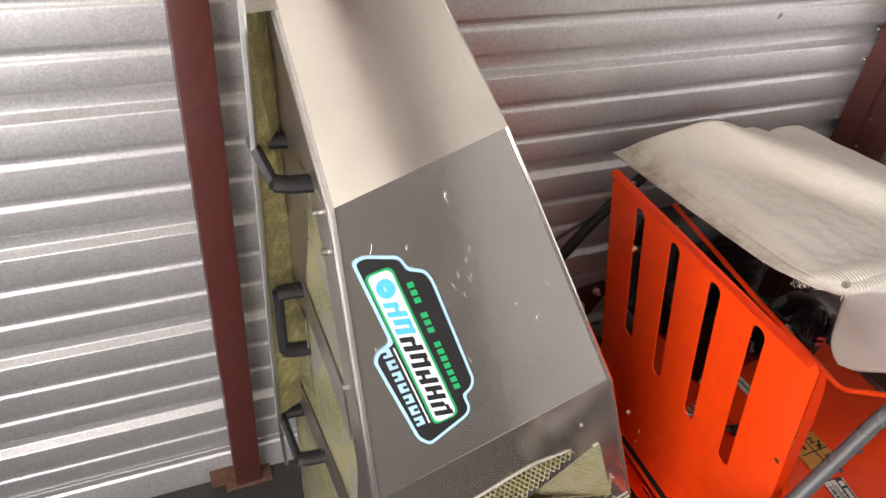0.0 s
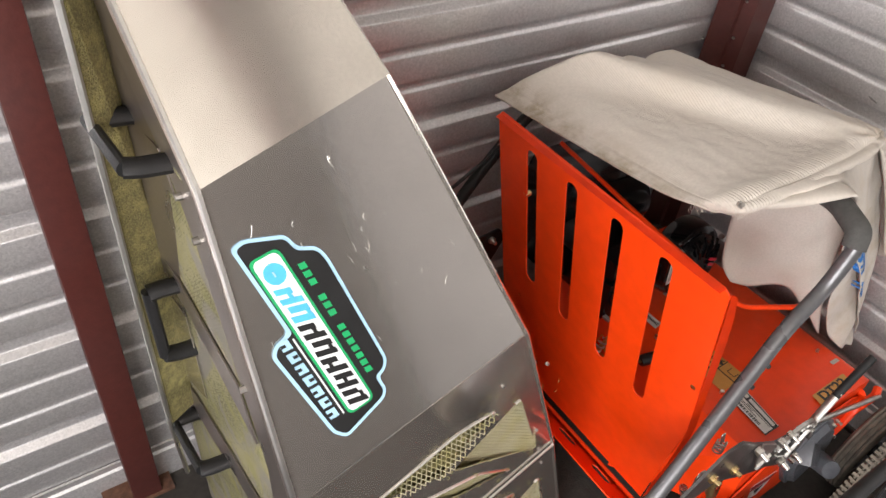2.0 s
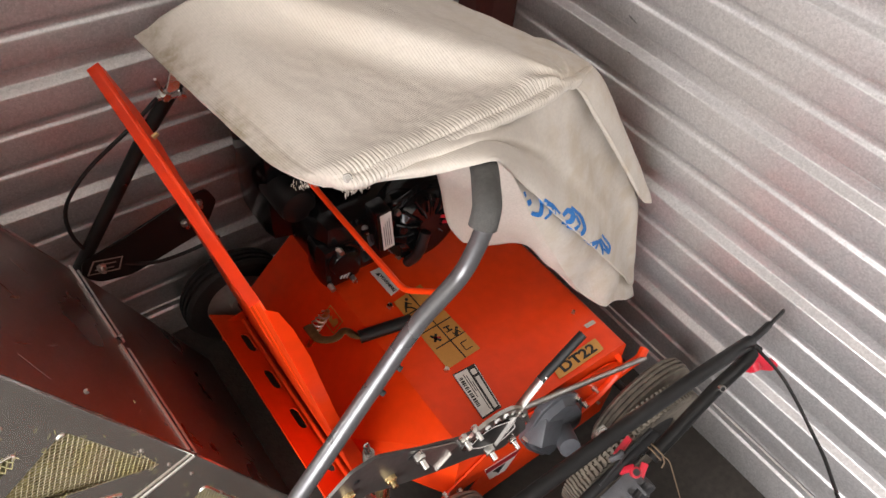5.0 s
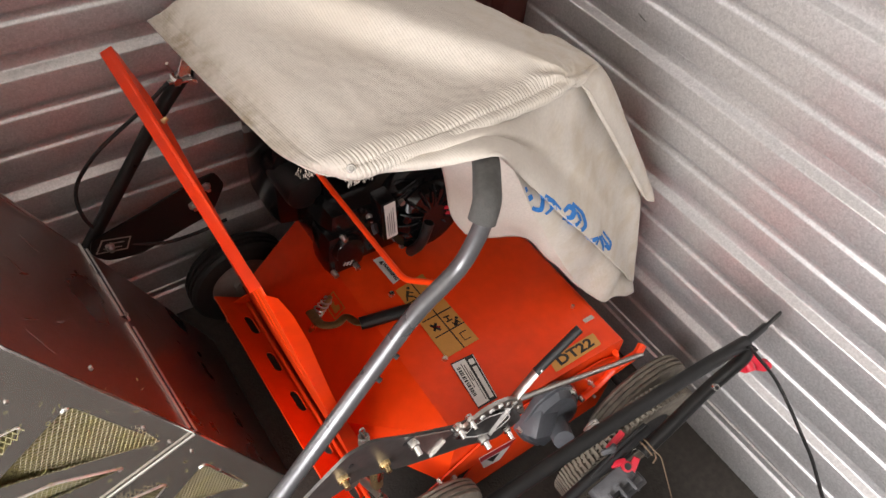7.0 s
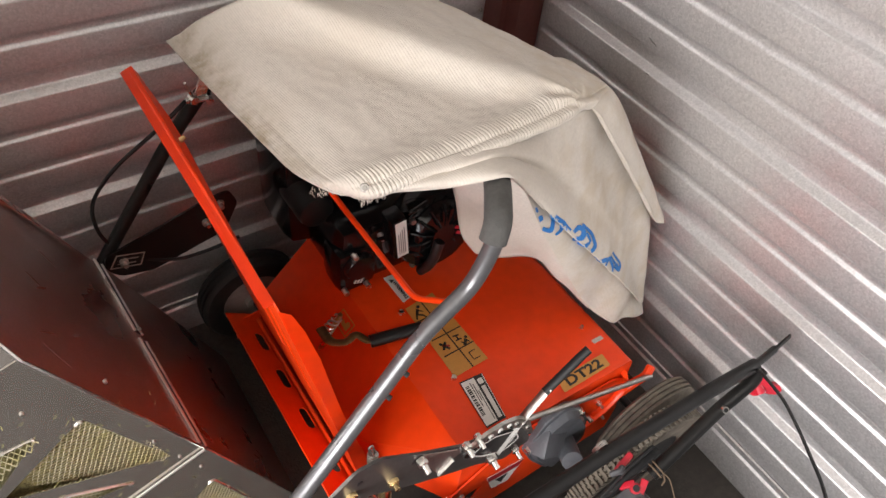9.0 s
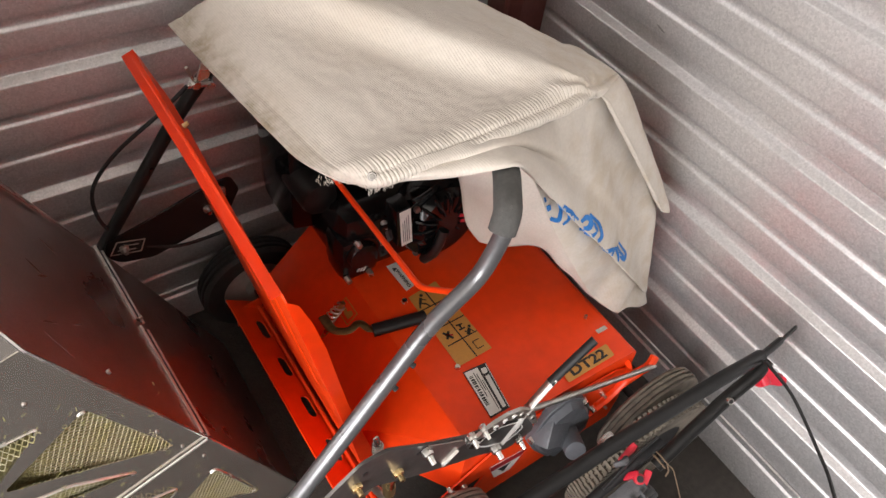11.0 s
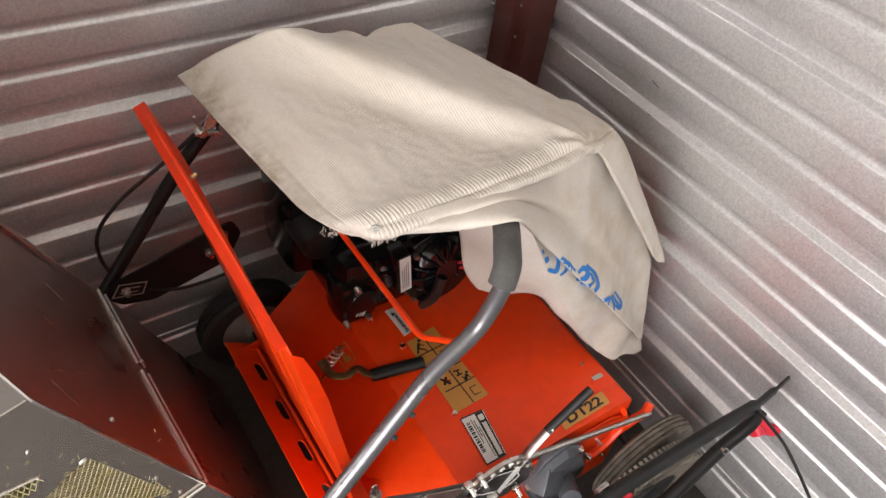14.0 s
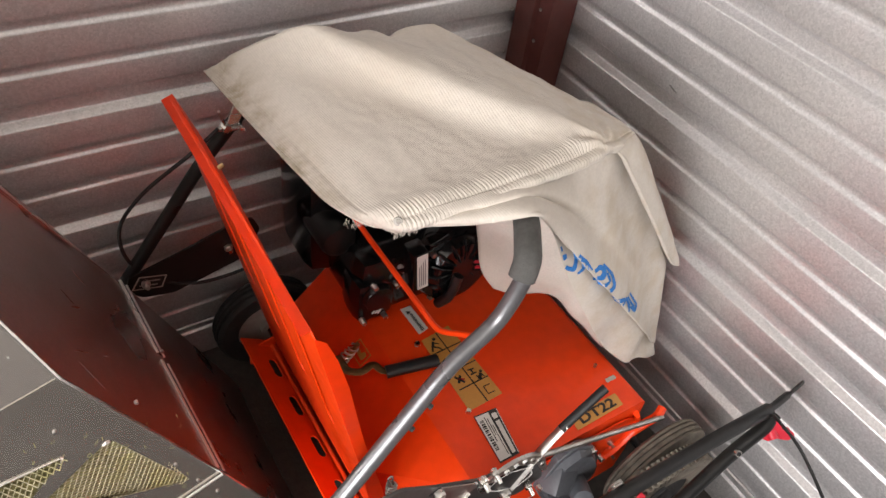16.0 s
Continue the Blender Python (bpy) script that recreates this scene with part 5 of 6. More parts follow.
LABEL_X, LABEL_Y = -0.006, -0.016    # the pictogram label lies this far off its drawing
yl = hood_label("pictogram_label", shifted([(-0.670, -0.524), (-0.585, -0.513), (-0.578, -0.742), (-0.674, -0.746)]), YELLOW, "amber warning pictogram label")
for x0, y0, x1, y1 in ((-0.668, -0.575, -0.584, -0.572), (-0.666, -0.638, -0.582, -0.635), (-0.664, -0.690, -0.580, -0.687)):
    hood_label("label_rule", shifted([(x0, y0), (x1, y0 + 0.003), (x1, y1 + 0.003), (x0, y1)]), INK, "", 0.003, yl)
hood_label("label_rule", shifted([(-0.627, -0.52), (-0.624, -0.52), (-0.620, -0.744), (-0.623, -0.744)]), INK, "", 0.003, yl)


def figure(pts, mat=INK):
    hood_label("pictogram", shifted(pts), mat, "", 0.003, yl)


def disc(cx, cy, r):
    return [(cx + r * math.cos(a), cy + r * math.sin(a)) for a in [2 * math.pi * k / 10 for k in range(10)]]


def bar(x0, y0, x1, y1, w):
    d = Vector((x1 - x0, y1 - y0)).normalized() * w / 2
    return [(x0 - d.y, y0 + d.x), (x0 + d.y, y0 - d.x), (x1 + d.y, y1 - d.x), (x1 - d.y, y1 + d.x)]


# a stumbling figure, a standing figure with a double arrow, boxes and a cutting mark
figure(disc(-0.640, -0.534, 0.0045))
for x0, y0, x1, y1, w in ((-0.645, -0.540, -0.655, -0.554, 0.007), (-0.648, -0.543, -0.636, -0.552, 0.003), (-0.655, -0.553, -0.642, -0.562, 0.0045), (-0.655, -0.553, -0.662, -0.566, 0.0045), (-0.642, -0.562, -0.638, -0.571, 0.0035)):
    figure(bar(x0, y0, x1, y1, w))
figure(disc(-0.589, -0.666, 0.0040))
for x0, y0, x1, y1, w in ((-0.592, -0.671, -0.604, -0.684, 0.008), (-0.595, -0.668, -0.588, -0.682, 0.003), (-0.606, -0.672, -0.598, -0.686, 0.003), (-0.616, -0.650, -0.600, -0.652, 0.004), (-0.616, -0.664, -0.600, -0.664, 0.004), (-0.608, -0.650, -0.608, -0.664, 0.004)):
    figure(bar(x0, y0, x1, y1, w))
for x0, y0, x1, y1 in ((-0.612, -0.585, -0.590, -0.585), (-0.612, -0.598, -0.590, -0.598), (-0.612, -0.585, -0.612, -0.598), (-0.590, -0.585, -0.590, -0.598), (-0.650, -0.600, -0.635, -0.612), (-0.636, -0.600, -0.650, -0.616), (-0.608, -0.706, -0.590, -0.706), (-0.608, -0.728, -0.590, -0.728), (-0.608, -0.706, -0.608, -0.728)):
    figure(bar(x0, y0, x1, y1, 0.0022))
for x0, y0, x1, y1, w in ((-0.655, -0.652, -0.640, -0.676, 0.006), (-0.640, -0.654, -0.655, -0.672, 0.006), (-0.652, -0.660, -0.636, -0.668, 0.005)):
    figure(bar(x0, y0, x1, y1, w), MOWER_RED if w < 0.0055 else INK)
# rating label: drawn in shares of its length and width
def on_rating(pts):
    a, b, c, d = (Vector(v) for v in ((-0.680, -0.779), (-0.620, -0.783), (-0.640, -0.903), (-0.692, -0.903)))
    return [tuple(a.lerp(b, u).lerp(d.lerp(c, u), v)) for u, v in pts]


def share(u0, v0, u1, v1):
    return on_rating([(u0, v0), (u1, v0), (u1, v1), (u0, v1)])


wl = hood_label("rating_label", share(0, 0, 1, 1), INK, "white and black rating label")
hood_label("label_field", share(0.03, 0.03, 0.60, 0.97), WHITE, "white label field", 0.003, wl)
hood_label("label_border", share(0.96, 0.02, 0.985, 0.98), WHITE, "", 0.003, wl)
hood_label("band_mark", rounded_poly(share(0.68, 0.08, 0.90, 0.20), 0.004), WHITE, "round white mark", 0.003, wl)
hood_label("band_bar", share(0.70, 0.25, 0.88, 0.94), WHITE, "white bar", 0.003, wl)
rng = random.Random(3)
v = 0.14
while v < 0.78:
    w = rng.choice((0.012, 0.02, 0.034))
    hood_label("code_bar", share(0.10, v, 0.26, v + w), INK, "", 0.0037, wl)
    v += w + rng.choice((0.012, 0.025))
for u, v0, v1 in ((0.33, 0.10, 0.62), (0.42, 0.14, 0.50), (0.50, 0.30, 0.92)):
    hood_label("text_bar", share(u, v0, u + 0.035, v1), MID_GREY, "", 0.0037, wl)
sl = hood_label("small_label", [(-0.673, -0.430), (-0.643, -0.430), (-0.640, -0.514), (-0.670, -0.521)], WHITE, "small white warning label")
hood_label("warning_mark", [(-0.652, -0.448), (-0.664, -0.442), (-0.664, -0.455)], INK, "black warning triangle", 0.003, sl)
bm = bmesh.new()
sl_place = frame3((-0.810, -0.478, DECK - 0.040 * 1.03 + 0.0045), (1, 0, 1.03), (0, 1, 0))
add_sheet(bm, [(-0.020, -0.030), (0.020, -0.030), (0.020, 0.028), (-0.020, 0.028)], [[(-0.018, -0.028), (0.018, -0.028), (0.018, 0.026), (-0.018, 0.026)]], sl_place, 0.0006)
add_sheet(bm, rounded_poly([(-0.010, -0.020), (0.008, -0.022), (0.012, -0.010), (0.0, -0.004), (0.006, 0.008), (-0.008, 0.006)], 0.003), [], sl_place, 0.0006)
part("pictogram_outline", bm, YELLOW, hood, "amber outlined pictogram", smooth=0)
dl = hood_label("model_label", rounded_poly([(-0.480, -0.887), (-0.338, -0.884), (-0.342, -0.918), (-0.486, -0.921)], 0.004), YELLOW, "amber model label", 0.0016)


def lettering(body, size, place, parent, label):
    txt = bpy.data.curves.new("lettering", "FONT")
    txt.body = body
    txt.size, txt.extrude, txt.align_x, txt.align_y, txt.offset = size, 0.0003, "CENTER", "CENTER", size * 0.03
    tmp = new("lettering_source", txt)
    bpy.context.view_layer.update()
    tm = bpy.data.meshes.new_from_object(tmp.evaluated_get(bpy.context.evaluated_depsgraph_get()))
    bpy.data.objects.remove(tmp)
    tm.transform(place)
    lt = new("lettering", tm)
    tm.materials.clear()
    tm.materials.append(INK)
    lt.parent = parent
    tagged(lt, label)


lettering("DT22", 0.033, pose(-0.412, -0.9025, DECK + 0.0026, 0, 0, 1) @ Matrix.Diagonal((1.42, 1.0, 1, 1)), dl, "dark model lettering")
lettering("WARNING", 0.0125, pose(-0.656, -0.484, DECK + 0.0032, 0, 0, -88), sl, "dark warning lettering")
hl = hood_label("corner_label", [(-0.335, -0.842), (-0.305, -0.842), (-0.305, -0.853), (-0.335, -0.853)], PALE_LINE, "small worn corner label")
bm = bmesh.new()
sg = frame3((0, Y1 - 0.0085, 0), (1, 0, 0), (0, 0, 1))
add_sheet(bm, rounded_poly([(-0.690, 0.225), (-0.575, 0.212), (-0.612, 0.130), (-0.662, 0.142)], 0.006), [], sg, 0.0006)
sign = part("side_sign", bm, WHITE, side_plate, "white, red and black warning sign", smooth=0)
bm = bmesh.new()
sg = frame3((0, Y1 - 0.0093, 0), (1, 0, 0), (0, 0, 1))
add_sheet(bm, [(-0.688, 0.223), (-0.578, 0.210), (-0.590, 0.186), (-0.680, 0.196)], [], sg, 0.0006)
part("sign_band", bm, MOWER_RED, sign, smooth=0)
bm = bmesh.new()
add_sheet(bm, [(-0.660, 0.186), (-0.620, 0.182), (-0.636, 0.150)], [], sg, 0.0006)
part("sign_mark", bm, INK, sign, smooth=0)
for x, y, s in ((-0.690, -0.545, 0.008), (-0.683, -0.762, 0.007), (-0.33, -0.80, 0.005), (-0.89, -0.70, 0.006)):
    bm = bmesh.new()
    z = DECK if x > CREASE else DECK + (x - CREASE) * 1.03
    add_cyl(bm, (x, y, z), (x, y, z + 0.008), s, s * 0.85, 6)
    part("hood_bolt", bm, ZINC, hood)

# engine under the bag
eng = thing("engine", (-0.64, -0.33, DECK), "small black petrol engine with recoil starter", "engine")
bm = bmesh.new()
add_box(bm, (-0.670, -0.300, 0.500), (0.235, 0.25, 0.20), bevel=0.05)
add_box(bm, (-0.745, -0.385, 0.470), (0.11, 0.10, 0.14), bevel=0.035)
add_cyl(bm, (-0.745, -0.43, 0.490), (-0.745, -0.445, 0.490), 0.042, 0.036, 20, bevel=0.004)
crank = part("crankcase", bm, BLACK_GLOSS, eng)
bm = bmesh.new()
add_cyl(bm, (-0.560, -0.42, 0.560), (-0.560, -0.485, 0.570), 0.115, 0.108, 32, bevel=0.014)
add_cyl(bm, (-0.560, -0.485, 0.570), (-0.560, -0.505, 0.573), 0.088, 0.070, 32, bevel=0.006)
add_box(bm, (-0.680, -0.480, 0.616), (0.040, 0.050, 0.125), (0, -6, 0), bevel=0.008)
rec = part("recoil_cover", bm, BLACK_GLOSS, eng, "glossy black recoil cover")
for k in range(16):
    a = 2 * math.pi * k / 16
    bm = bmesh.new()
    add_tube(bm, [(-0.560 + 0.034 * math.cos(a), -0.5075, 0.573 + 0.034 * math.sin(a)), (-0.560 + 0.066 * math.cos(a), -0.507, 0.573 + 0.066 * math.sin(a)), (-0.560 + 0.090 * math.cos(a), -0.492, 0.571 + 0.090 * math.sin(a))], 0.0035, 6, 0.01)
    part("cover_rib", bm, BLACK_GLOSS, rec)
for dz, w in ((0.012, 0.040), (-0.006, 0.026)):
    bm = bmesh.new()
    add_box(bm, (-0.515, -0.512, 0.572 + dz), (w, 0.003, 0.009), (0, 24, 0), bevel=0.001)
    part("cover_badge", bm, RED_PLASTIC, rec, "dark red badge")
for x, z in ((-0.640, 0.64), (-0.475, 0.63), (-0.630, 0.49)):
    bm = bmesh.new()
    add_cyl(bm, (x, -0.484, z), (x, -0.494, z), 0.008, 0.007, 6)
    part("bolt", bm, DULL, rec)
bm = bmesh.new()
add_tube(bm, [(-0.612, -0.500, 0.470), (-0.604, -0.530, 0.520), (-0.585, -0.525, 0.580)], 0.013, 12, 0.03)
part("starter_grip", bm, BLACK, eng)
bm = bmesh.new()
add_cyl(bm, (-0.77, -0.25, 0.655), (-0.58, -0.25, 0.655), 0.080, seg=28, bevel=0.035)
part("fuel_tank", bm, BLACK_GLOSS, eng)
bm = bmesh.new()
add_sheet(bm, [(-0.014, -0.055), (0.014, -0.055), (0.014, 0.055), (-0.014, 0.055)], [], frame3((-0.678, -0.5065, 0.618), (0.98, 0, 0.10), (-0.10, 0.03, 0.98)), 0.0008)
el = part("engine_label", bm, WHITE, eng, "white engine label", smooth=0)
bm = bmesh.new()
for k in range(4):
    add_sheet(bm, [(-0.009 + 0.005 * k, -0.045), (-0.0076 + 0.005 * k, -0.045), (-0.0076 + 0.005 * k, 0.02 + 0.006 * k), (-0.009 + 0.005 * k, 0.02 + 0.006 * k)], [], frame3((-0.678, -0.5076, 0.618), (0.98, 0, 0.10), (-0.10, 0.03, 0.98)), 0.0006)
part("text_bars", bm, MID_GREY, el, smooth=0)
bm = bmesh.new()
for k in range(3):
    add_box(bm, (-0.755 + 0.008 * k, -0.4372, 0.445 - 0.003 * k), (0.004, 0.002, 0.016), (0, 30, 0))
part("cast_mark", bm, WHITE, crank, "small white cast mark", smooth=0)
for x, z in ((-0.785, 0.425), (-0.725, 0.418), (-0.69, 0.57), (-0.70, 0.52), (-0.76, 0.54)):
    bm = bmesh.new()
    add_cyl(bm, (x, -0.43, z), (x, -0.450, z), 0.0075, 0.007, 6, bevel=0.001)
    part("bolt", bm, ZINC, eng)
bm = bmesh.new()
add_cyl(bm, (-0.800, -0.20, 0.610), (-0.800, -0.34, 0.610), 0.045, seg=24, bevel=0.015)
part("muffler", bm, BLACK_PAINT, eng)
bm = bmesh.new()
add_box(bm, (-0.70, -0.17, 0.60), (0.30, 0.20, 0.34), bevel=0.06)
part("shroud", bm, BLACK_GLOSS, eng)
for k, (x, z) in enumerate(((-0.69, 0.60), (-0.665, 0.625), (-0.70, 0.565))):
    bm = bmesh.new()
    add_tube(bm, [(x, -0.44, z), (x + 0.02, -0.485, z + 0.03 + 0.01 * k), (x + 0.07, -0.475, z + 0.045)], 0.0055, 8, 0.02)
    part("fuel_line", bm, BLACK_GLOSS, eng)
bm = bmesh.new()
add_sheet(bm, rounded_poly([(-0.012, -0.016), (0.014, -0.012), (0.010, 0.016), (-0.008, 0.014)], 0.004), [], frame3((-0.690, -0.462, 0.560), (1, 0, 0.3), (0, 0.2, 1)), 0.004)
part("fuel_clip", bm, MID_GREY, eng, "grey plastic clip")

# ---------------- canvas bag over the handle ----------------
def cloth(name, grid, mat, parent, label="", levels=3, amp=0.004, seed=1.0):
    """A draped sheet on a coarse grid of points, smoothed and wrinkled."""
    bm = bmesh.new()
    rows = [[bm.verts.new(p) for p in r] for r in grid]
    for a, b in zip(rows, rows[1:]):
        for i in range(len(a) - 1):
            bm.faces.new((a[i], a[i + 1], b[i + 1], b[i]))
    me = mesh_of(name + "_cage", bm)
    ob = new(name + "_cage", me)
    md = ob.modifiers.new("smooth", "SUBSURF")
    md.levels = md.render_levels = levels
    md.boundary_smooth = "PRESERVE_CORNERS"
    bpy.context.view_layer.update()
    fine = bpy.data.meshes.new_from_object(ob.evaluated_get(bpy.context.evaluated_depsgraph_get()))
    bpy.data.objects.remove(ob)
    nrm = [v.normal.copy() for v in fine.vertices]
    for v, n in zip(fine.vertices, nrm):
        p = v.co * 9 + Vector((seed, 0, 0))
        q = Vector((v.co.x * 30, v.co.y * 12, v.co.z * 8)) + Vector((seed * 3, 1, 2))
        v.co += n * (amp * noise.noise(p) + amp * 0.35 * noise.noise(q))
    fine.name = name
    for poly in fine.polygons:
        poly.use_smooth = True
    o = new(name, fine)
    fine.materials.clear()
    fine.materials.append(mat)
    so = o.modifiers.new("thickness", "SOLIDIFY")
    so.thickness = 0.0025
    so.offset = -1
    if parent is not None:
        o.parent = parent
        o.matrix_parent_inverse = Matrix.Translation([-v for v in parent["base"]])
    return tagged(o, label)


def spline(p0, p1, p2, p3, t):
    return p1 + (p2 - p0) * (0.5 * t) + (p0 * 2 - p1 * 5 + p2 * 4 - p3) * (0.5 * t * t) + (p1 * 3 - p0 - p2 * 3 + p3) * (0.5 * t * t * t)


def ease(x, lo, hi):
    t = min(1.0, max(0.0, (x - lo) / (hi - lo)))
    return t * t * (3 - 2 * t)


def along(points, u):
    """The point of a smooth line through all points at u."""
    n = len(points)
    i = min(int(u), n - 2)
    p0 = points[i - 1] if i else points[0] * 2 - points[1]
    p3 = points[i + 2] if i + 2 < n else points[-1] * 2 - points[-2]
    return spline(p0, points[i], points[i + 1], p3, u - i)


def drape(name, grid, us, vs, mat, parent, label, relief, thick=0.0025):
    """A cloth that passes through every point of its grid, with its own relief(u, v, place) along the normal."""
    rows = [[Vector(p) for p in r] for r in grid]
    lines = [[along(r, u) for r in rows] for u in us]
    pts = [[along(line, v) for line in lines] for v in vs]
    out = []
    nr, nc = len(vs), len(us)
    for j in range(nr):
        for i in range(nc):
            du = pts[j][min(i + 1, nc - 1)] - pts[j][max(i - 1, 0)]
            dv = pts[min(j + 1, nr - 1)][i] - pts[max(j - 1, 0)][i]
            n = dv.cross(du).normalized()
            p = pts[j][i]
            out.append(p + n * relief(us[i], vs[j], p))
    me = bpy.data.meshes.new(name)
    me.from_pydata([tuple(p) for p in out], [], [(j * nc + i, (j + 1) * nc + i, (j + 1) * nc + i + 1, j * nc + i + 1) for j in range(nr - 1) for i in range(nc - 1)])
    me.update()
    for poly in me.polygons:
        poly.use_smooth = True
    o = new(name, me)
    me.materials.append(mat)
    so = o.modifiers.new("thickness", "SOLIDIFY")
    so.thickness, so.offset = thick, -1
    o.parent = parent
    o.matrix_parent_inverse = Matrix.Translation([-v for v in parent["base"]])
    return tagged(o, label)


def steps(cells):
    """Even samples over cells of unit length: how many in each."""
    out = [c + k / n for c, n in enumerate(cells) for k in range(n)]
    return out + [float(len(cells))]


bag = thing("canvas_bag", (-0.55, -0.45, 0.40), "off-white canvas grass bag draped over the handle", "bag")
top_grid = [
    [(-0.995, -0.090, 0.965), (-0.930, -0.125, 1.020), (-0.865, -0.160, 1.062), (-0.835, -0.178, 1.080), (-0.790, -0.195, 1.086), (-0.670, -0.185, 1.038), (-0.500, -0.175, 1.030)],
    [(-0.985, -0.230, 0.975), (-0.900, -0.270, 1.018), (-0.800, -0.330, 1.034), (-0.752, -0.352, 1.046), (-0.712, -0.335, 1.086), (-0.585, -0.315, 1.060), (-0.440, -0.300, 1.020)],
    [(-0.972, -0.420, 0.988), (-0.885, -0.440, 1.022), (-0.750, -0.482, 1.034), (-0.680, -0.488, 1.040), (-0.636, -0.465, 1.083), (-0.520, -0.450, 1.060), (-0.400, -0.440, 1.020)],
    [(-0.958, -0.590, 1.000), (-0.875, -0.610, 1.026), (-0.705, -0.622, 1.040), (-0.605, -0.622, 1.046), (-0.552, -0.598, 1.080), (-0.462, -0.580, 1.059), (-0.366, -0.560, 1.024)],
    [(-0.940, -0.650, 1.010), (-0.880, -0.686, 1.036), (-0.695, -0.704, 1.058), (-0.565, -0.702, 1.062), (-0.486, -0.694, 1.070), (-0.418, -0.680, 1.051), (-0.345, -0.655, 1.028)],
    [(-0.922, -0.672, 1.003), (-0.874, -0.722, 1.022), (-0.695, -0.742, 1.050), (-0.555, -0.738, 1.050), (-0.470, -0.722, 1.050), (-0.410, -0.702, 1.034), (-0.338, -0.668, 1.018)],
    [(-0.916, -0.668, 0.996), (-0.874, -0.716, 1.008), (-0.697, -0.736, 1.036), (-0.555, -0.732, 1.034), (-0.470, -0.716, 1.034), (-0.410, -0.696, 1.022), (-0.338, -0.662, 1.008)],
]


def top_relief(u, v, p):
    h = 0.0035 * noise.noise(p * 8) + 0.0016 * noise.noise(Vector((p.x * 34, p.y * 14, p.z * 10))) + 0.0010 * noise.noise(p * 55)
    # pulled folds that fan out from the gathered corner
    fan = math.atan2(p.y + 0.715, p.x + 0.45)
    reach = (p - Vector((-0.45, -0.715, 1.06))).length
    h += 0.0045 * math.exp(-(reach / 0.11) ** 2) * math.sin(fan * 9 + 3 * noise.noise(p * 14)) * ease(reach, 0.005, 0.04)
    # gathers above the stitched line, pleats below it
    band = ease(v, 3.66, 4.0) * (1 - ease(v, 5.5, 5.9)) * ease(u, 0.35, 1.1)
    slant = 2.6 * max(0.0, 4.45 - v)
    waves = math.sin(2 * math.pi * p.x / 0.0066 + slant * 2 + 2.0 * noise.noise(p * 45))
    h += band * waves * (0.0008 + 0.0007 * noise.noise(p * 30))
    h += band * (0.0050 * math.exp(-((v - 4.85) / 0.28) ** 2) - 0.0026 * math.exp(-((v - 4.42) / 0.09) ** 2))
    # doubled hem along the open edge
    h += 0.0016 * (1 - ease(u, 0.22, 0.36)) * (1 - ease(v, 4.0, 4.4)) - 0.0006 * math.exp(-((u - 0.35) / 0.05) ** 2)
    # creases in the back half
    h += 0.0045 * ease(u, 4.3, 5.0) * noise.noise(Vector((p.x * 20, p.y * 9, 3.0)))
    # a ragged peak and notch on the back edge
    h += (1 - ease(v, 0.0, 0.5)) * (0.008 * math.exp(-((u - 5.0) / 0.16) ** 2) - 0.009 * math.exp(-((u - 5.32) / 0.10) ** 2))
    return h


drape("top_cloth", top_grid, steps([70, 110, 90, 60, 60, 44]), steps([20, 20, 22, 34, 20, 6]), CANVAS, bag, "off-white twill canvas top with a gathered seam", top_relief)


# rolled hems: a puckered flat fold along an edge
def pucker_band(name, points, r, wave, depth, squash, label):
    path = rounded(points, 0.06, 10)
    fine = []
    for a, b in zip(path, path[1:]):
        n = max(2, int((b - a).length / (wave / 5)))
        fine += [a.lerp(b, k / n) for k in range(n)]
    bm = bmesh.new()
    rings, run_len = [], 0.0
    for i, p in enumerate(fine):
        t = (fine[min(i + 1, len(fine) - 1)] - fine[max(i - 1, 0)]).normalized()
        if i:
            run_len += (p - fine[i - 1]).length
        side = t.cross(Vector((0, 0, 1))).normalized()
        up = side.cross(t)
        swell = depth * math.sin(2 * math.pi * run_len / wave + 2.2 * noise.noise(p * 60)) * (0.6 + noise.noise(p * 25))
        ends = min(1.0, 0.35 + i / 40, 0.35 + (len(fine) - i) / 40)
        rr = r * ends * (1 + 0.16 * noise.noise(p * 18))
        rings.append([bm.verts.new(p + side * rr * math.cos(q) + up * rr * (squash + swell) * math.sin(q)) for q in [2 * math.pi * k / 12 for k in range(12)]])
    for a, b in zip(rings, rings[1:]):
        for k in range(12):
            bm.faces.new((a[k], a[(k + 1) % 12], b[(k + 1) % 12], b[k]))
    bm.faces.new(rings[0][::-1])
    bm.faces.new(rings[-1])
    part(name, bm, CANVAS, bag, label, smooth=80)


pucker_band("hem_roll", [(-0.993, -0.092, 0.964), (-0.984, -0.230, 0.973), (-0.971, -0.420, 0.986), (-0.957, -0.590, 0.998), (-0.938, -0.650, 1.006), (-0.915, -0.676, 1.000), (-0.874, -0.716, 1.010)], 0.0050, 0.03, 0.06, 0.7, "rolled dirty hem of the canvas")
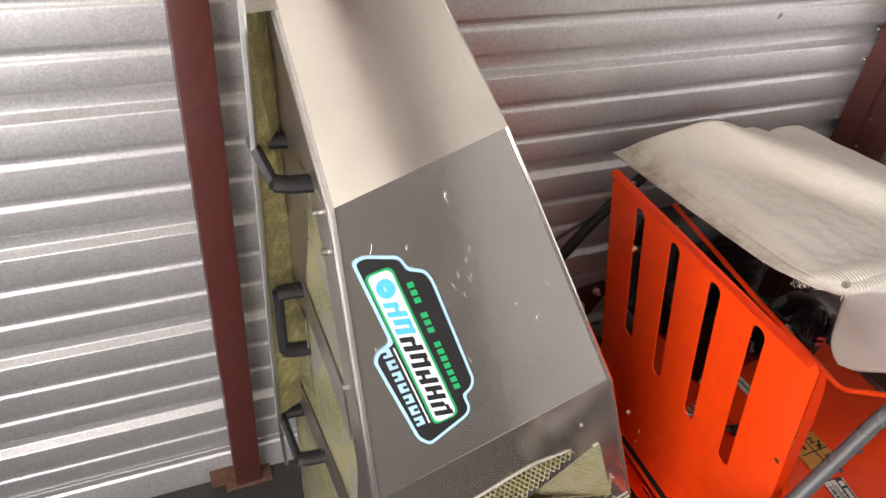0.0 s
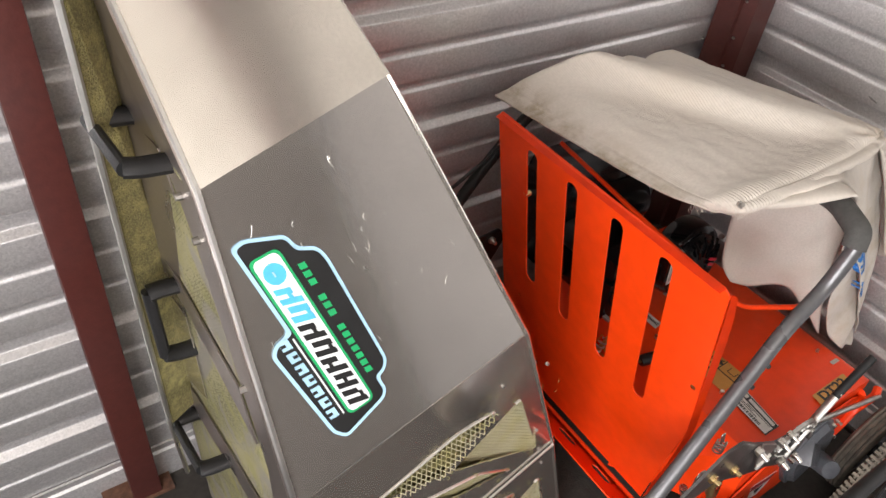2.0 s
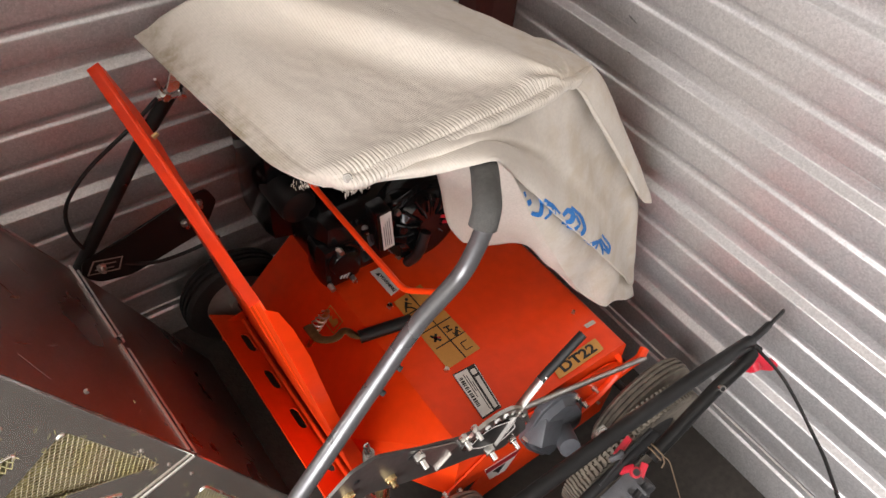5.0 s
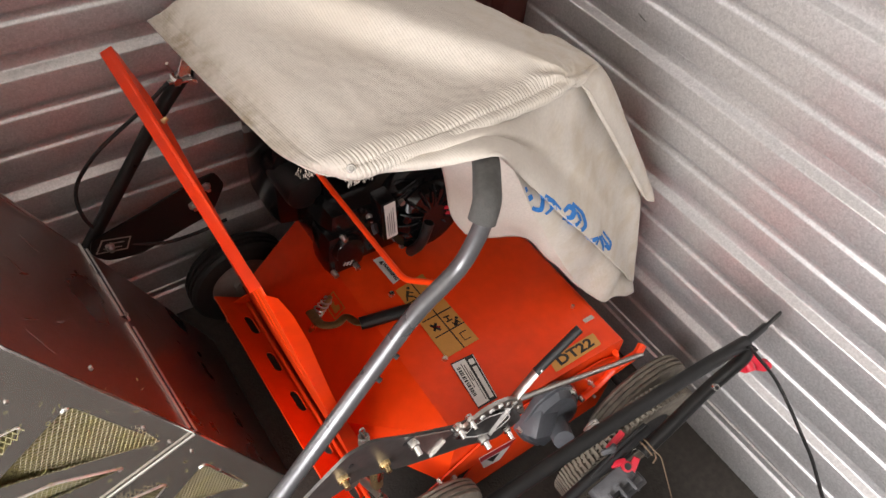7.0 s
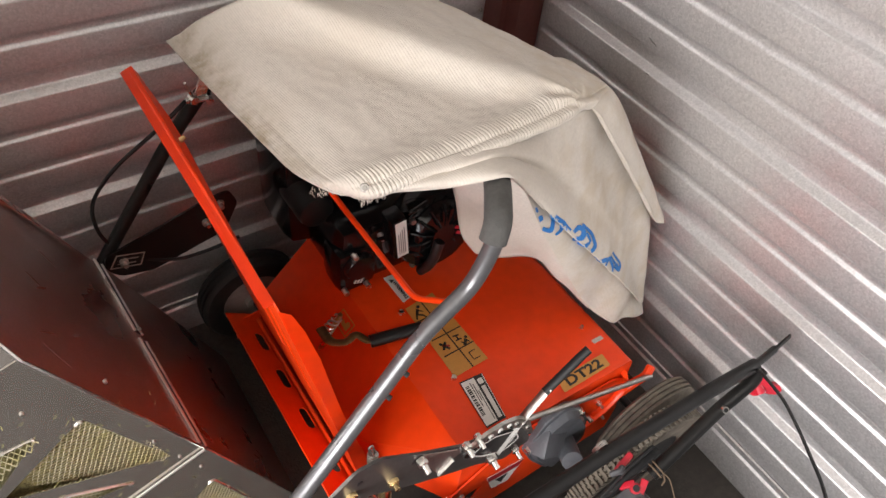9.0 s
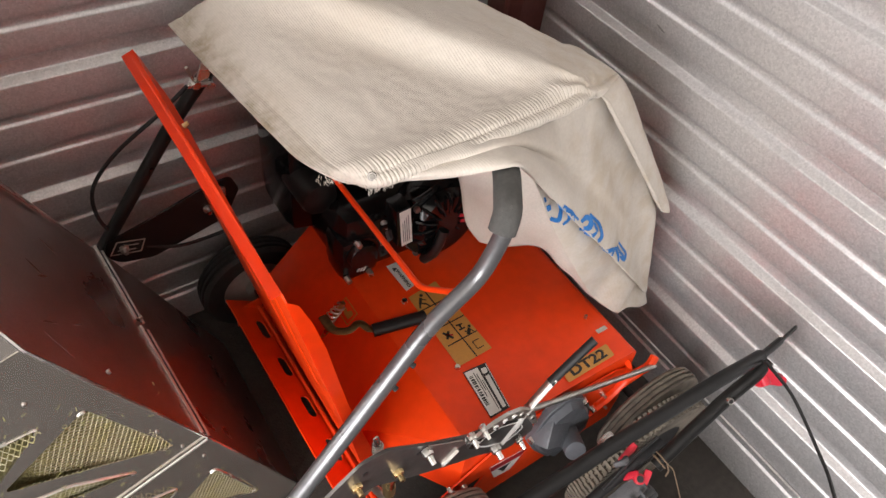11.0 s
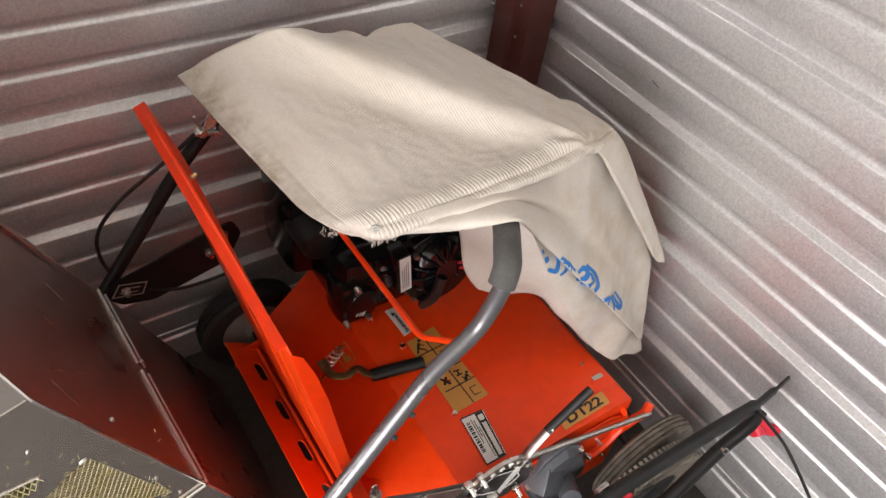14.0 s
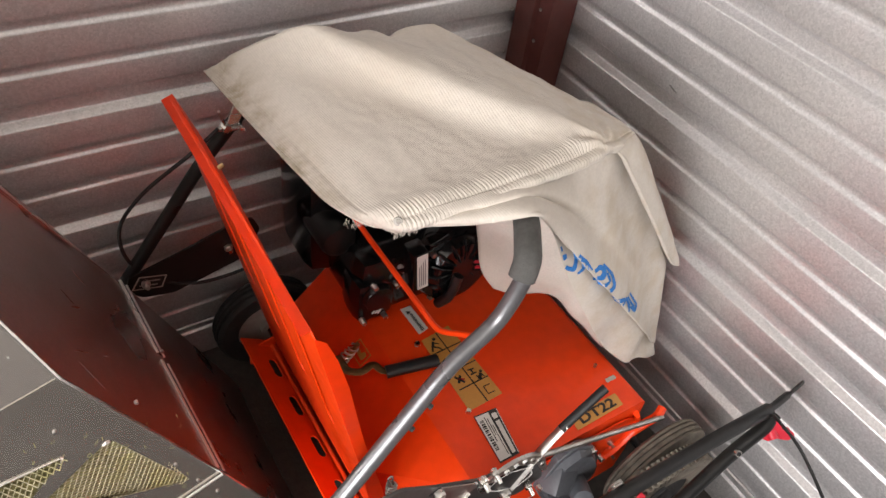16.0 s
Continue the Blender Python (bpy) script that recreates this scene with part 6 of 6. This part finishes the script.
# the front hangs as a fan: each column a seam point, a hem point, and how deep its cross fold is
FAN = [((-0.905, -0.672, 1.012), (-0.915, -0.668, 0.992), 0.0), ((-0.880, -0.708, 1.040), (-0.880, -0.702, 1.006), 0.002),
       ((-0.828, -0.724, 1.056), (-0.832, -0.728, 1.016), 0.008), ((-0.750, -0.734, 1.062), (-0.766, -0.762, 1.024), 0.014),
       ((-0.690, -0.738, 1.062), (-0.726, -0.796, 1.050), 0.016), ((-0.650, -0.736, 1.060), (-0.690, -0.806, 1.054), 0.016),
       ((-0.610, -0.731, 1.054), (-0.640, -0.800, 0.996), 0.020), ((-0.567, -0.725, 1.046), (-0.580, -0.802, 0.920), 0.020),
       ((-0.530, -0.720, 1.040), (-0.508, -0.808, 0.835), 0.018), ((-0.500, -0.716, 1.048), (-0.380, -0.812, 0.686), 0.010),
       ((-0.462, -0.712, 1.046), (-0.183, -0.808, 0.457), -0.004), ((-0.425, -0.704, 1.040), (-0.080, -0.798, 0.312), -0.010),
       ((-0.390, -0.692, 1.032), (-0.089, -0.772, 0.412), 0.0), ((-0.355, -0.680, 1.022), (-0.130, -0.735, 0.634), 0.006)]
FOLDS = ((0.0, 0.0), (0.18, 0.35), (0.36, 0.5), (0.48, -0.9), (0.56, -0.7), (0.66, 0.55), (0.86, 0.5), (1.0, 0.0))
front_grid = []
for t, f in FOLDS:
    row = []
    for top, hem, depth in FAN:
        p = (Vector(top) + Vector((0, 0.010, -0.014))).lerp(Vector(hem), t)
        p += Vector((-0.35, -1, 0.35)).normalized() * (depth * f + 0.008 * math.sin(math.pi * t) * (1 if depth < 0.012 else 0.4))
        row.append(tuple(p))
    front_grid.append(row)
cloth("front_cloth", front_grid, CANVAS, bag, "hanging canvas front with faded blue print", 3, 0.006, 4.0)
pucker_band("front_hem", [h for _, h, _ in FAN[1:8]], 0.0045, 0.02, 0.05, 0.8, "stitched hem over the grip")
# the tucked part of the front below its slanting fold
TUCK = [((-0.626, -0.785, 0.998), (-0.637, -0.790, 0.986), 0.0), ((-0.553, -0.790, 0.912), (-0.598, -0.796, 0.907), 0.004), ((-0.482, -0.796, 0.833), (-0.547, -0.792, 0.820), 0.012),
        ((-0.368, -0.800, 0.701), (-0.443, -0.787, 0.652), 0.022), ((-0.284, -0.800, 0.604), (-0.320, -0.787, 0.456), -0.012), ((-0.196, -0.797, 0.500), (-0.270, -0.812, 0.412), 0.026), ((-0.150, -0.794, 0.445), (-0.236, -0.828, 0.380), 0.004),
        ((-0.110, -0.790, 0.390), (-0.198, -0.812, 0.374), -0.022), ((-0.090, -0.788, 0.360), (-0.140, -0.812, 0.332), 0.020), ((-0.077, -0.787, 0.337), (-0.070, -0.798, 0.290), 0.004)]
tuck_grid = []
for r in range(6):
    t = r / 5
    tuck_grid.append([tuple(Vector(a).lerp(Vector(b), t) + Vector((0.010, 0.022, -0.004)) * (1 - t) + Vector((-0.3, -1, 0.2)).normalized() * (d * math.sin(math.pi * min(1, 0.12 + t * 0.85)))) for a, b, d in TUCK])
cloth("tucked_cloth", tuck_grid, CANVAS, bag, "tucked lower canvas fold", 2, 0.005, 9.0)
# outer side flap from the shoulder down to its tip
SIDE = [((-0.430, -0.702, 1.036), (-0.396, -0.682, 1.034), (-0.362, -0.656, 1.022), (-0.385, -0.600, 1.016), (-0.405, -0.530, 1.012)),
        ((-0.404, -0.712, 1.014), (-0.362, -0.692, 1.026), (-0.325, -0.662, 1.018), (-0.335, -0.600, 1.014), (-0.350, -0.530, 1.012)),
        ((-0.352, -0.730, 0.938), (-0.322, -0.712, 0.965), (-0.289, -0.675, 0.978), (-0.275, -0.610, 0.975), (-0.270, -0.520, 0.970)),
        ((-0.283, -0.746, 0.842), (-0.243, -0.728, 0.855), (-0.206, -0.695, 0.840), (-0.185, -0.630, 0.840), (-0.170, -0.540, 0.840)),
        ((-0.210, -0.754, 0.742), (-0.172, -0.745, 0.742), (-0.135, -0.718, 0.714), (-0.110, -0.660, 0.700), (-0.090, -0.560, 0.680)),
        ((-0.152, -0.758, 0.662), (-0.118, -0.754, 0.652), (-0.090, -0.740, 0.628), (-0.070, -0.690, 0.600), (-0.055, -0.600, 0.580)),
        ((-0.130, -0.756, 0.634), (-0.102, -0.755, 0.616), (-0.076, -0.745, 0.592), (-0.058, -0.700, 0.570), (-0.048, -0.610, 0.550))]
cloth("side_cloth", SIDE, CANVAS, bag, "folded canvas side", 3, 0.005, 7.0)
pucker_band("side_fold", [r[0] for r in SIDE], 0.006, 0.05, 0.05, 0.8, "folded canvas edge")
back_grid = [
    [(-0.53, -0.18, 1.020), (-0.48, -0.30, 1.008), (-0.41, -0.53, 1.010)],
    [(-0.49, -0.172, 1.018), (-0.425, -0.30, 1.008), (-0.35, -0.53, 1.008)],
    [(-0.45, -0.16, 0.90), (-0.33, -0.28, 0.88), (-0.24, -0.50, 0.90)],
    [(-0.43, -0.15, 0.74), (-0.25, -0.26, 0.72), (-0.12, -0.50, 0.72)],
    [(-0.42, -0.15, 0.62), (-0.22, -0.25, 0.60), (-0.08, -0.50, 0.60)],
]
cloth("back_cloth", back_grid, CANVAS, bag, "", 3, 0.008, 3.0)
inner_grid = [
    [(-0.605, -0.545, 0.960), (-0.590, -0.600, 0.970), (-0.570, -0.680, 0.980), (-0.520, -0.720, 0.930), (-0.430, -0.745, 0.800)],
    [(-0.597, -0.550, 0.802), (-0.561, -0.605, 0.842), (-0.546, -0.680, 0.885), (-0.498, -0.720, 0.838), (-0.420, -0.750, 0.729)],
    [(-0.566, -0.550, 0.675), (-0.541, -0.612, 0.713), (-0.519, -0.670, 0.756), (-0.472, -0.722, 0.736), (-0.402, -0.750, 0.667)],
    [(-0.552, -0.560, 0.610), (-0.520, -0.608, 0.631), (-0.496, -0.670, 0.680), (-0.449, -0.715, 0.672), (-0.355, -0.755, 0.550)],
    [(-0.523, -0.585, 0.567), (-0.483, -0.620, 0.558), (-0.421, -0.670, 0.587), (-0.385, -0.720, 0.551), (-0.282, -0.770, 0.404)],
]
cloth("inner_cloth", inner_grid, CLOTH_IN, bag, "inner canvas fold behind the grip", 3, 0.012, 5.5)
# eyelet and frayed corners
bm = bmesh.new()
add_cyl(bm, (-0.888, -0.700, 1.022), (-0.893, -0.708, 1.029), 0.0085, 0.007, 16)
add_cyl(bm, (-0.893, -0.708, 1.029), (-0.894, -0.710, 1.031), 0.0045, 0.004, 12)
part("eyelet", bm, DULL, bag, "zinc eyelet in the hem")
rng = random.Random(8)
bm = bmesh.new()
for cx, cy, cz, n in ((-0.882, -0.708, 1.010, 110), (-0.934, -0.652, 1.001, 40)):
    for k in range(n):
        p = Vector((cx + rng.uniform(-0.022, 0.022), cy + rng.uniform(-0.010, 0.008), cz + rng.uniform(-0.004, 0.006)))
        d = Vector((rng.uniform(-0.7, 0.5), rng.uniform(-1.0, 0.0), -0.8)).normalized() * rng.uniform(0.003, 0.0075)
        add_tube(bm, [p, p + d * 0.6 + Vector((rng.uniform(-0.003, 0.003), 0, 0)), p + d], 0.0005, 4, 0.004)
tagged(part("frayed_threads", bm, CANVAS, bag, "frayed white threads"), kind="stuff")
# faded blue print, as plain strokes that lie on the hanging front
verts, polys = [], []
for nm in ("front_cloth", "tucked_cloth"):
    me = bpy.data.objects[nm].data
    polys += [tuple(len(verts) + i for i in p.vertices) for p in me.polygons]
    verts += [v.co.copy() for v in me.vertices]
tree = BVHTree.FromPolygons(verts, polys)


def on_cloth(x, z):
    hit = tree.ray_cast(Vector((x, -1.3, z)), Vector((0, 1, 0)))
    return hit[0] + hit[1] * (0.0012 if hit[1].y < 0 else -0.0038) if hit[0] else None


def print_stroke(pts, width, origin, across, down):
    """One stroke in tens of camera-view pixels; across and down are the x and z of a unit on the slanting cloth."""
    line = rounded([(u, 0, v) for u, v in pts], 0.5, 6) if len(pts) > 2 else [Vector((u, 0, v)) for u, v in pts]
    path = []
    for a, b in zip(line, line[1:]):
        path += [a.lerp(b, k / 4) for k in range(4)]
    path.append(line[-1])
    bm = bmesh.new()
    prev = None
    for i, p in enumerate(path):
        t = (path[min(i + 1, len(path) - 1)] - path[max(i - 1, 0)]).normalized()
        s = Vector((-t.z, 0, t.x)) * width * (0.6 + 0.4 * math.sin(math.pi * (i + 0.5) / len(path))) / 2
        a, b = (on_cloth(origin[0] + q.x * across[0] + q.z * down[0], origin[1] + q.x * across[1] + q.z * down[1]) for q in (p + s, p - s))
        if a is None or b is None or (a - b).length > 0.05:
            prev = None
            continue
        cur = (bm.verts.new(a), bm.verts.new(b))
        if prev:
            bm.faces.new((prev[0], prev[1], cur[1], cur[0]))
        prev = cur
    if bm.faces:
        part("print_stroke", bm, BLUE_INK, bag, "faded blue print stroke", smooth=0)
    else:
        bm.free()


# three broken clusters of strokes, cut by the folds
for origin, across, down, strokes in (
        ((-0.554, 0.869), (0.0165, -0.0075), (0.0045, -0.0175), (
            ([(-3.2, -1.7), (-1.7, -2.1)], 0.9), ([(-2.5, -0.5), (-0.9, -0.9)], 0.9), ([(-2.2, -0.6), (-1.0, 0.9), (0.3, 1.3), (0.9, -0.2), (0.6, -1.6)], 0.75),
            ([(1.0, -1.0), (2.2, -0.4), (2.3, 1.2), (1.0, 1.9)], 0.7), ([(0.6, -1.8), (2.0, -0.6), (3.4, 1.0)], 0.5))),
        ((-0.446, 0.777), (0.0180, -0.0090), (0.0060, -0.0200), (
            ([(-1.7, -1.2), (-0.5, -1.8), (0.3, -1.2), (-0.6, -0.3), (-1.6, -0.4)], 0.8), ([(0.2, -2.0), (1.6, -0.8), (1.9, 0.9), (0.9, 1.6), (-0.6, 1.0)], 0.75),
            ([(-1.5, 0.4), (-0.2, 0.7), (0.8, 0.2)], 0.55), ([(0.6, -1.0), (1.0, 0.2)], 0.5))),
        ((-0.325, 0.634), (0.0205, -0.0118), (0.0075, -0.0235), (
            ([(-2.3, -1.0), (-0.6, -1.2)], 0.6), ([(-1.5, -0.1), (-0.2, -1.3), (0.6, 0.2), (0.4, 1.0)], 0.6), ([(0.3, -1.3), (1.6, 0.3), (2.0, 1.0)], 0.55),
            ([(1.0, -1.6), (2.6, 0.2), (1.8, 1.1), (0.9, 0.3)], 0.6)))):
    for pts, width in strokes:
        print_stroke(pts, width, origin, across, down)

# ---------------- folded push mower ----------------
mow = thing("push_mower", (-0.75, -1.25, 0.0), "red and black push mower with folded handle", "lawn mower")
bm = bmesh.new()
add_tube(bm, [(-0.185, -1.138, 0.570), (-0.30, -1.135, 0.580), (-0.62, -1.130, 0.588), (-0.95, -1.135, 0.600), (-1.22, -1.145, 0.605)], 0.0150, 14, 0.05)
part("upper_handle", bm, BLACK_PAINT, mow, "black tube of the folded upper handle")
bm = bmesh.new()
add_tube(bm, [(-0.200, -1.138, 0.568), (-0.150, -1.138, 0.566), (-0.110, -1.134, 0.575), (-0.068, -1.130, 0.580)], 0.0045, 10, 0.02, flat=2.6)
part("handle_end", bm, BLACK_PAINT, mow, "flattened black tube end")
bm = bmesh.new()
add_tube(bm, [(-0.235, -1.138, 0.572), (-0.165, -1.137, 0.570), (-0.120, -1.134, 0.574)], 0.0085, 10, 0.02, flat=1.7)
part("handle_end", bm, BLACK_PAINT, mow, "flattened black tube end")
bm = bmesh.new()
add_tube(bm, [(-0.175, -1.150, 0.562), (-0.205, -1.158, 0.545), (-0.272, -1.155, 0.494), (-0.430, -1.166, 0.404), (-0.450, -1.168, 0.392)], 0.0150, 14, 0.03)
lower = part("lower_handle", bm, BLACK_PAINT, mow, "black tube of the lower handle")
bm = bmesh.new()
add_cyl(bm, (-0.276, -1.162, 0.504), (-0.279, -1.168, 0.510), 0.0075, 0.0075, 12)
part("tube_hole", bm, ZINC, lower)
bm = bmesh.new()
add_cyl(bm, (-0.279, -1.168, 0.510), (-0.2795, -1.169, 0.511), 0.0048, 0.0048, 12)
part("tube_hole", bm, INK, lower)
bm = bmesh.new()
add_sheet(bm, rounded_poly([(-0.034, -0.014), (-0.012, -0.020), (0.004, -0.010), (0.034, -0.012), (0.046, 0.000), (0.036, 0.012), (0.008, 0.010), (0.002, 0.028), (-0.016, 0.030), (-0.014, 0.004), (-0.032, 0.004)], 0.006), [], frame3((-0.182, -1.168, 0.530), (0.6, -0.35, -0.1), (0.25, 0.35, 0.9)), 0.015)
add_cyl(bm, (-0.190, -1.150, 0.545), (-0.197, -1.185, 0.530), 0.011)
part("wing_knob", bm, RED_PLASTIC, mow, "red plastic wing knob")
bm = bmesh.new()
add_tube(bm, [(-0.185, -1.150, 0.562), (-0.225, -1.160, 0.612), (-0.270, -1.178, 0.658), (-0.282, -1.238, 0.662), (-0.306, -1.294, 0.658), (-0.332, -1.341, 0.656), (-0.358, -1.382, 0.660), (-0.394, -1.415, 0.672), (-0.470, -1.480, 0.70), (-0.62, -1.54, 0.69), (-0.80, -1.56, 0.58), (-0.86, -1.50, 0.36)], 0.0034, 8, 0.05)
part("control_cable", bm, BLACK, mow)
bm = bmesh.new()
for k in range(2):
    add_tube(bm, [Vector((-0.616 + 0.014 * math.cos(a), -1.112 - 0.005 * k, 0.590 + 0.016 * math.sin(a))) for a in [2 * math.pi * j / 14 for j in range(15)]], 0.0024, 6, 0.001)
part("cord_loop", bm, ZINC, mow, "bent wire cord loop")
# moulded foot of the handle
bm = bmesh.new()
add_box(bm, (-0.505, -1.172, 0.318), (0.092, 0.042, 0.050), (0, -32, 0), bevel=0.010)
add_box(bm, (-0.470, -1.190, 0.300), (0.060, 0.030, 0.080), (0, -32, 0), bevel=0.006)
add_cyl(bm, (-0.545, -1.150, 0.300), (-0.535, -1.235, 0.292), 0.018, seg=16, bevel=0.003)
add_cyl(bm, (-0.530, -1.235, 0.292), (-0.520, -1.265, 0.288), 0.021, seg=16, bevel=0.003)
for k in range(3):
    add_box(bm, (-0.535 + 0.022 * k, -1.200, 0.318 + 0.014 * k), (0.006, 0.030, 0.050), (0, -32, 0), bevel=0.001)
foot = part("handle_foot", bm, MID_GREY, mow, "grey moulded handle foot", smooth=30)
bm = bmesh.new()
add_cyl(bm, (-0.474, -1.158, 0.335), (-0.484, -1.168, 0.366), 0.013, 0.012, 16, bevel=0.003)
add_box(bm, (-0.468, -1.172, 0.358), (0.040, 0.016, 0.014), (0, -32, 30), bevel=0.004)
add_box(bm, (-0.490, -1.150, 0.356), (0.036, 0.014, 0.012), (0, -32, -30), bevel=0.004)
knob = part("foot_knob", bm, RED_PLASTIC, mow, "red plastic locking knob")
bm = bmesh.new()
add_cyl(bm, (-0.4838, -1.1678, 0.3655), (-0.4848, -1.1688, 0.3685), 0.0075, 0.0075, 12)
part("knob_hole", bm, INK, knob)
bm = bmesh.new()
add_box(bm, (-0.470, -1.112, 0.372), (0.050, 0.014, 0.026), (0, -25, 10), bevel=0.003)
latch = part("latch_tab", bm, RED_PLASTIC, mow, "red plastic latch tab")
bm = bmesh.new()
add_box(bm, (-0.472, -1.1185, 0.384), (0.034, 0.004, 0.006), (0, -25, 10))
part("tab_slot", bm, MOWER_RED, latch)
bm = bmesh.new()
add_tube(bm, [(-0.520, -1.120, 0.385), (-0.505, -1.128, 0.400), (-0.490, -1.122, 0.392), (-0.500, -1.130, 0.368)], 0.007, 8, 0.01)
part("cable_hook", bm, MID_GREY, mow, "grey plastic cable hook")
bm = bmesh.new()
for k in range(2):
    add_tube(bm, [Vector((-0.432 - 0.008 * k, -1.166, 0.404 - 0.005 * k)) + Vector((-0.45 * math.sin(a), math.cos(a), 0.8 * math.sin(a))) * 0.0175 for a in [2 * math.pi * j / 14 for j in range(15)]], 0.0020, 6, 0.001)
add_tube(bm, [(-0.428, -1.180, 0.396), (-0.420, -1.188, 0.372), (-0.424, -1.190, 0.355)], 0.0020, 6, 0.005)
add_tube(bm, [(-0.428, -1.180, 0.398), (-0.412, -1.192, 0.378), (-0.375, -1.25, 0.24), (-0.345, -1.34, 0.06), (-0.335, -1.38, 0.004)], 0.0016, 6, 0.03)
part("starter_cord", bm, CORD, mow, "thin brown starter cord tied round the tube")
bm = bmesh.new()
add_tube(bm, [(-0.385, -1.128, 0.372), (-0.480, -1.134, 0.352), (-0.600, -1.142, 0.330), (-0.68, -1.15, 0.30)], 0.012, 12, 0.03)
add_tube(bm, [(-0.400, -1.122, 0.395), (-0.480, -1.128, 0.385), (-0.560, -1.140, 0.350)], 0.0045, 8, 0.03)
part("cross_bar", bm, BLACK, mow, "black bar behind the wheel")
bm = bmesh.new()
add_tube(bm, [(-0.505, -1.235, 0.268), (-0.450, -1.300, 0.250), (-0.400, -1.50, 0.235)], 0.036, 16, 0.06, flat=0.7)
part("rear_bar", bm, BLACK, mow, "black moulded rear shield")
bm = bmesh.new()
add_box(bm, (-0.80, -1.34, 0.185), (0.46, 0.34, 0.17), (0, 0, 0), bevel=0.05)
add_box(bm, (-0.620, -1.220, 0.240), (0.12, 0.09, 0.06), (0, -14, 0), bevel=0.018)
part("deck", bm, MOWER_RED, mow, "glossy red steel deck")
bm = bmesh.new()
add_cyl(bm, (-0.84, -1.40, 0.26), (-0.84, -1.40, 0.38), 0.11, 0.095, 24, bevel=0.02)
part("engine_cover", bm, BLACK, mow, "black plastic engine cover")
wheel_of(mow, (-0.35, -1.088, 0.200), 0.198, 0.046, "wheel", "grey lugged rubber mower wheel", RUBBER, RUBBER_DARK, lugs=84)
wheel_of(mow, (-1.00, -1.10, 0.105), 0.103, 0.05, "wheel", "grey dusty rubber mower wheel", RUBBER, MID_GREY, lugs=36)
bm = bmesh.new()
add_tube(bm, [(-0.35, -1.07, 0.20), (-0.35, -1.118, 0.20)], 0.010, 8)
part("axle", bm, ZINC, mow)
bm = bmesh.new()
add_tube(bm, [(-1.00, -1.08, 0.105), (-1.00, -1.28, 0.105)], 0.010, 8)
part("axle", bm, ZINC, mow)
